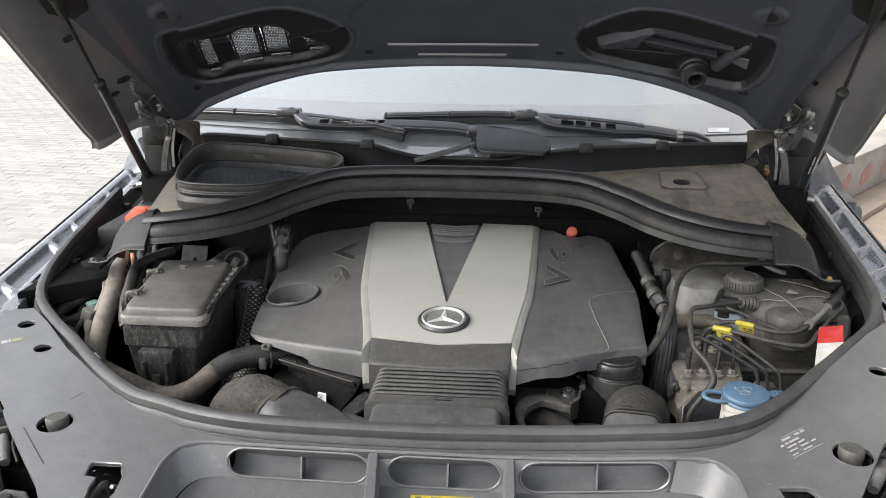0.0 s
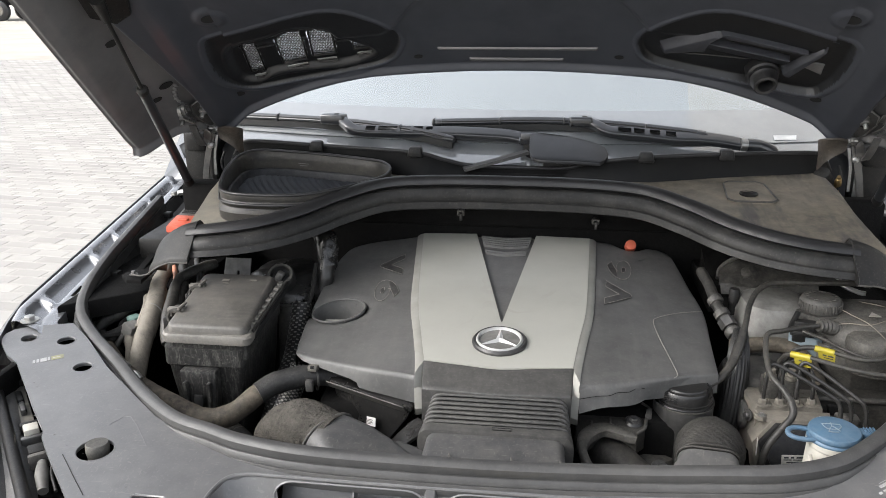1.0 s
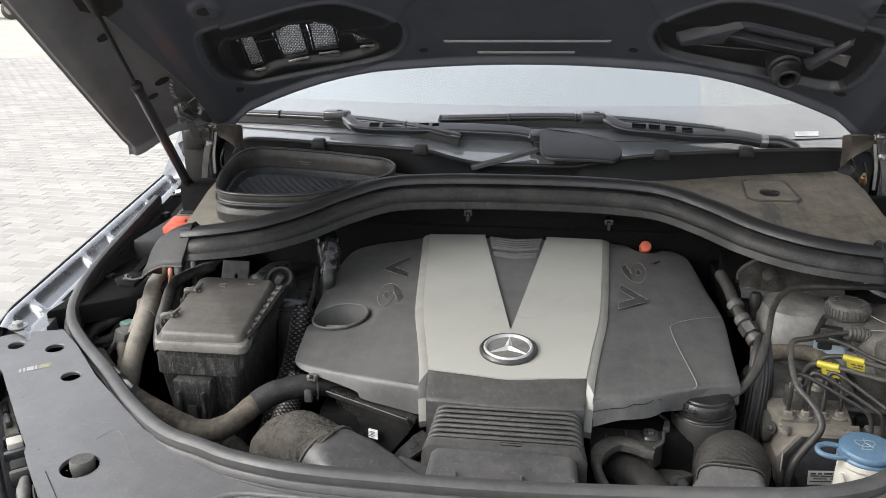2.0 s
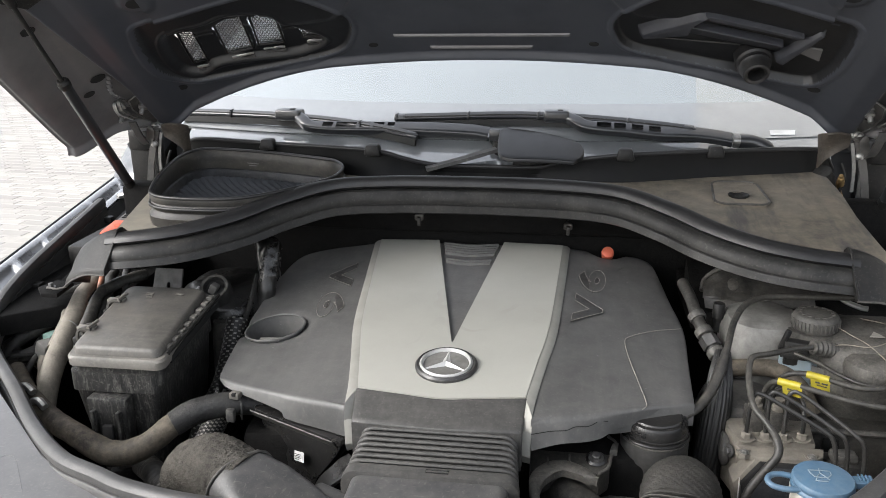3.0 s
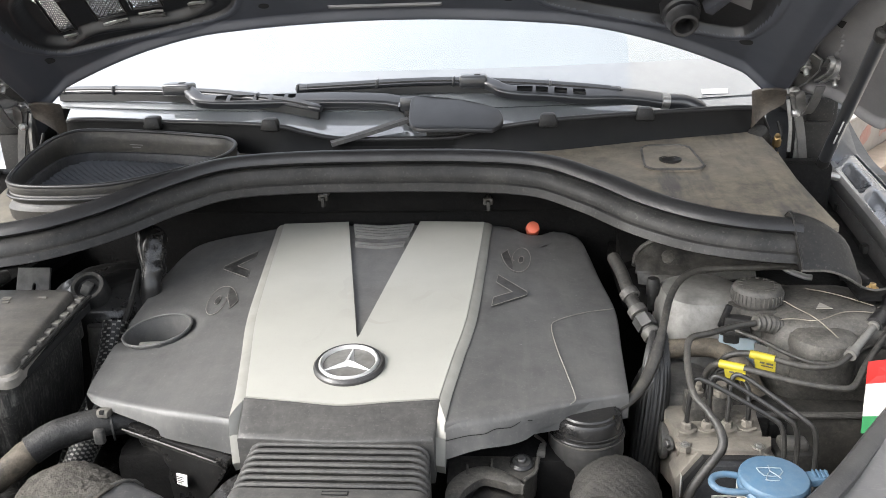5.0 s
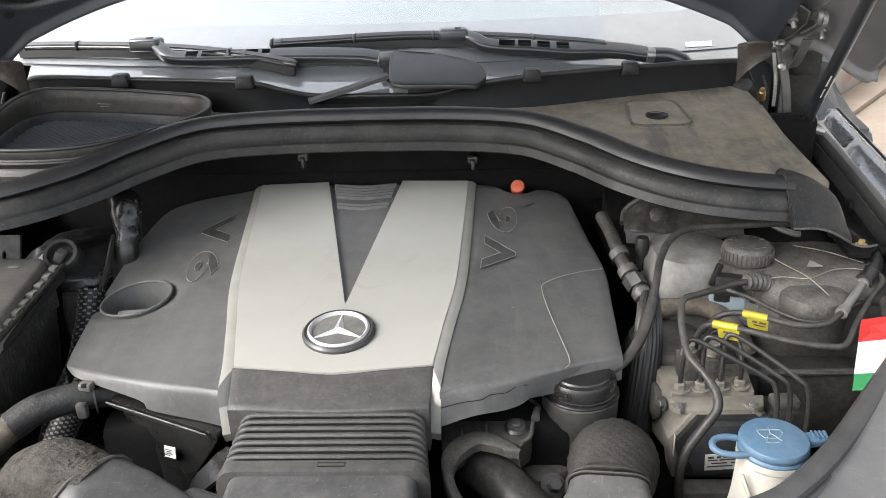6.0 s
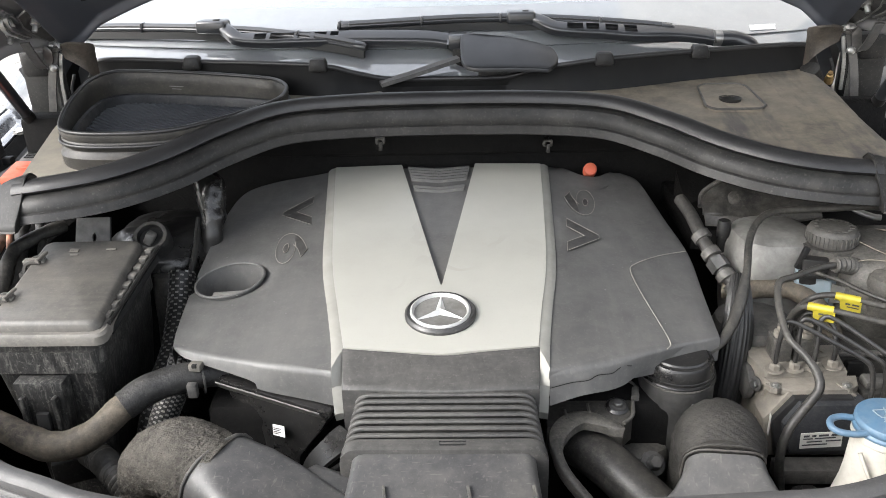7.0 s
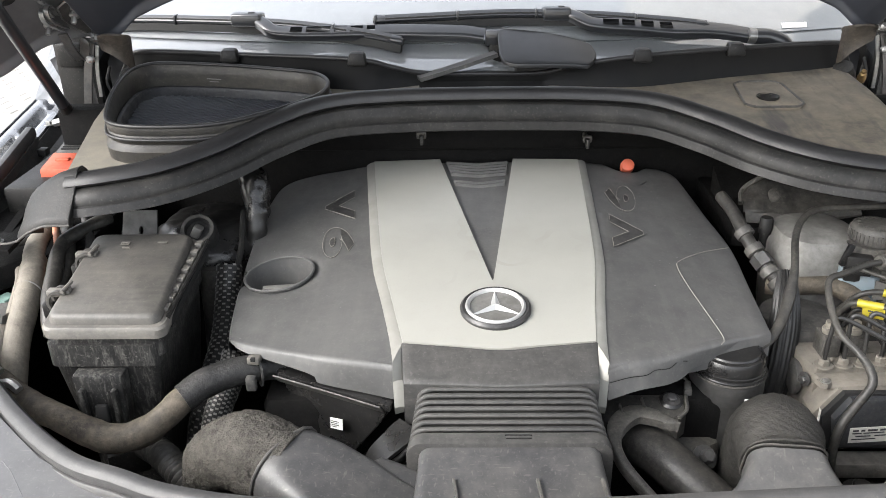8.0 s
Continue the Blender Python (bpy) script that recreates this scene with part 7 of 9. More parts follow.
# engraved lettering on both side panels, each letter drawn to its own size
for ang, sgn, marks in ((-84, -1, (("V", -0.206, 1.447), ("6", -0.196, 1.348))), (85, 1, (("V", 0.180, 1.363), ("6", 0.187, 1.458)))):
    for ch_, ox, oy in marks:
        seat = Matrix.Translation((ox, oy, side_z(ox, oy) + (0.0 if sgn < 0 else 0.0016))) @ Matrix.Rotation(math.atan(0.105), 4, 'X') @ Matrix.Rotation(sgn * 0.085, 4, 'Y') @ Matrix.Rotation(radians(ang), 4, 'Z')
        for lab_, mt, outl_ in (("lettering", "engrave", 0.0), ("lettering_outline", "fuserim", 0.00028)):
            bm = text_mesh(ch_, 0.05, Matrix.Identity(4), 0.0003, outl_, 0.0021)
            xs, ys = [v.co.x for v in bm.verts], [v.co.y for v in bm.verts]
            fit_ = Matrix.Diagonal(((0.088 if ch_ == "V" else 0.078) / (max(xs) - min(xs)), 0.042 / (max(ys) - min(ys)), 1, 1)) @ Matrix.Translation((-(max(xs) + min(xs)) / 2, -(max(ys) + min(ys)) / 2, 0.0003 if outl_ else 0))
            bm.transform(seat @ fit_)
            part(lab_, bm, mt, ec, "engraved letter of V6" if not outl_ else "")
ru = random.Random(11)
sc = bmesh.new()
crack = [(0.113, 1.0835), (0.135, 1.0905), (0.152, 1.093), (0.163, 1.1005), (0.178, 1.104), (0.19, 1.116), (0.20, 1.118)]
part("crack", tube([(x, y - 0.0022, side_z(x, y) - 0.010 - 0.10 * max(0, 0.17 - x)) for x, y in crack], 0.0005, 5, 4), "hole", ec, "thin dark crack in the plastic")
for k in range(28):
    x = ru.choice((ru.uniform(-0.29, -0.17), ru.uniform(0.16, 0.29)))
    y = ru.uniform(1.15, 1.50)
    p = Vector((x, y, side_z(x, y) + 0.0006))
    r = ru.uniform(0.0004, 0.0011)
    quad([p + Vector((r, 0, 0)), p + Vector((0, r, 0)), p - Vector((r * 1.5, 0, 0)), p - Vector((0, r, 0))], sc, 0.0002)
tagged(part("dust_fleck", sc, "scratch", ec), kind="stuff")
fc = thing("filler_cap", (0.212, 1.556, 1.15), "small red plastic cap behind the engine cover", "cap")
part("stem", lathe([(0, 0), (0.007, 0), (0.006, 0.085), (0, 0.085)], (0.214, 1.558, 1.15), 12), "black", fc)
part("head", lathe([(0, -0.008), (0.0095, -0.008), (0.0105, 0.0), (0.0095, 0.008), (0.006, 0.0095), (0, 0.0095)], (0.214, 1.556, 1.244), 18, (0, -0.75, 0.66)), "orange", fc)

# ---------------------------------------------------------------- bellows and airbox
bel = thing("air_bellows", (0.008, 1.0, 1.02), "ribbed black rubber bellows joining airbox and engine cover", "bellows")
own = bmesh.new()
a = [(-0.099, 1.119, 1.2062), (-0.045, 1.113, 1.2052), (0.005, 1.107, 1.2045), (0.05, 1.113, 1.2052), (0.104, 1.119, 1.2062)]
b = [(-0.094, 1.075, 1.186), (-0.04, 1.071, 1.188), (0.008, 1.070, 1.188), (0.055, 1.071, 1.188), (0.100, 1.075, 1.186)]
sheet(a, b, 20, 8, 0.05, 0.0, 0.002, own)
part("upper_lip", own, "bellows", bel)


def ring_at(y, w, top, h, r=0.016):
    return [Vector((0.0075 + p, y, top - h / 2 + q)) for p, q in rrect(w, h / 2, r)]


rings, y = [], 1.079
for i in range(8):
    t = 1.1875 - 0.0020 * i
    w = 0.090 + 0.0008 * i
    for dy, e in ((0.0018, -0.020), (0.0016, -0.0055), (0.0002, -0.0026), (0.0004, -0.0008), (0.0014, 0.0), (0.0040, 0.0), (0.0050, -0.0008), (0.0053, -0.0024), (0.0040, -0.0040), (0.0030, -0.0055), (0.0026, -0.020)):
        rings.append(ring_at(y - dy, w + e, t + e, 0.11 + 2 * e))
    y -= 0.0081
own = bmesh.new()
skin(own, rings)
part("folds", own, "bellows", bel, "evenly folded rubber ribs", deg=40)
own = bmesh.new()
skin(own, [ring_at(1.0145, 0.091, 1.169, 0.11), ring_at(1.0125, 0.0965, 1.1728, 0.116), ring_at(1.006, 0.0975, 1.1722, 0.118), ring_at(1.000, 0.0975, 1.170, 0.118), ring_at(0.998, 0.091, 1.165, 0.11)])
part("collar", own, "bellows", bel)
cm_ = part("collar_mark", box((0.004, 1.0045, 1.1706), (0.028, 1.0085, 1.1730), 0.001), "bellows", bel)
part("mark_outline", tube([(0.004, 1.0042, 1.1726), (0.028, 1.0042, 1.1726), (0.0285, 1.0088, 1.1728), (0.0035, 1.0088, 1.1728)], 0.0006, 6, 1, closed=True), "hole", cm_)
ab = thing("airbox", (0.0, 0.92, 0.86), "dusty grey plastic airbox in front of the bellows", "airbox")
own = bmesh.new()
skin(own, [ring_at(1.000, 0.086, 1.1665, 0.12, 0.012), ring_at(0.985, 0.086, 1.166, 0.13, 0.012), ring_at(0.90, 0.094, 1.140, 0.2, 0.012), ring_at(0.892, 0.094, 1.10, 0.24, 0.012)])
part("body", own, "duct", ab)
for x, w in ((-0.045, 0.003), (0.03, 0.003), (0.088, 0.003)):
    part("rib", sweep([(x, 0.962, 1.160), (x + 0.004, 0.935, 1.152), (x + 0.006, 0.90, 1.141)], [(-w / 2, -0.003), (w / 2, -0.003), (w / 3, 0.0025), (-w / 3, 0.0025)]), "grey_plastic", ab)

# snorkels and elbows on both sides
sl = thing("intake_snorkel", (-0.15, 0.95, 0.95), "grey plastic intake duct running down to the airbox", "air duct", "intake ducts")


def duct_ring(c, t, w, h, r):
    t = vec(t).normalized()
    s_ = t.cross(Vector((0, 0, 1))).normalized()
    u_ = s_.cross(t)
    return [vec(c) + s_ * a + u_ * b for a, b in rrect(w, h, r)]


DT = (0.8, -0.55, -0.16)
own = bmesh.new()
skin(own, [duct_ring((-0.206, 1.001, 1.138), DT, 0.0425, 0.0385, 0.033), duct_ring((-0.196, 0.994, 1.136), DT, 0.0430, 0.0390, 0.030), duct_ring((-0.178, 0.982, 1.132), DT, 0.0435, 0.0370, 0.018), duct_ring((-0.150, 0.965, 1.126), (0.82, -0.5, -0.25), 0.0440, 0.0330, 0.011),
           duct_ring((-0.120, 0.948, 1.118), (0.85, -0.45, -0.3), 0.0450, 0.0280, 0.009), duct_ring((-0.06, 0.925, 1.10), (0.9, -0.4, -0.3), 0.046, 0.026, 0.010), duct_ring((-0.02, 0.90, 1.08), (0.9, -0.4, -0.3), 0.045, 0.026, 0.010)])
part("duct", own, "duct", sl, deg=50)
own = bmesh.new()
skin(own, [duct_ring((-0.150, 0.985, 1.116), (0.85, -0.40, -0.2), 0.036, 0.020, 0.012), duct_ring((-0.138, 0.980, 1.120), (0.85, -0.40, -0.25), 0.046, 0.027, 0.016), duct_ring((-0.105, 0.965, 1.115), (0.87, -0.40, -0.3), 0.052, 0.027, 0.018), duct_ring((-0.065, 0.945, 1.104), (0.88, -0.4, -0.35), 0.055, 0.024, 0.016), duct_ring((-0.02, 0.92, 1.084), (0.9, -0.4, -0.35), 0.055, 0.022, 0.014)])
part("shoulder", own, "duct", sl, "rounded moulded shoulder", deg=50)
part("clamp_ring", tube(duct_ring((-0.207, 1.002, 1.138), DT, 0.0438, 0.0398, 0.034), 0.0017, 8, 1, closed=True), "grey_plastic", sl)
part("lug", box((-0.075, 0.918, 1.118), (-0.058, 0.934, 1.136), 0.003), "grey_plastic", sl)
fo = tube([(-0.296, 1.045, 1.03), (-0.293, 1.037, 1.085), (-0.282, 1.029, 1.128), (-0.246, 1.016, 1.148), (-0.204, 0.999, 1.138)], [0.025, 0.0265, 0.0315, 0.039, 0.0415], 150, 40)
fo.normal_update()
for v in fo.verts:
    n1 = noise.noise(v.co * 38) * 0.0012 + noise.noise(v.co * 170) * 0.0010 + (abs(noise.noise(v.co * 400)) - 0.25) * 0.0030
    v.co += v.normal * n1
fe_ = thing("foam_elbow", (-0.27, 1.03, 1.03), "thick grey fuzzy felt-covered air hose elbow", "air hose")
part("felt_sleeve", fo, "foam", fe_)
part("hose_end", tube([(-0.297, 1.047, 1.0), (-0.296, 1.045, 1.032)], 0.023, 24, 1), "rubber", fe_)
sr = thing("intake_snorkel", (0.22, 0.93, 0.95), "grey plastic intake duct narrowing towards the airbox", "air duct", "intake ducts")
own = bmesh.new()
FT = (-0.10, -0.93, -0.34)
skin(own, [duct_ring((0.2640, 0.998, 1.144), FT, 0.0350, 0.032, 0.018), duct_ring((0.2625, 0.988, 1.140), FT, 0.0365, 0.032, 0.016), duct_ring((0.2590, 0.970, 1.131), FT, 0.0470, 0.030, 0.014), duct_ring((0.253, 0.950, 1.120), FT, 0.0640, 0.028, 0.013),
           duct_ring((0.240, 0.925, 1.108), FT, 0.0850, 0.026, 0.012), duct_ring((0.228, 0.895, 1.094), FT, 0.1080, 0.024, 0.012), duct_ring((0.22, 0.87, 1.085), FT, 0.115, 0.024, 0.012)])
part("duct", own, "duct", sr, deg=50)
part("clamp_ring", tube(duct_ring((0.2642, 1.0005, 1.145), FT, 0.0358, 0.0327, 0.018), 0.0011, 6, 1, closed=True), "capgrey", sr, "pale worn edge of the duct")
ribs = thing("rubber_elbow", (0.28, 1.04, 1.02), "dusty black woven rubber air hose elbow", "air hose")
er = tube([(0.286, 1.096, 1.00), (0.286, 1.092, 1.075), (0.283, 1.074, 1.118), (0.275, 1.040, 1.139), (0.2645, 0.999, 1.142)], [0.041, 0.0425, 0.0435, 0.0425, 0.0365], 96, 24)
er.normal_update()
for k, v in enumerate(er.verts):
    v.co += v.normal * (0.0007 * math.sin(v.co.x * 620) * math.sin(v.co.y * 520 + v.co.z * 520) + noise.noise(v.co * 40) * 0.0010)
part("hose", er, "elbow", ribs, deg=60)
part("rolled_end", tube(duct_ring((0.2652, 1.006, 1.1455), FT, 0.0366, 0.0345, 0.026), 0.0016, 8, 1, closed=True), "elbow", ribs)

# oil filter, thermostat housing and hose
of = thing("oil_filter_housing", (0.262, 1.148, 0.95), "black capped oil filter housing under the engine cover", "oil filter")
OC = (0.259, 1.157, 1.150)
part("body", lathe([(0, -0.19), (0.037, -0.19), (0.0375, -0.03), (0.0405, -0.024), (0.0405, -0.001), (0.0, 0.0)], OC, 32), "dull_steel", of)
part("body_rim", lathe([(0.036, -0.003), (0.0412, -0.002), (0.0416, -0.0005), (0.0412, 0.0008), (0.036, 0.001)], OC, 40), "capgrey", of)
cap_ = part("cap", lathe([(0.0, 0.0), (0.0405, 0.001), (0.0412, 0.0025), (0.0405, 0.004), (0.0392, 0.0045), (0.0395, 0.006), (0.0392, 0.0075), (0.0385, 0.008), (0.0375, 0.019), (0.0355, 0.0225), (0.033, 0.0235), (0.0, 0.0235)], OC, 40), "gloss_black", of, "black screw cap with stepped rim")
part("cap_top", lathe([(0.0325, 0.022), (0.0325, 0.0245), (0.031, 0.0262), (0.026, 0.027), (0.012, 0.0274), (0, 0.0274)], OC, 36), "gloss_black", cap_, "smooth black cap top")
part("stamp", quad([(0.266, 1.1150, 1.130), (0.274, 1.1165, 1.130), (0.274, 1.1165, 1.136), (0.266, 1.1150, 1.136)]), "label", of)
th = thing("thermostat_housing", (0.17, 1.10, 0.98), "dusty cast housing with a bolt over a black coolant hose", "thermostat")
lip_ = resample(spline([(0.150, 1.006, 1.100), (0.124, 1.036, 1.120), (0.1195, 1.066, 1.129), (0.130, 1.089, 1.131), (0.148, 1.1025, 1.131), (0.169, 1.0970, 1.130), (0.191, 1.0845, 1.127)], 8), 50)
own, rings = bmesh.new(), []
for k, (p, (t, s_, u)) in enumerate(zip(lip_, axes(lip_, False, (0, 0, 1)))):
    f = k / 49
    w_ = 0.0050 + 0.0055 * math.sin(math.pi * min(1, max(0, (f - 0.35) / 0.62))) if f < 0.97 else 0.0015
    rings.append([p + s_ * a * w_ + u * b for a, b in ((-1, -0.010), (-1, 0.0), (-0.6, 0.0018), (0.6, 0.0012), (1, -0.001), (1, -0.010))])
skin(own, rings)
part("hose_lip", own, "tank_dark", th, "pale curved lip ending in a point", deg=50)
web_ = [(0.110, 1.135), (0.112, 1.090), (0.122, 1.086), (0.134, 1.099), (0.149, 1.1105), (0.168, 1.106), (0.192, 1.094), (0.203, 1.106), (0.207, 1.128), (0.2145, 1.150), (0.205, 1.165)]
part("web", slab(web_, lambda x, y: 1.128 + 0.10 * (y - 1.10), 0.03, 0.003), "grey_hose", th)
part("web_rim", tube([(x, y, 1.129 + 0.10 * (y - 1.10)) for x, y in web_[6:11]], 0.0022, 8, 4), "capgrey", th)
for x, y in ((0.1325, 1.102), (0.158, 1.113)):
    part("rib", box((x - 0.0012, y - 0.006, 1.124), (x + 0.0012, y + 0.010, 1.134), 0.0006), "capgrey", th)
part("bolt_boss", lathe([(0, -0.03), (0.0125, -0.03), (0.0125, 0.0), (0.010, 0.0025), (0, 0.0025)], (0.189, 1.119, 1.132), 18, (0, -0.2, 1)), "gloss_black", th)
part("bolt", bolt((0.189, 1.118, 1.1335), 0.0055, 0.005, (0, -0.2, 1)), "dull_steel", th)
part("lug", slab([(0.205, 1.128), (0.214, 1.130), (0.2165, 1.148), (0.209, 1.146)], 1.139, 0.016, 0.002), "grey_plastic", th)
part("cast_body", box((0.190, 1.100, 1.02), (0.240, 1.165, 1.082), 0.012, turn=Matrix.Rotation(0.5, 4, 'Z')), "tank_dark", th)
part("nut", bolt((0.226, 1.098, 1.072), 0.008, 0.012, (0.2, -0.6, 0.7)), "dull_steel", th)
single("coolant_hose", tube([(0.128, 1.150, 1.065), (0.146, 1.120, 1.084), (0.173, 1.086, 1.085), (0.203, 1.052, 1.074), (0.26, 0.995, 1.045)], [0.0235, 0.024, 0.0245, 0.0245, 0.0245], 28), "grey_hose", "smooth black coolant hose running down beside the airbox", "hose")
single("cross_pipe", tube([(0.10, 1.03, 1.035), (0.20, 1.018, 1.032), (0.34, 1.02, 1.03)], 0.008, 10), "grey_plastic", "thin black pipe running across below the hose", "pipe")

# resonator box with its paper label, between elbow and bellows
rb = thing("resonator_box", (-0.17, 1.11, 1.0), "angular black plastic resonator box with a small white label", "resonator")
own = bmesh.new()
skin(own, [[Vector(p) for p in ((-0.238, 1.150, 1.158), (-0.115, 1.100, 1.150), (-0.108, 1.13, 1.15), (-0.225, 1.18, 1.158))],
           [Vector(p) for p in ((-0.236, 1.140, 1.148), (-0.114, 1.090, 1.142), (-0.105, 1.13, 1.14), (-0.225, 1.185, 1.15))],
           [Vector(p) for p in ((-0.228, 1.136, 1.118), (-0.122, 1.088, 1.128), (-0.112, 1.13, 1.12), (-0.22, 1.18, 1.12))],
           [Vector(p) for p in ((-0.205, 1.126, 1.085), (-0.152, 1.096, 1.085), (-0.14, 1.13, 1.085), (-0.19, 1.165, 1.085))],
           [Vector(p) for p in ((-0.20, 1.125, 1.0), (-0.155, 1.10, 1.0), (-0.14, 1.13, 1.0), (-0.19, 1.16, 1.0))]])
bmesh.ops.bevel(own, geom=own.edges[:], offset=0.003, segments=2, profile=0.5, affect='EDGES')
part("body", own, "gloss_black", rb)
part("top_flange", tube([(-0.24, 1.143, 1.151), (-0.18, 1.116, 1.146), (-0.114, 1.089, 1.144)], 0.0032, 8), "black", rb)
part("ledge", slab([(-0.247, 1.150), (-0.236, 1.128), (-0.112, 1.078), (-0.106, 1.10)], lambda x, y: 1.163 - 0.06 * (x + 0.24), 0.007, 0.002), "gloss_black", rb, "glossy worn ledge")
part("worn_strip", sweep([(-0.240, 1.1285, 1.1570), (-0.18, 1.1045, 1.1535), (-0.120, 1.0800, 1.1500)], [(-0.0075, -0.001), (-0.0075, 0.0006), (0.0075, 0.0006), (0.0075, -0.001)], sub=3, up=(0.3, 0.75, 0.6)), "capgrey", rb, "pale rubbed strip along the ledge")
lb = [Vector((-0.178, 1.109, 1.121)), Vector((-0.164, 1.1025, 1.1225)), Vector((-0.164, 1.100, 1.110)), Vector((-0.178, 1.1065, 1.109))]
off = Vector((-0.42, -0.9, 0.1)) * 0.004
lab = part("label", quad([p + off for p in lb]), "label", rb, "small white paper label")
part("print", bars(lb[0] + off * 1.3, (0.9, -0.43, 0.1), (0, -0.2, -1), [(0.0025, 0.0033, [(0.002, 0.012)]), (0.0045, 0.0052, [(0.002, 0.010)]), (0.0065, 0.0072, [(0.002, 0.012)]), (0.0085, 0.0092, [(0.002, 0.009)])], thick=0.0004), "tank_dark", lab)
single("vacuum_pipe", tube([(-0.17, 1.06, 1.085), (-0.12, 1.058, 1.09), (-0.092, 1.07, 1.105), (-0.088, 1.075, 1.13)], 0.0055, 10), "black", "thin black vacuum pipe beside the bellows", "pipe")
cv_ = thing("shutoff_valve", (-0.10, 1.03, 1.0), "small black valve with a pale round button", "valve")
part("body", box((-0.13, 1.02, 1.0), (-0.085, 1.06, 1.10), 0.008), "gloss_black", cv_)
part("shield", sweep([(-0.135, 1.035, 1.09), (-0.125, 1.04, 1.118), (-0.105, 1.05, 1.135), (-0.09, 1.065, 1.14)], [(-0.016, -0.002), (0.016, -0.002), (0.016, 0.002), (-0.016, 0.002)]), "gloss_black", cv_)
part("button", lathe([(0, 0), (0.008, 0), (0.008, 0.004), (0.006, 0.006), (0, 0.006)], (-0.122, 1.018, 1.07), 16, (-0.2, -0.8, 0.5)), "label", cv_)

# ---------------------------------------------------------------- far side of the bay: fuse box and hoses
fb = thing("fuse_box", (-0.42, 1.21, 0.95), "black plastic fuse box with a dusty grey moulded lid", "fuse box")


def lid_z(y):
    return 1.236 + 0.105 * (y - 1.12)


def lid_ring(dx, dz, y0=1.122, y1=1.304, r=0.012):
    cx, cy = -0.4215, (y0 + y1) / 2
    return [Vector((cx + a - 0.006 * (b / 0.09), cy + b, lid_z(cy + b) + dz)) for a, b in rrect(0.0645 + dx, (y1 - y0) / 2 + dx, r)]


own = bmesh.new()
skin(own, [lid_ring(-0.004, -0.05), lid_ring(-0.003, -0.02)], cap=True)
part("neck", own, "fusebody", fb)
own = bmesh.new()
skin(own, [lid_ring(-0.001, -0.026), lid_ring(0.002, -0.024), lid_ring(0.0025, -0.014), lid_ring(0.0005, -0.011)])
part("rim", own, "lidrim", fb, "paler rim of the lid")
own = bmesh.new()
skin(own, [lid_ring(-0.004, -0.013), lid_ring(-0.0045, -0.004), lid_ring(-0.0065, -0.001), lid_ring(-0.010, 0.0005)])
lid = part("lid", own, "fusebox", fb)
own = bmesh.new()
body_rings = []
for f, z in ((0.0, 1.212), (0.0, 1.186), (0.003, 1.185), (0.007, 1.14), (0.016, 1.06), (0.02, 0.95)):
    body_rings.append([Vector((-0.4215 + a, 1.209 + b, z + (0.1 * b if z > 1.18 else 0))) for a, b in rrect(0.060 - f, 0.088 - f, 0.010)])
skin(own, body_rings[::-1])
part("body", own, "fusebody", fb)
tab = part("front_tab", box((-0.453, 1.106, 1.108), (-0.398, 1.128, 1.175), 0.004, taper=(0.9, 1.0)), "fusebody", fb)
part("tab_slot", box((-0.432, 1.0995, 1.108), (-0.418, 1.106, 1.140), 0.002), "hole", tab)
for x in (-0.443, -0.408):
    part("tab_rib", box((x - 0.003, 1.0985, 1.108), (x + 0.003, 1.108, 1.160), 0.002), "fusebody", tab)
for k in range(8):
    y = 1.150 + 0.019 * k
    part("hinge_lug", box((-0.3625, y, lid_z(y) - 0.016), (-0.3530, y + 0.012, lid_z(y) - 0.0065), 0.0015, taper=(0.6, 0.9)), "lidrim", lid)
part("hinge_channel", box((-0.3605, 1.145, lid_z(1.145) - 0.020), (-0.3505, 1.298, lid_z(1.145) - 0.010), 0.001, turn=Matrix.Rotation(0.105, 4, 'X')), "hole", lid)
part("hinge_rod", tube([(-0.3505, 1.140, lid_z(1.140) - 0.011), (-0.3500, 1.30, lid_z(1.30) - 0.011)], 0.0026, 8, 1), "black", lid)
for y in (1.165, 1.243):
    z = lid_z(y)
    cl = part("clip", box((-0.492, y + 0.002, z - 0.004), (-0.466, y + 0.012, z + 0.004), 0.0015), "lidrim", lid, "moulded clip with an arched hook")
    for dy in (0.0, 0.012):
        part("clip_ear", sweep([(-0.488, y + dy, z - 0.018), (-0.4905, y + dy, z - 0.010), (-0.4885, y + dy, z - 0.002), (-0.483, y + dy, z + 0.0028), (-0.477, y + dy, z + 0.004), (-0.469, y + dy, z + 0.0025)], [(-0.0015, -0.002), (0.0015, -0.002), (0.0015, 0.002), (-0.0015, 0.002)], up=(0, 1, 0)), "capgrey", cl)
    part("clip_bar", tube([(-0.471, y - 0.004, z + 0.006), (-0.469, y + 0.018, z + 0.0075)], 0.0022, 8, 1), "lidrim", cl)
    part("clip_jaw", box((-0.500, y + 0.001, z - 0.030), (-0.489, y + 0.012, z - 0.012), 0.002), "black", cl)
for rows_p, at_x in (([(0.0, 0.003, [(0.0, 0.011)]), (0.004, 0.007, [(0.0, 0.011)])], -0.446), ([(0.012, 0.015, [(0.0, 0.009)])], -0.441), ([(0.0, 0.0035, [(0.0, 0.012)])], -0.402)):
    for lo_, hi_, spans in rows_p:
        for a_, b_ in spans:
            part("moulded_mark", bars((at_x, 1.276, lid_z(1.276) + 0.0012), (1, -0.1, 0), (0, -1, -0.1), [(lo_, hi_, [(a_, b_)])]), "lidrim", lid)

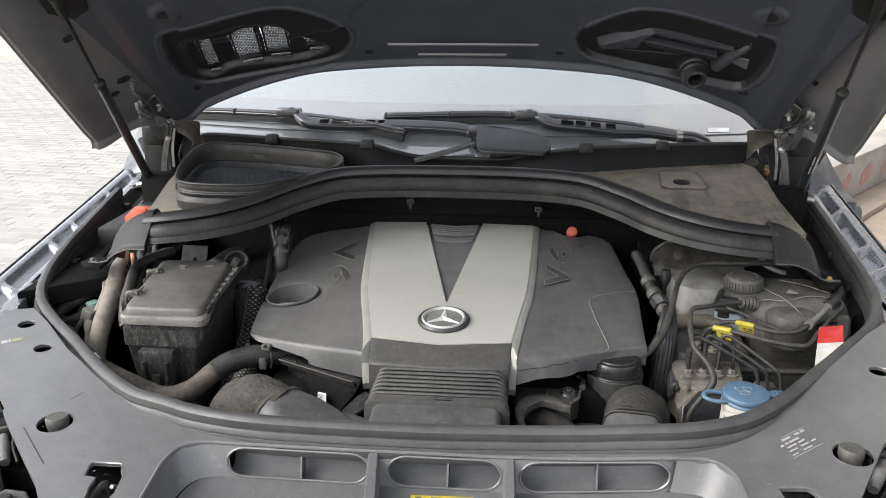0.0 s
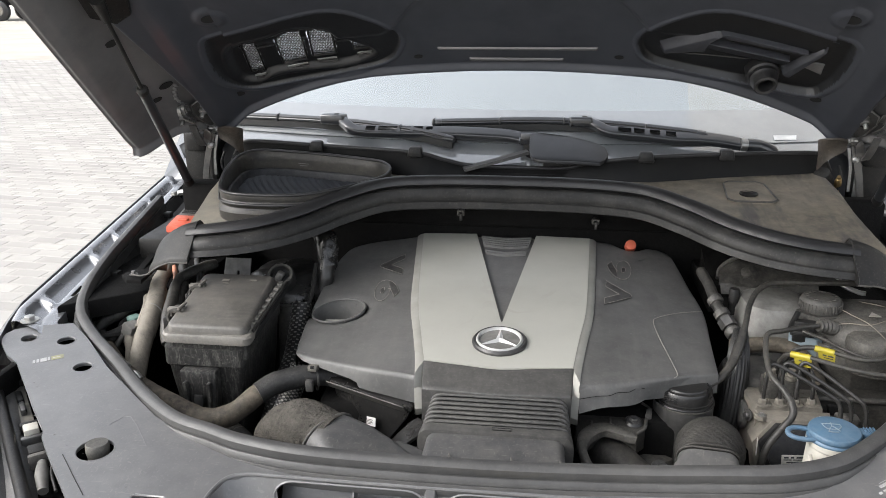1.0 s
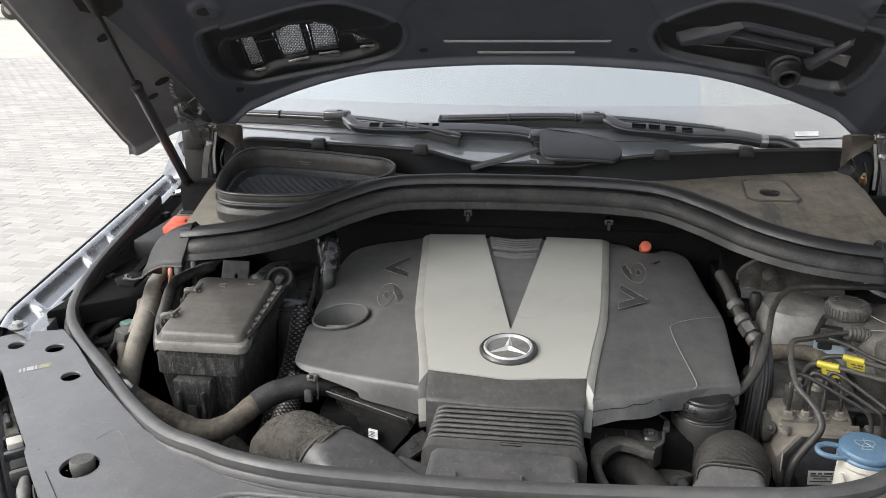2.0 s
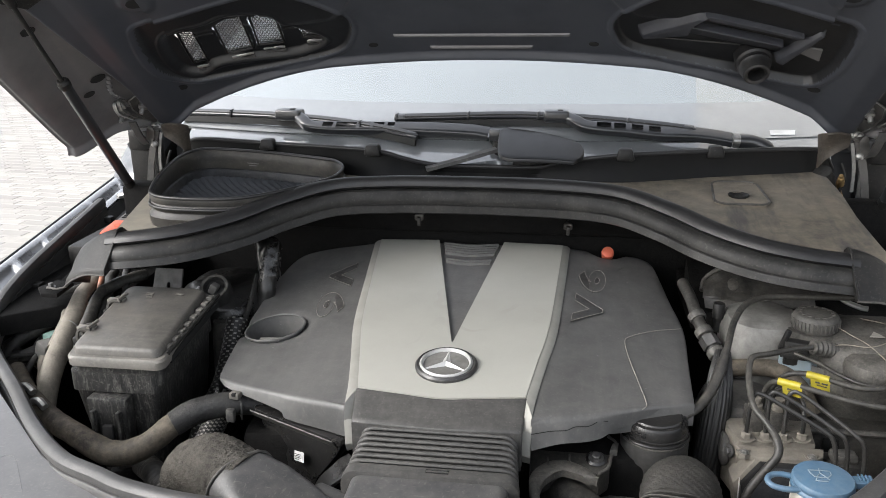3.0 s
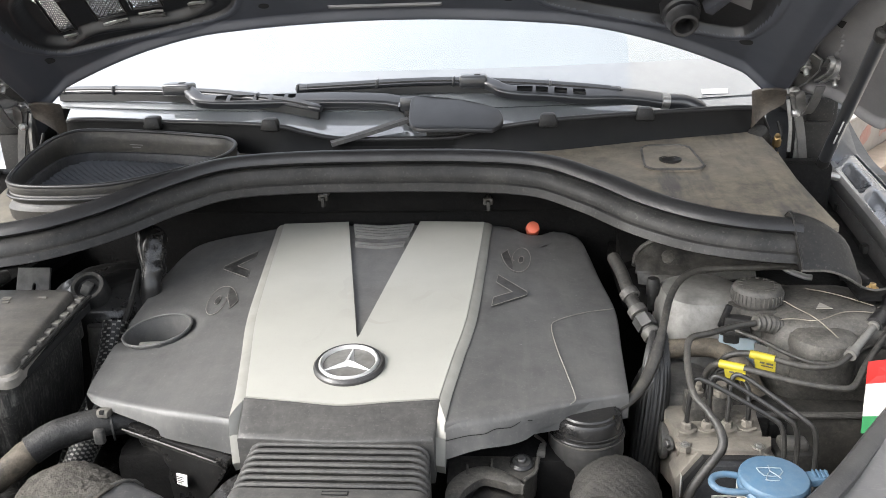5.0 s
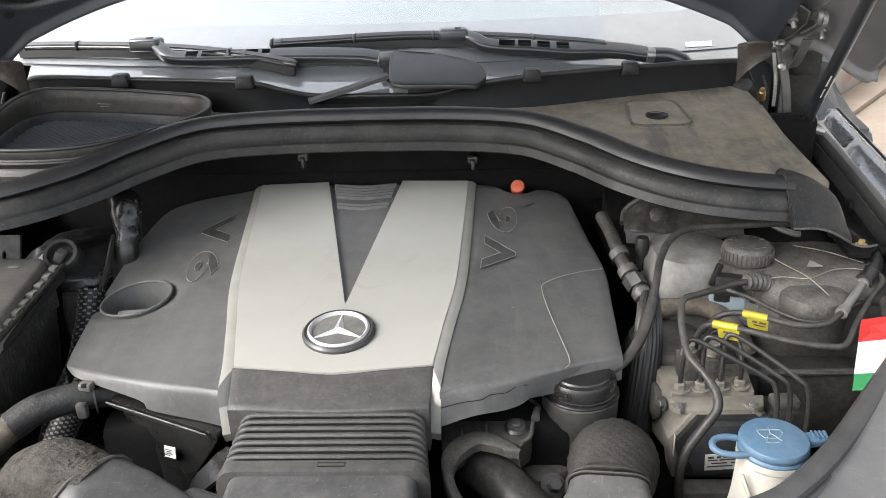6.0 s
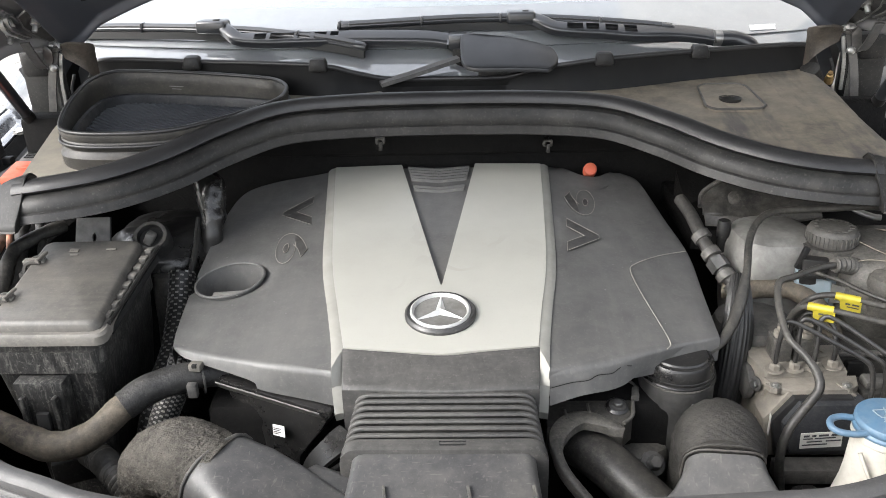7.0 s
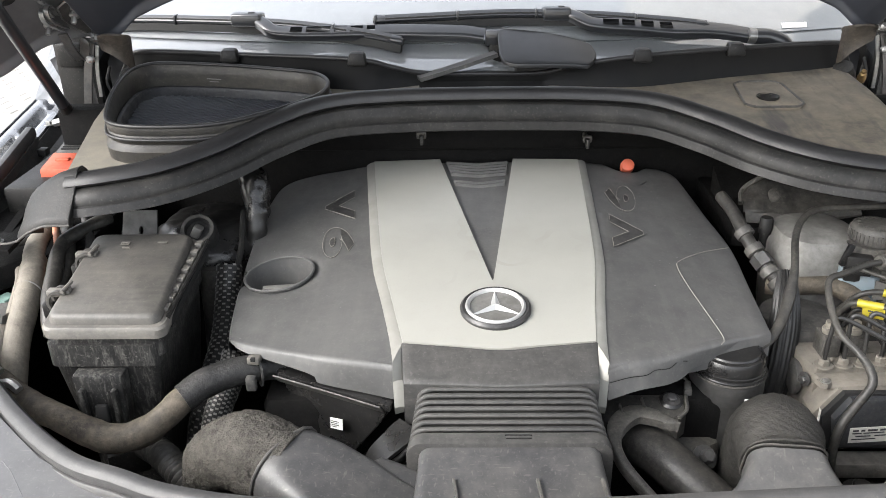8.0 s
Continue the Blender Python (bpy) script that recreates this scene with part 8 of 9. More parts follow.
bk = thing("support_bracket", (-0.455, 1.325, 1.10), "dusty steel bracket with an oval hole behind the fuse box", "bracket")
m = Matrix.Translation((-0.452, 1.338, 1.226)) @ Matrix.Rotation(radians(62), 4, 'X')
own = plate([(-0.026, -0.12), (-0.022, 0.04), (0.022, 0.04), (0.026, -0.12)], [circle(0.002, 0.014, 0.0028, 12, 0.0055)], lambda x, y: 0.0, 0.004)
own.transform(m)
part("plate", own, "dull_steel", bk)
tw = thing("suspension_dome", (-0.38, 1.37, 0.9), "dark insulated dome with an oval capped sensor", "dome")
own = bmesh.new()
prof = [(0.10, 0.0), (0.098, 0.24), (0.085, 0.30), (0.055, 0.325), (0.0, 0.33)]
lathe(prof, (-0.385, 1.42, 0.90), 72, (0, 0, 1), own)
bmesh.ops.subdivide_edges(own, edges=[e for e in own.edges if abs(e.verts[0].co.z - e.verts[1].co.z) > 0.004], cuts=5, use_grid_fill=True)
own.normal_update()
for v in own.verts:
    v.co += v.normal * (0.007 * (abs(noise.noise(v.co * 22)) - 0.3) + 0.003 * noise.noise(v.co * 60))
part("cover", own, "gloss_black", tw, deg=80)
cap_ = part("sensor", lathe([(0, -0.03), (0.022, -0.03), (0.024, 0.0), (0.0215, 0.006), (0.0165, 0.006), (0.0145, 0.001), (0, 0.001)], (-0.378, 1.350, 1.234), 24, (0.05, -0.62, 0.78)), "ribbed", tw, "oval sensor cap with a pale worn rim")
part("sensor_rim", lathe([(0.0165, 0.004), (0.0215, 0.004), (0.0212, 0.0072), (0.0168, 0.0072)], (-0.378, 1.350, 1.234), 28, (0.05, -0.62, 0.78)), "capgrey", cap_)
part("rib", box((-0.384, 1.338, 1.228), (-0.372, 1.353, 1.244), 0.003, turn=Matrix.Rotation(0.5, 4, 'Y')), "tank", cap_)
part("bulge", tube([(-0.33, 1.44, 1.28), (-0.315, 1.42, 1.27), (-0.31, 1.40, 1.24), (-0.318, 1.38, 1.19)], [0.016, 0.02, 0.016, 0.010], 24, 12, wob=0.35), "gloss_black", tw)
part("wire", tube([(-0.345, 1.45, 1.29), (-0.335, 1.425, 1.276), (-0.318, 1.415, 1.268), (-0.305, 1.43, 1.27)], 0.004, 8), "tape", tw)
single("charge_hose", tube([(-0.354, 1.335, 1.190), (-0.354, 1.33, 1.165), (-0.354, 1.325, 1.12), (-0.354, 1.31, 1.05)], [0.024, 0.0245, 0.024, 0.024], 20), "grey_hose", "grey rubber hose rising behind the fuse box", "hose")
sv = thing("braided_sleeve", (-0.36, 1.16, 0.99), "black braided net sleeve with pale woven specks round a pipe", "sleeve")
for path_, rad_ in (([(-0.336, 1.325, 1.195), (-0.335, 1.30, 1.165), (-0.332, 1.25, 1.13), (-0.338, 1.20, 1.10), (-0.350, 1.175, 1.05), (-0.355, 1.16, 0.99)], 0.016),
                    ([(-0.300, 1.19, 1.15), (-0.305, 1.165, 1.125), (-0.318, 1.14, 1.09), (-0.325, 1.13, 1.03)], 0.015)):
    part("core", tube(path_, rad_, 24, 8), "black", sv)
    pts = resample(spline(path_, 8), 60)
    net = bmesh.new()
    for k, (p, (t, s_, u)) in enumerate(zip(pts, axes(pts))):
        for m_ in range(18):
            if (k + m_) % 2:
                continue
            a0, a1 = 2 * math.pi * m_ / 18, 2 * math.pi * (m_ + 0.72) / 18
            h = t * 0.0011
            skin(net, [[p + (s_ * math.cos(a_) + u * math.sin(a_)) * (rad_ + e_) + h * g_ for a_, g_ in ((a0, -1), (a1, -1), (a1, 1), (a0, 1))] for e_ in (-0.0005, 0.0006)])
    tagged(part("weave", net, "tank", sv), kind="stuff")
single("thin_hose", tube([(-0.33, 1.40, 1.24), (-0.325, 1.35, 1.21), (-0.327, 1.31, 1.18), (-0.335, 1.28, 1.13)], 0.0042, 8), "black", "thin black hose beside the engine cover", "hose")

ch = thing("loom_conduit", (-0.56, 1.2, 1.1), "pale dusty corrugated loom conduit tied to wires", "conduit")
part("conduit", tube([(-0.595, 1.385, 1.225), (-0.585, 1.335, 1.222), (-0.566, 1.28, 1.214), (-0.552, 1.228, 1.200), (-0.547, 1.178, 1.170), (-0.545, 1.152, 1.135), (-0.55, 1.14, 1.09)], [0.013, 0.0145, 0.0155, 0.0155, 0.0145, 0.0135, 0.0135], 18, 8, wob=0.06), "hose", ch)
part("tie", tube([Vector((-0.555 + 0.0165 * math.cos(k * math.pi / 6), 1.24, 1.203 + 0.0165 * math.sin(k * math.pi / 6))) for k in range(12)], 0.0011, 6, 2, closed=True), "tank", ch)
for pts, r, mt in (([(-0.57, 1.40, 1.235), (-0.555, 1.36, 1.238), (-0.532, 1.315, 1.232), (-0.522, 1.27, 1.215), (-0.525, 1.23, 1.19)], 0.0075, "grey_hose"),
                   ([(-0.575, 1.37, 1.236), (-0.555, 1.33, 1.236), (-0.542, 1.30, 1.226), (-0.535, 1.26, 1.20)], 0.004, "copper"),
                   ([(-0.50, 1.37, 1.245), (-0.52, 1.335, 1.245), (-0.535, 1.30, 1.238), (-0.527, 1.255, 1.222), (-0.517, 1.21, 1.205), (-0.505, 1.18, 1.18)], 0.009, "grey_hose"),
                   ([(-0.60, 1.35, 1.21), (-0.59, 1.30, 1.215), (-0.573, 1.255, 1.208), (-0.565, 1.21, 1.19)], 0.006, "hose"),
                   ([(-0.67, 1.25, 1.165), (-0.638, 1.262, 1.182), (-0.61, 1.285, 1.196), (-0.585, 1.31, 1.205), (-0.57, 1.33, 1.205)], 0.010, "grey_hose"),
                   ([(-0.665, 1.22, 1.15), (-0.63, 1.235, 1.163), (-0.60, 1.26, 1.17), (-0.58, 1.27, 1.165)], 0.008, "tape"),
                   ([(-0.612, 1.372, 1.205), (-0.628, 1.35, 1.196), (-0.640, 1.319, 1.192), (-0.633, 1.27, 1.187), (-0.648, 1.25, 1.178), (-0.662, 1.235, 1.15)], 0.0085, "tape"),
                   ([(-0.640, 1.300, 1.182), (-0.662, 1.287, 1.170), (-0.656, 1.258, 1.166), (-0.640, 1.236, 1.166), (-0.618, 1.222, 1.165), (-0.615, 1.240, 1.165), (-0.622, 1.262, 1.172), (-0.615, 1.285, 1.18)], 0.0048, "tape"),
                   ([(-0.65, 1.30, 1.10), (-0.66, 1.27, 1.15), (-0.655, 1.245, 1.17), (-0.63, 1.235, 1.15), (-0.62, 1.23, 1.10)], 0.004, "grey_hose"),
                   ([(-0.66, 1.34, 1.20), (-0.635, 1.32, 1.215), (-0.61, 1.33, 1.225), (-0.585, 1.36, 1.23)], 0.006, "grey_hose"),
                   ([(-0.63, 1.21, 1.11), (-0.612, 1.215, 1.15), (-0.60, 1.235, 1.172), (-0.592, 1.27, 1.182), (-0.60, 1.31, 1.19)], 0.0045, "grey_hose"),
                   ([(-0.655, 1.22, 1.14), (-0.64, 1.21, 1.165), (-0.62, 1.215, 1.172), (-0.605, 1.235, 1.16), (-0.61, 1.25, 1.12)], 0.0035, "black"),
                   ([(-0.545, 1.40, 1.243), (-0.53, 1.365, 1.246), (-0.512, 1.33, 1.236), (-0.506, 1.30, 1.21)], 0.0055, "tape")):
    single("wiring_loom", tube(pts, r, 12, 8, wob=0.15), mt, "black taped wiring loom in the bay corner" if mt == "tape" else "loose dusty wiring and hoses in the corner of the bay", "wiring", "loose wiring")
cn = thing("connector", (-0.575, 1.22, 1.13), "pale teal electrical connector on the loom", "connector")
part("body", box((-0.602, 1.222, 1.150), (-0.576, 1.262, 1.186), 0.005, turn=Matrix.Rotation(0.3, 4, 'Y') @ Matrix.Rotation(-0.45, 4, 'Z')), "tank", cn)
part("latch", box((-0.606, 1.248, 1.178), (-0.586, 1.268, 1.190), 0.003, turn=Matrix.Rotation(-0.45, 4, 'Z')), "teal", cn)
part("tail", tube([(-0.590, 1.228, 1.165), (-0.580, 1.205, 1.155), (-0.572, 1.185, 1.13)], [0.010, 0.0085, 0.007], 12, wob=0.2), "hose", cn)
pf = thing("pipe_fitting", (-0.63, 1.30, 1.15), "short grey pipe stub on the inner wing", "pipe stub")
part("stub", tube([(-0.655, 1.30, 1.19), (-0.615, 1.285, 1.192)], [0.010, 0.008], 12, 1), "grey_hose", pf)
part("flange", lathe([(0, 0), (0.016, 0), (0.016, 0.005), (0, 0.005)], (-0.657, 1.301, 1.19), 16, (1, -0.3, 0)), "grey_plastic", pf)

bp = thing("heater_pipe", (-0.45, 1.09, 1.05), "thick brown dusty heater hose, taped black towards the engine", "hose")
part("brown_length", tube([(-0.61, 1.19, 1.165), (-0.565, 1.150, 1.150), (-0.505, 1.108, 1.140), (-0.457, 1.085, 1.133), (-0.404, 1.070, 1.121), (-0.367, 1.078, 1.127), (-0.338, 1.098, 1.147), (-0.325, 1.106, 1.156)], [0.0115, 0.012, 0.0135, 0.015, 0.0155, 0.015, 0.0145, 0.0135], 20, 8, wob=0.10), "hose_brown", bp)
part("taped_length", tube([(-0.334, 1.100, 1.150), (-0.312, 1.117, 1.159), (-0.278, 1.134, 1.163), (-0.24, 1.152, 1.157), (-0.19, 1.175, 1.14)], [0.0162, 0.0162, 0.0158, 0.015, 0.014], 20, 8, wob=0.08), "tape", bp)
cl_ = part("clamp", box((-0.268, 1.124, 1.1755), (-0.254, 1.135, 1.184), 0.002, turn=Matrix.Rotation(-0.15, 4, 'Z')), "alu", bp, "pale square buckle of the hose clamp")
part("buckle_slot", box((-0.2635, 1.1225, 1.181), (-0.2585, 1.1265, 1.1848), 0.0005), "hole", cl_)
part("clamp_strap", sweep([Vector((-0.262 - 0.008 * math.cos(k * math.pi / 8), 1.143 + 0.0155 * math.cos(k * math.pi / 8), 1.161 + 0.0178 * math.sin(k * math.pi / 8))) for k in range(17)], [(-0.004, -0.001), (0.004, -0.001), (0.004, 0.001), (-0.004, 0.001)], sub=2, up=(0.9, 0.43, 0)), "grey_plastic", bp)
part("strap_end", box((-0.269, 1.112, 1.150), (-0.258, 1.120, 1.167), 0.002), "grey_plastic", bp)
for x, y, z in ((-0.555, 1.140, 1.166), (-0.525, 1.118, 1.158)):
    part("tape_end", tube([(x - 0.012, y, z), (x, y - 0.004, z + 0.003), (x + 0.012, y - 0.01, z - 0.002)], 0.005, 8, wob=0.3), "steel", bp)
ct = thing("corrugated_tube", (-0.33, 1.0, 1.0), "black corrugated conduit with a square connector", "conduit")
part("tube", tube([(-0.392, 1.118, 1.076), (-0.365, 1.095, 1.078), (-0.334, 1.066, 1.072), (-0.30, 1.04, 1.05)], 0.0165, 18, 6, rib=(0.006, 0.0035)), "grey_hose", ct, deg=70)
part("connector", box((-0.440, 1.105, 1.040), (-0.396, 1.145, 1.072), 0.004, turn=Matrix.Rotation(0.4, 4, 'Z')), "black", ct)
part("latch", box((-0.428, 1.112, 1.068), (-0.402, 1.132, 1.080), 0.003, turn=Matrix.Rotation(0.4, 4, 'Z')), "grey_plastic", ct)
single("radiator_bracket", slab([(-0.375, 0.975), (-0.30, 0.93), (-0.272, 0.945), (-0.276, 0.978), (-0.352, 1.004)], 1.125, 0.02, 0.006, seg=3), "alu", "pale rounded bracket edge beneath the bonnet seal", "bracket")
ow = thing("fluid_tray", (-0.63, 1.60, 1.20), "black tray with a red lid and slotted grille beside the hinge", "tray")
part("tray", box((-0.675, 1.44, 1.20), (-0.560, 1.70, 1.262), 0.004), "black", ow)
part("red_lid", slab([(-0.640, 1.483), (-0.592, 1.483), (-0.612, 1.557), (-0.654, 1.557)], 1.275, 0.014, 0.004), "orange", ow, "red plastic lid")
part("lid_ridge", box((-0.632, 1.515, 1.274), (-0.612, 1.525, 1.279), 0.002), "orange", ow)
part("grille", slab([(-0.655, 1.565), (-0.612, 1.565), (-0.632, 1.645), (-0.671, 1.645)], 1.272, 0.01, 0.002), "grey_plastic", ow)
for k in range(5):
    part("slot", box((-0.652 - 0.002 * k, 1.578 + 0.011 * k, 1.2715), (-0.625 - 0.002 * k, 1.583 + 0.011 * k, 1.2735), 0.0), "hole", ow)

# ---------------------------------------------------------------- near side: tanks, hydraulic block, washer bottle
tk = thing("coolant_tank", (0.52, 1.33, 1.02), "dusty frosted plastic coolant tank with a round grey cap", "coolant tank")
own = bmesh.new()
rings = [[Vector((0.552 + a, 1.308 + b, z + 0.05 * b)) for a, b in rrect(w, d, r, 5)] for z, w, d, r in ((1.06, 0.045, 0.04, 0.03), (1.12, 0.062, 0.055, 0.03), (1.165, 0.078, 0.068, 0.04), (1.178, 0.081, 0.071, 0.045), (1.184, 0.0795, 0.069, 0.045),
         (1.206, 0.079, 0.068, 0.045), (1.222, 0.073, 0.062, 0.045), (1.231, 0.062, 0.052, 0.042), (1.236, 0.046, 0.038, 0.034))]
skin(own, rings)
part("body", own, "tank_dark", tk)
part("seam", tube([(0.470, 1.285, 1.214), (0.495, 1.262, 1.232), (0.521, 1.245, 1.238), (0.56, 1.268, 1.238), (0.60, 1.275, 1.232), (0.622, 1.29, 1.208)], 0.0007, 6), "hose", tk, "pale moulded seam")
part("seam", tube([(0.49, 1.325, 1.239), (0.507, 1.28, 1.239), (0.521, 1.243, 1.239), (0.548, 1.225, 1.216)], 0.0007, 6), "hose", tk, "pale moulded seam")
part("seam", tube([(0.515, 1.365, 1.232), (0.56, 1.318, 1.2405), (0.60, 1.29, 1.236)], 0.0007, 6), "hose", tk, "pale moulded seam")
part("bulge", lathe([(0.036, -0.05), (0.0385, -0.010), (0.036, -0.001), (0.028, 0.004), (0.015, 0.006), (0, 0.0065)], (0.532, 1.250, 1.219), 28), "tank_dark", tk)
part("foot", lathe([(0.018, -0.08), (0.022, -0.02), (0.03, 0.0), (0.0, 0.002)], (0.52, 1.255, 1.13), 20), "tank_dark", tk)
part("label", quad([(0.527, 1.268, 1.2415), (0.545, 1.268, 1.2415), (0.536, 1.283, 1.2422)], thick=0.001), "fuserim", tk)
own = bmesh.new()
skin(own, [[Vector((0.420 + a, 1.358 + b, z)) for a, b in rrect(w, d, r, 5)] for z, w, d, r in ((1.05, 0.04, 0.045, 0.03), (1.12, 0.052, 0.055, 0.035), (1.17, 0.056, 0.058, 0.04), (1.208, 0.056, 0.057, 0.045), (1.228, 0.048, 0.05, 0.04), (1.234, 0.036, 0.038, 0.03))])
part("front_chamber", own, "tank", tk, "pale translucent chamber")
part("chamber_mark", lathe([(0, 0), (0.009, 0), (0.009, 0.0008), (0, 0.0008)], (0.399, 1.307, 1.195), 18, (-0.3, -0.93, 0.2)), "label", tk)
part("neck", lathe([(0.038, -0.02), (0.034, 0.006), (0.0345, 0.010), (0, 0.011)], (0.475, 1.318, 1.220), 28), "tank_dark", tk)
CAP = Vector((0.475, 1.316, 1.231))
cp_ = part("cap", lathe([(0, 0), (0.0278, 0.0), (0.0292, 0.003), (0.0292, 0.015), (0.0274, 0.0195), (0.024, 0.0215), (0.018, 0.021), (0.0125, 0.022), (0, 0.0225)], CAP, 36), "capgrey", tk, "round ridged grey screw cap")
for k in range(36):
    a = k * math.pi / 18
    rg = box((-0.0013, -0.0008, -0.006), (0.0013, 0.0008, 0.006), 0.0005)
    rg.transform(Matrix.Translation((CAP.x + 0.0293 * math.cos(a), CAP.y + 0.0293 * math.sin(a), CAP.z + 0.009)) @ Matrix.Rotation(a, 4, 'Z'))
    part("ridge", rg, "capgrey", cp_)
for k in range(14):
    a = 2 * math.pi * k / 14
    part("raised_mark", box((CAP.x + 0.0205 * math.cos(a) - 0.0022, CAP.y + 0.0205 * math.sin(a) - 0.001, CAP.z + 0.0205), (CAP.x + 0.0205 * math.cos(a) + 0.0022, CAP.y + 0.0205 * math.sin(a) + 0.001, CAP.z + 0.0224), 0.0004), "capgrey", cp_)
own = box((0.432, 1.278, 1.190), (0.462, 1.294, 1.224), 0.003, turn=Matrix.Rotation(-0.3, 4, 'Z'))
box((0.424, 1.270, 1.204), (0.456, 1.276, 1.212), 0.002, own, turn=Matrix.Rotation(-0.3, 4, 'Z'))
box((0.428, 1.286, 1.208), (0.436, 1.292, 1.238), 0.002, own, turn=Matrix.Rotation(0.3, 4, 'Y'))
part("side_clip", own, "black", tk)
part("hose_port", tube([(0.492, 1.275, 1.216), (0.474, 1.268, 1.223), (0.458, 1.262, 1.226)], [0.011, 0.0115, 0.009], 14, rib=(0.006, 0.002)), "tank_dark", tk)
own = bmesh.new()
skin(own, [[Vector(p) for p in ((0.427, 1.288, 1.165), (0.470, 1.268, 1.165), (0.474, 1.28, 1.165), (0.43, 1.30, 1.165))], [Vector(p) for p in ((0.427, 1.288, 1.208), (0.462, 1.270, 1.200), (0.474, 1.28, 1.20), (0.43, 1.30, 1.208))]])
bmesh.ops.bevel(own, geom=own.edges[:], offset=0.002, segments=2, profile=0.5, affect='EDGES')
part("level_window", own, "fluid", tk, "bluish fluid showing through clear plastic")
part("window_plate", quad([(0.463, 1.268, 1.172), (0.492, 1.262, 1.176), (0.492, 1.262, 1.190), (0.463, 1.268, 1.198)][::-1], thick=0.002), "tank", tk)
part("cable_clip", tube([(0.520, 1.392, 1.258), (0.526, 1.376, 1.249), (0.546, 1.368, 1.242), (0.556, 1.366, 1.241)], 0.0038, 8), "steel", tk)

bs_ = thing("brake_hydraulic_unit", (0.41, 1.19, 0.98), "tan metal brake hydraulic block with dark control unit and thin pipes", "hydraulic unit")
own = slab([(0.357, 1.156), (0.445, 1.160), (0.452, 1.215), (0.352, 1.212), (0.348, 1.190)], 1.148, 0.075, 0.003)
part("valve_block", own, "tan_metal", bs_)
part("plug", lathe([(0.004, 0), (0.010, 0), (0.010, 0.0015), (0.004, 0.0015)], (0.427, 1.195, 1.148), 18), "tan_metal", bs_)
# tan flanged cover in front, black frame and control unit with cut corners


def upright(outline, y, depth, r):
    """Slab standing across the car, its front at y."""
    bm = slab(outline, 0.0, depth, r)
    bm.transform(Matrix.Translation((0, y, 0)) @ Matrix.Rotation(radians(90), 4, 'X'))
    return bm


part("flanged_cover", upright([(0.350, 1.105), (0.372, 1.1385), (0.440, 1.1385), (0.462, 1.120), (0.462, 1.055), (0.358, 1.055)], 1.131, 0.03, 0.0025), "tan_metal", bs_)
part("cover_ledge", slab([(0.354, 1.158), (0.360, 1.140), (0.374, 1.132), (0.438, 1.132), (0.450, 1.142), (0.455, 1.160)], 1.1415, 0.008, 0.0015), "tan_metal", bs_)
part("frame", upright([(0.357, 1.107), (0.377, 1.1365), (0.438, 1.1365), (0.458, 1.118), (0.458, 1.062), (0.366, 1.062)], 1.124, 0.012, 0.002), "rubber", bs_, "black gasket frame")
for x, y in ((0.3605, 1.139), (0.436, 1.138)):
    lug = part("lug", slab([(x + a, y + b) for a, b in ((-0.009, 0.006), (-0.006, -0.004), (0.0, -0.0065), (0.006, -0.003), (0.009, 0.006))], 1.1425, 0.006, 0.0012), "tan_metal", bs_)
    part("screw", bolt((x, y, 1.1425), 0.0032, 0.003), "steel", lug)
ecu = part("control_unit", upright([(0.3665, 1.108), (0.3815, 1.1335), (0.450, 1.1335), (0.456, 1.128), (0.456, 1.075), (0.378, 1.071), (0.371, 1.085)], 1.115, 0.02, 0.0025), "ecu", bs_, "dark control unit with a pale label")
lo = Vector((0.3865, 1.1142, 1.078))
lab = part("label", quad([lo, lo + Vector((0.044, 0, 0.003)), lo + Vector((0.043, 0, 0.023)), lo + Vector((-0.001, 0, 0.020))][::-1]), "paper", ecu, "white printed label")
part("print", bars(lo + Vector((0.002, -0.0012, 0.018)), (1, 0, 0.07), (0, 0, -1), [(0, 0.0022, [(0, 0.006), (0.009, 0.013), (0.016, 0.026), (0.029, 0.038)]), (0.004, 0.0052, [(0, 0.010), (0.012, 0.034)]), (0.0080, 0.0092, [(0.004, 0.02), (0.024, 0.040)]), (0.012, 0.0132, [(0, 0.026)])], thick=-0.0006), "ink", lab)
part("side_label", quad([(0.3562, 1.136, 1.088), (0.3562, 1.127, 1.086), (0.3562, 1.127, 1.112), (0.3562, 1.136, 1.114)][::-1]), "paper", ecu)
part("base_rail", box((0.362, 1.10, 1.040), (0.470, 1.125, 1.060), 0.003), "grey_plastic", bs_)
part("motor", lathe([(0, 0), (0.019, 0), (0.021, 0.003), (0.021, 0.007), (0.015, 0.010), (0, 0.011)], (0.352, 1.186, 1.118), 28, (-1, 0.1, 0)), "grey_plastic", bs_)
part("bolt", bolt((0.350, 1.165, 1.128), 0.005, 0.005, (-0.9, -0.4, 0.1)), "dull_steel", bs_)
for x0, x1 in ((0.370, 0.390), (0.396, 0.418)):
    sb = part("solenoid", box((x0, 1.178, 1.140), (x1, 1.204, 1.174), 0.002), "tank_dark", bs_, "grey solenoid block")
    part("fitting", lathe([(0, 0), (0.0085, 0), (0.0085, 0.006), (0.006, 0.007), (0.006, 0.014), (0, 0.014)], ((x0 + x1) / 2, 1.190, 1.174), 12), "tan_metal", sb)
ports = [(0.366, 1.161), (0.388, 1.163), (0.409, 1.164), (0.431, 1.167)]
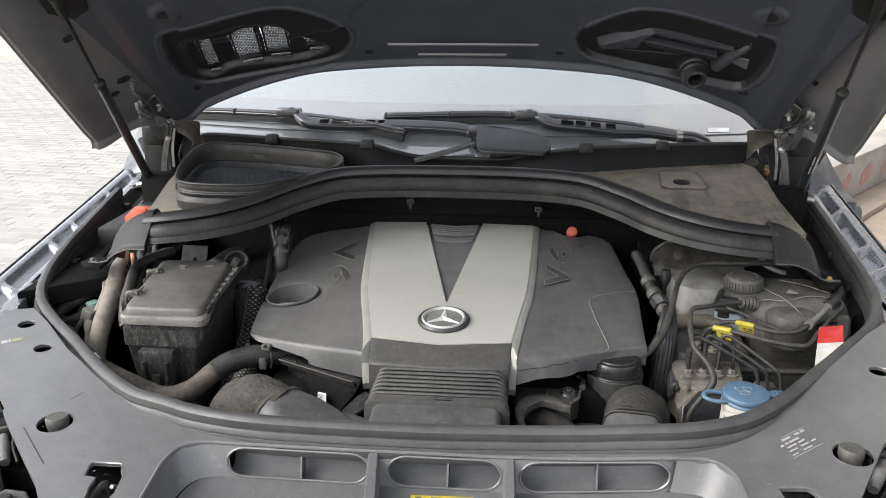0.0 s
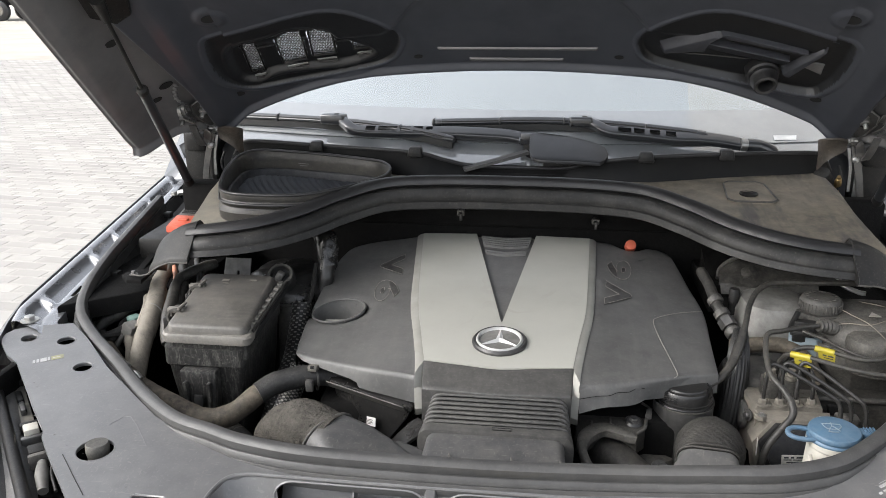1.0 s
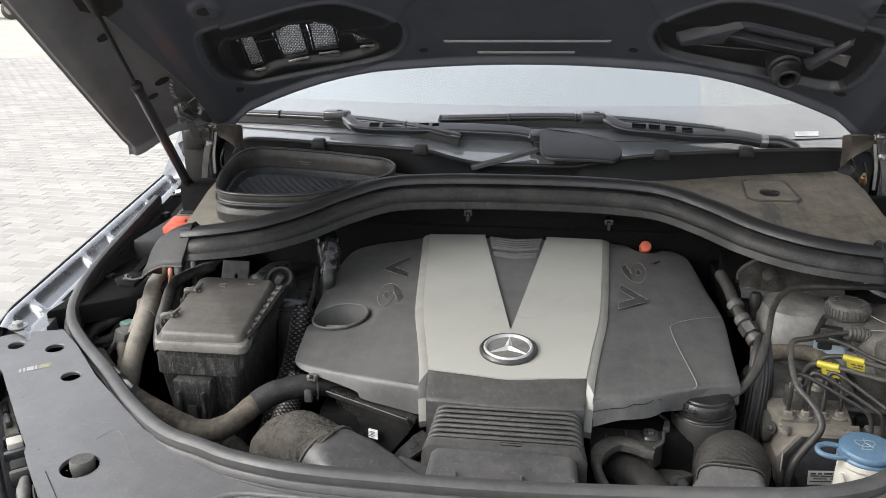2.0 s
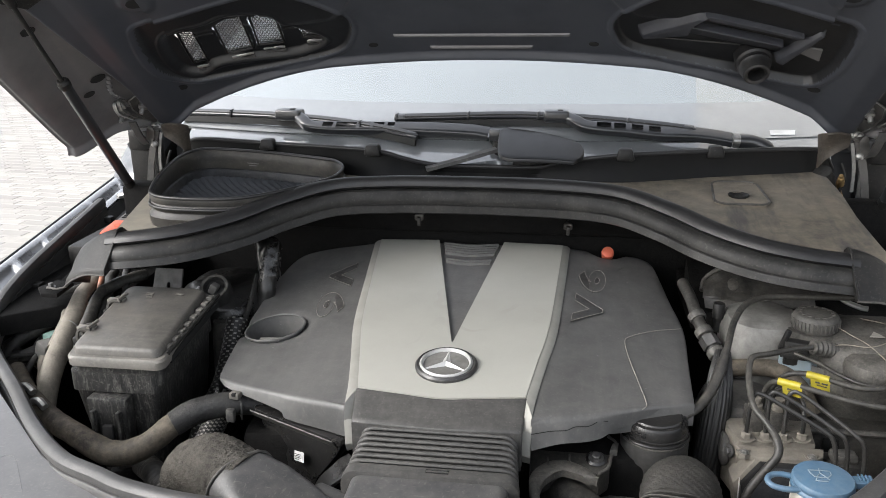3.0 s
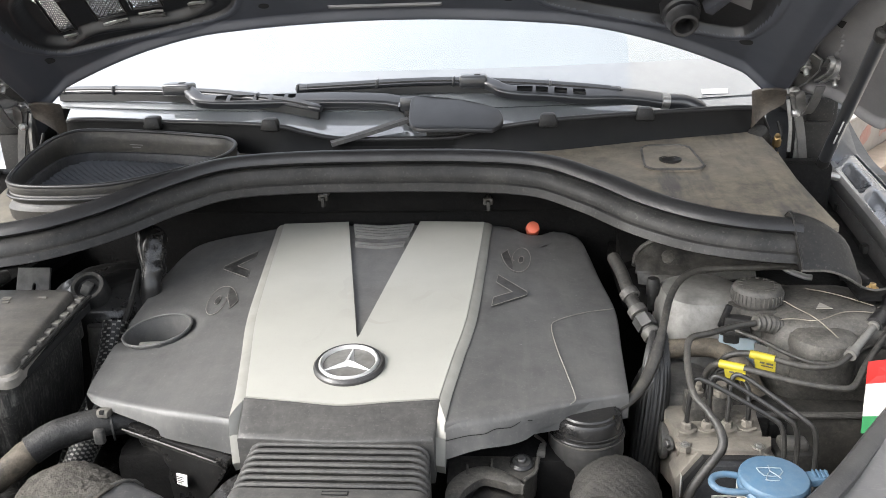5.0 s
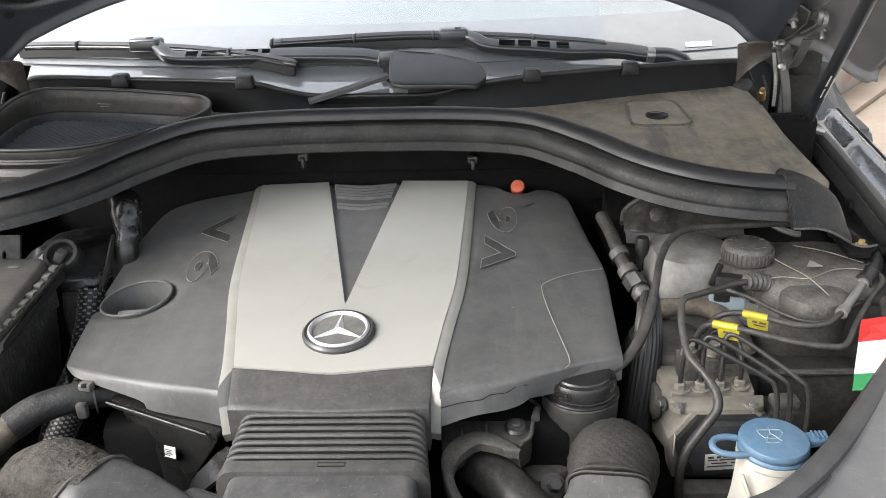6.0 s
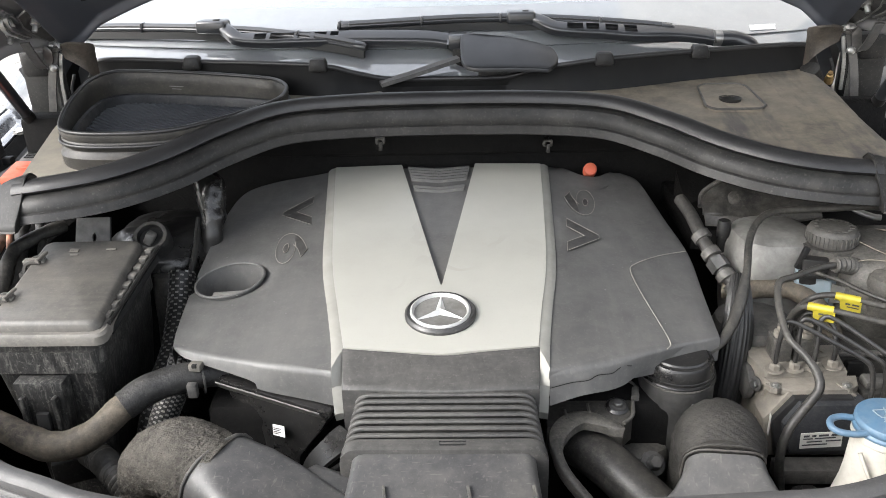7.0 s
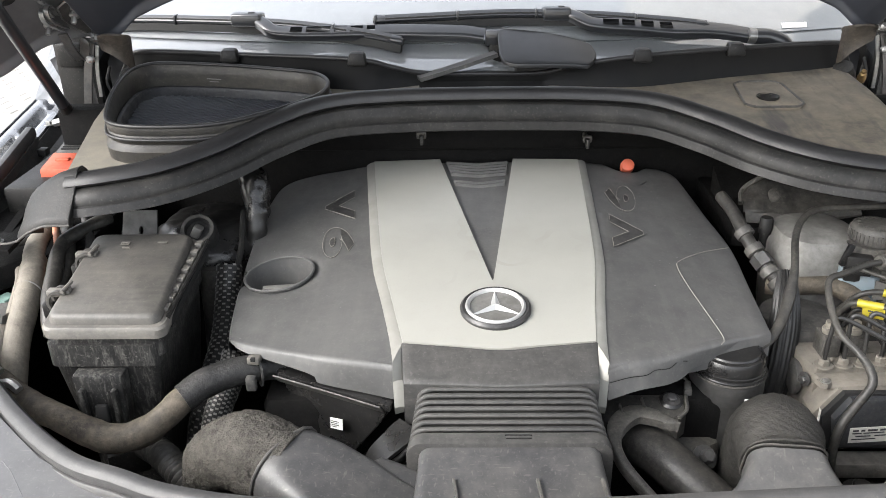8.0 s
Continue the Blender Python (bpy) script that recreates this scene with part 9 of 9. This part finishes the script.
for (x, y), ends in zip(ports, ([(0.368, 1.163, 1.192), (0.371, 1.164, 1.205), (0.380, 1.162, 1.207), (0.410, 1.151, 1.194), (0.445, 1.138, 1.177), (0.455, 1.134, 1.168), (0.459, 1.131, 1.145), (0.459, 1.128, 1.10)],
                                [(0.389, 1.167, 1.192), (0.391, 1.170, 1.205), (0.400, 1.167, 1.207), (0.430, 1.154, 1.193), (0.460, 1.138, 1.177), (0.469, 1.134, 1.168), (0.472, 1.131, 1.145), (0.472, 1.128, 1.10)],
                                [(0.411, 1.170, 1.192), (0.414, 1.174, 1.205), (0.424, 1.170, 1.207), (0.452, 1.152, 1.192), (0.477, 1.134, 1.177), (0.486, 1.129, 1.168), (0.489, 1.126, 1.145), (0.489, 1.123, 1.10)],
                                [(0.431, 1.172, 1.180), (0.430, 1.180, 1.192), (0.420, 1.192, 1.198), (0.406, 1.200, 1.195), (0.398, 1.205, 1.16)])):
    part("nut", bolt((x, y, 1.148), 0.0062, 0.008), "tan_metal", bs_)
    part("brake_pipe", tube([(x, y, 1.150), (x, y + 0.0005, 1.170)] + ends, 0.0027, 10, 6), "pipe", bs_, "thin black steel brake pipe")
part("mount", box((0.345, 1.09, 0.97), (0.49, 1.25, 1.03), 0.006), "dark", bs_)
plug_ = thing("plug_connector", (0.46, 1.15, 1.08), "dusty black multi-pin plug beside the hydraulic block", "connector")
part("body", box((0.456, 1.142, 1.078), (0.500, 1.178, 1.130), 0.006), "grey_hose", plug_)
part("latch", box((0.462, 1.148, 1.128), (0.492, 1.168, 1.140), 0.004), "grey_plastic", plug_)

single("vent_hose", tube([(0.464, 1.264, 1.226), (0.435, 1.249, 1.229), (0.395, 1.216, 1.235), (0.374, 1.200, 1.238), (0.367, 1.188, 1.232), (0.364, 1.165, 1.217), (0.366, 1.140, 1.202), (0.378, 1.122, 1.191), (0.386, 1.106, 1.180), (0.385, 1.094, 1.168), (0.370, 1.086, 1.150), (0.354, 1.078, 1.128), (0.348, 1.072, 1.10), (0.354, 1.072, 1.06), (0.36, 1.07, 1.02)],
                         [0.0037] * 8 + [0.0048] * 7, 14, 8), "grey_hose", "grey rubber hose bent down in front of the hydraulic unit", "hose")
single("feed_hose", tube([(0.56, 1.365, 1.255), (0.53, 1.352, 1.262), (0.477, 1.348, 1.262), (0.415, 1.346, 1.260), (0.385, 1.322, 1.256), (0.366, 1.288, 1.246), (0.352, 1.245, 1.23), (0.342, 1.222, 1.21), (0.328, 1.198, 1.19), (0.310, 1.175, 1.178), (0.29, 1.163, 1.168)],
                         [0.0044] * 7 + [0.0068, 0.0065, 0.0055, 0.0045], 14, 8), "grey_hose", "long grey hose looping over the tank towards the engine", "hose")
hr = thing("hard_line", (0.34, 1.33, 1.1), "metal air-conditioning line with crimped collars and a service port", "pipe")
part("pipe", tube([(0.318, 1.43, 1.245), (0.325, 1.392, 1.236), (0.333, 1.350, 1.216), (0.348, 1.318, 1.194), (0.362, 1.296, 1.175), (0.364, 1.27, 1.14)], 0.0085, 14), "grey_hose", hr)
for f, z in (((0.331, 1.360, 1.221), 0), ((0.338, 1.336, 1.208), 0), ((0.352, 1.312, 1.188), 0), ((0.360, 1.300, 1.178), 0)):
    part("collar", lathe([(0.009, -0.006), (0.012, -0.005), (0.012, 0.005), (0.009, 0.006)], f, 16, (0.4, -0.75, -0.5)), "grey_plastic", hr)
part("union_nut", lathe([(0, -0.008), (0.013, -0.008), (0.013, 0.008), (0, 0.008)], (0.345, 1.324, 1.198), 6, (0.4, -0.75, -0.5)), "dull_steel", hr)
part("service_port", lathe([(0.006, 0), (0.006, 0.02), (0.0085, 0.021), (0.0085, 0.040), (0.007, 0.043), (0, 0.043)], (0.362, 1.372, 1.195), 16), "black", hr)
single("engine_loom", tube([(0.350, 1.260, 1.215), (0.346, 1.240, 1.195), (0.342, 1.222, 1.165), (0.336, 1.208, 1.12), (0.330, 1.20, 1.07), (0.326, 1.19, 1.0)], [0.010, 0.0145, 0.018, 0.0185, 0.018, 0.017], 84, 8, flute=(21, 0.0016)), "ribbed", "wide lengthwise-ribbed black loom conduit beside the engine", "conduit", deg=70)
single("crossover_pipe", tube([(0.350, 1.312, 1.17), (0.371, 1.303, 1.172), (0.40, 1.300, 1.176), (0.428, 1.290, 1.178), (0.450, 1.262, 1.168), (0.465, 1.245, 1.14)], 0.0118, 16), "hose_brown", "dusty brown hose crossing below the tank", "hose")
for pts, tag in (([(0.392, 1.21, 1.165), (0.392, 1.200, 1.195), (0.400, 1.189, 1.212), (0.424, 1.173, 1.215), (0.470, 1.155, 1.210), (0.510, 1.145, 1.208), (0.528, 1.150, 1.209), (0.552, 1.185, 1.213), (0.59, 1.235, 1.22), (0.612, 1.262, 1.226), (0.606, 1.29, 1.232)], ((0.402, 1.187, 1.2135), (0.424, 1.173, 1.2150))),
                 ([(0.405, 1.23, 1.18), (0.416, 1.214, 1.208), (0.437, 1.208, 1.215), (0.462, 1.196, 1.214), (0.491, 1.186, 1.211), (0.52, 1.186, 1.212), (0.543, 1.202, 1.217)], ((0.439, 1.207, 1.215), (0.462, 1.196, 1.214))),
                 ([(0.44, 1.268, 1.214), (0.462, 1.248, 1.212), (0.482, 1.222, 1.209), (0.506, 1.202, 1.207), (0.535, 1.203, 1.208), (0.575, 1.232, 1.212), (0.61, 1.25, 1.20)], None)):
    ln = thing("fuel_line", pts[0], "thin grey pipe bent round the tank" + (", with a yellow tag" if tag else ""), "pipe", "bent pipes")
    part("pipe", tube(pts, 0.0034 if tag else 0.0025, 12, 7), "grey_hose", ln)
    if tag:
        a, b = Vector(tag[0]), Vector(tag[1])
        tg = part("tag", tube([a, b], 0.0046, 12, 1), "yellow", ln, "yellow plastic tag")
        d = (b - a)
        part("tag_flag", quad([a + d * 0.12 + Vector((0, -0.004, -0.001)), b + Vector((0, -0.004, -0.001)), b + Vector((0.001, -0.003, -0.014)), a + d * 0.2 + Vector((0.001, -0.003, -0.014))], thick=0.001), "yellow", tg)
        part("tag_print", bars(a + d * 0.35 + Vector((0, -0.0056, -0.004)), d.normalized(), (0, 0.1, -1), [(0.0, 0.0018, [(0, 0.005), (0.007, 0.014)]), (0.004, 0.005, [(0.002, 0.014)])], thick=-0.0006), "ink", tg)
cr = thing("crimped_union", (0.565, 1.235, 1.2), "metal crimped hose union on a pipe", "union")
part("sleeve", tube([(0.543, 1.202, 1.217), (0.567, 1.231, 1.221), (0.591, 1.260, 1.226)], 0.0046, 14), "tank", cr)
for f in (0.04, 0.96):
    part("crimp", tube([Vector((0.543, 1.202, 1.217)).lerp(Vector((0.591, 1.260, 1.226)), f - 0.07), Vector((0.543, 1.202, 1.217)).lerp(Vector((0.591, 1.260, 1.226)), f + 0.07)], 0.0066, 14, 1), "tank", cr)
part("end", tube([(0.588, 1.257, 1.2255), (0.604, 1.276, 1.228)], 0.0098, 12, 1), "rubber", cr)
single("corner_hose", tube([(0.592, 1.266, 1.222), (0.612, 1.29, 1.226), (0.622, 1.32, 1.232), (0.60, 1.375, 1.245)], 0.0105, 14), "black", "black hose in the corner of the bay", "hose")
single("drop_hose", tube([(0.60, 1.22, 1.22), (0.585, 1.18, 1.208), (0.562, 1.148, 1.18), (0.548, 1.128, 1.13), (0.54, 1.12, 1.06)], 0.009, 12), "grey_hose", "grey hose dropping past the washer bottle", "hose")
hs_ = thing("heat_shield", (0.42, 1.45, 1.20), "crumpled dusty dark heat shield under the seal, with a dimple", "heat shield")
own = sheet([(0.346, 1.415, 1.231), (0.377, 1.411, 1.228), (0.413, 1.410, 1.227), (0.442, 1.411, 1.231), (0.50, 1.412, 1.236), (0.56, 1.42, 1.24)],
            [(0.350, 1.452, 1.244), (0.372, 1.456, 1.258), (0.402, 1.462, 1.264), (0.425, 1.470, 1.262), (0.50, 1.480, 1.285), (0.56, 1.49, 1.29)], 60, 24, 0.003)
own.normal_update()
for v in own.verts:
    v.co += Vector((0, -0.6, 0.8)) * (0.0055 * noise.noise(v.co * 34) + 0.002 * noise.noise(v.co * 110))
part("sheet", own, "grey_hose", hs_, deg=60)
part("rolled_edge", tube([(0.346, 1.430, 1.234), (0.353, 1.450, 1.246), (0.372, 1.452, 1.261), (0.392, 1.457, 1.266), (0.412, 1.464, 1.262), (0.424, 1.468, 1.268), (0.432, 1.472, 1.280)], 0.0034, 8), "tank_dark", hs_)
part("ledge", sheet([(0.350, 1.408, 1.214), (0.377, 1.404, 1.219), (0.413, 1.402, 1.219), (0.445, 1.402, 1.221), (0.50, 1.404, 1.228)], [(0.348, 1.414, 1.230), (0.377, 1.411, 1.2275), (0.413, 1.409, 1.2265), (0.442, 1.410, 1.230), (0.50, 1.411, 1.235)], 30, 4, 0.003), "capgrey", hs_, "pale pressed ledge")
part("dimple", lathe([(0.012, -0.002), (0.010, 0.003), (0.005, 0.0045), (0, 0.0045)], (0.390, 1.436, 1.2435), 20, (0, -0.55, 0.83)), "tank_dark", hs_)
single("bulkhead_liner", plate([(0.335, 1.46), (0.36, 1.47), (0.60, 1.47), (0.60, 1.53), (0.335, 1.53)], [], lambda x, y: 1.225 + 0.4 * (y - 1.46), 0.05), "dark", "liner behind the heat shield, near-black with the bay's shade", "liner", kind="structure")
mg = thing("inner_mudguard", (0.49, 1.27, 1.02), "dark moulded tray beneath the tank", "tray")
part("tray", box((0.38, 1.215, 1.02), (0.60, 1.32, 1.135), 0.02), "grey_hose", mg)
part("tray_lip", tube([(0.395, 1.222, 1.130), (0.45, 1.217, 1.133), (0.52, 1.217, 1.133), (0.59, 1.222, 1.130)], 0.004, 8), "grey_plastic", mg)
part("clip", box((0.47, 1.209, 1.10), (0.49, 1.217, 1.125), 0.002), "black", mg)
single("round_canister", lathe([(0, 0), (0.05, 0), (0.052, 0.02), (0.052, 0.085), (0.044, 0.105), (0.02, 0.112), (0, 0.112)], (0.375, 1.265, 1.05), 28), "grey_plastic", "round dusty black canister behind the hydraulic unit", "canister")

wb = thing("washer_bottle", (0.405, 0.985, 0.80), "white washer bottle with a blue lid", "washer bottle")
WC = Vector((0.3995, 0.9895, 1.203))
part("bottle", lathe([(0, -0.28), (0.040, -0.28), (0.038, -0.10), (0.0305, -0.065), (0.029, -0.05), (0.0275, -0.012), (0.0295, -0.010), (0.0295, -0.004), (0.026, -0.003)], WC, 32), "white", wb)
cl_ = part("lid", lathe([(0, -0.004), (0.0278, -0.006), (0.0292, -0.005), (0.0295, -0.001), (0.0279, 0.001), (0.0288, 0.003), (0.0290, 0.006), (0.0275, 0.0085), (0.024, 0.0095), (0, 0.0102)], WC, 40, (0.0, -0.04, 1)), "blue", wb, "pale blue plastic lid with a washer symbol")
part("finger_loop", tube([WC + Vector(p) for p in ((-0.025, 0.009, 0.001), (-0.038, 0.010, 0.002), (-0.048, 0.006, 0.002), (-0.052, -0.003, 0.002), (-0.048, -0.010, 0.001), (-0.037, -0.0125, 0.0), (-0.024, -0.012, 0.0))], 0.0030, 10, 5), "blue", cl_)
part("hinge_tab", slab([(WC.x + 0.029, WC.y - 0.004), (WC.x + 0.047, WC.y + 0.0), (WC.x + 0.049, WC.y + 0.014), (WC.x + 0.029, WC.y + 0.011)], WC.z + 0.006, 0.006, 0.002), "blue", cl_)
for k in range(4):
    part("tab_ridge", box((WC.x + 0.034 + 0.0035 * k, WC.y + 0.001, WC.z + 0.005), (WC.x + 0.0355 + 0.0035 * k, WC.y + 0.0115, WC.z + 0.0075), 0.0005), "blue", cl_)
zs = WC.z + 0.0112
for pts in (((-0.014, 0.010), (0.014, 0.010), (0.009, -0.004), (-0.009, -0.004), (-0.014, 0.010)), ((-0.008, -0.010), (0.0, 0.004), (0.009, -0.010)), ((0.0, 0.004), (0.001, 0.015)), ((-0.010, -0.012), (-0.004, -0.014), (0.006, -0.013))):
    part("symbol", tube([(WC.x - 0.003 + a * 0.72, WC.y + b * 0.72, zs - 0.0007 + 0.026 * b) for a, b in pts], 0.0005, 6, 2), "fluid", cl_)
part("bottle_seam", tube([WC + Vector((-0.030, -0.018, -0.016)), WC + Vector((-0.022, -0.028, -0.04)), WC + Vector((-0.02, -0.045, -0.07))], 0.002, 6), "white", wb)
single("bolt_post", merge(lathe([(0, 0), (0.012, 0), (0.012, 0.05), (0.009, 0.052), (0, 0.052)], (0.372, 1.045, 1.02), 6), bolt((0.372, 1.045, 1.07), 0.011, 0.010)), "black", "black bolt post beside the washer bottle", "bolt")
single("lower_beam", box((0.36, 1.04, 1.0), (0.52, 1.075, 1.035), 0.006), "grey_plastic", "dusty dark beam below the washer bottle", "beam")
single("thin_cable", tube([(0.30, 1.03, 1.035), (0.335, 1.035, 1.04), (0.36, 1.03, 1.045), (0.40, 1.01, 1.03)], 0.0065, 10, rib=(0.012, 0.001)), "black", "black cable crossing towards the washer bottle", "cable")

sk = thing("flag_sticker", (0.55, 1.14, 1.17), "red, white and green label strip hanging beside the washer bottle", "label")
q = [Vector((0.539, 1.152, 1.235)), Vector((0.572, 1.155, 1.238)), Vector((0.574, 1.126, 1.168)), Vector((0.536, 1.138, 1.160))]
for f0, f1, mt, nm in ((0.0, 0.31, "red", "red_band"), (0.31, 0.76, "paper", "white_band"), (0.76, 1.0, "green", "green_band")):
    part(nm, quad([q[0].lerp(q[3], f0), q[1].lerp(q[2], f0), q[1].lerp(q[2], f1), q[0].lerp(q[3], f1)], thick=0.0015), mt, sk)
part("print", quad([q[0].lerp(q[3], 0.84).lerp(q[1].lerp(q[2], 0.84), f) + Vector((-0.001, -0.002, 0.002)) for f in (0.55, 0.75)] + [q[0].lerp(q[3], 0.9).lerp(q[1].lerp(q[2], 0.9), f) + Vector((-0.001, -0.002, 0.002)) for f in (0.75, 0.55)]), "label", sk)

# studs under the bulkhead seal
for x, y, z in ((-0.093, 1.517, 1.306), (0.148, 1.530, 1.294)):
    sd = thing("stud_clip", (x, y + 0.06, z - 0.02), "small steel stud with a push-on clip on the bulkhead", "stud", "bulkhead studs")
    part("stud", lathe([(0, 0), (0.004, 0), (0.004, 0.09), (0, 0.09)], (x, y, z), 8, (0, 1, 0)), "grey_hose", sd)
    part("clip", box((x - 0.007, y, z - 0.004), (x + 0.007, y + 0.008, z + 0.006), 0.002), "tank_dark", sd)
    part("tongue", box((x - 0.002, y - 0.004, z - 0.012), (x + 0.003, y + 0.004, z + 0.002), 0.001), "grey_hose", sd)
single("bulkhead_ledge", box((-0.36, 1.56, 1.27), (0.36, 1.62, 1.318), 0.008), "dark", "insulated ledge under the bulkhead seal, near-black with the bay's shade", "panel", kind="structure")
single("bulkhead_insulation", box((-0.62, 1.585, 0.76), (0.62, 1.60, 1.27), 0.004), "dark", "felt insulation on the bulkhead, near-black with the bay's shade", "insulation", kind="structure")

# ---------------------------------------------------------------- block paving beyond the far-side wing
paving = thing("pavement", (-5, 6, 0), "pale dusty concrete block paving, laid in staggered courses", "pavement", kind="structure")
PW, PD, PH = 0.225, 0.125, 0.013


def paver_points(cx, cy, w, d, z0, z1, tilt):
    b = 0.009
    out = []
    for zz, e in ((z0, 0.0), (z1 - 0.005, 0.0), (z1, b)):
        for sx, sy in ((-1, -1), (1, -1), (1, 1), (-1, 1)):
            out.append((cx + sx * (w / 2 - e), cy + sy * (d / 2 - e), zz + tilt * sx))
    return out


FACES = [(0, 1, 5, 4), (1, 2, 6, 5), (2, 3, 7, 6), (3, 0, 4, 7), (4, 5, 9, 8), (5, 6, 10, 9), (6, 7, 11, 10), (7, 4, 8, 11), (8, 9, 10, 11)]
rp = random.Random(3)
kinds = []
for k in range(6):
    me = bpy.data.meshes.new("paver")
    me.from_pydata(paver_points(0, 0, PW - 0.008 - rp.uniform(0, 0.004), PD - 0.008 - rp.uniform(0, 0.003), 0.0, PH + rp.uniform(-0.001, 0.002), rp.uniform(-0.0004, 0.0004)), [], FACES)
    me.materials.append(M["paver"])
    kinds.append(me)
verts, faces, made = [], [], 0
turn_ = Matrix.Rotation(radians(-4), 3, 'Z')
for r in range(120):
    for c in range(60):
        p = turn_ @ Vector((-1.25 - c * PW - (PW / 2 if r % 2 else 0), 2.6 + r * PD, 0))
        z = 0.004 + 0.002 * noise.noise(p * 1.3)
        if made < 300 and 4.6 < p.y < 6.4 and -4.6 < p.x < -2.6:
            ob = new("paver", kinds[rp.randrange(6)])
            ob.parent = paving
            ob.matrix_parent_inverse = AT[paving.name]
            ob.matrix_basis = Matrix.Translation((p.x, p.y, z)) @ turn_.to_4x4()
            made += 1
        else:
            k = len(verts)
            pts = paver_points(0, 0, PW - 0.009, PD - 0.009, 0.0, PH + rp.uniform(-0.001, 0.002), rp.uniform(-0.0004, 0.0004))
            verts += [tuple(turn_ @ Vector(q) + Vector((p.x, p.y, z))) for q in pts]
            faces += [tuple(i + k for i in f) for f in FACES]
me = bpy.data.meshes.new("far_pavers")
me.from_pydata(verts, [], faces)
me.materials.append(M["paver"])
rest = new("far_pavers", me)
rest.parent = paving
rest.matrix_parent_inverse = AT[paving.name]
tagged(rest, kind="stuff")
bed = bmesh.new()
skin(bed, [[Vector((x, y, z)) for x, y in ((-0.9, 2.3), (-0.9, 17.5), (-15.5, 18.2), (-15.5, 2.3))] for z in (0.002, 0.0148)])
part("joint_bed", bed, "joint", paving)
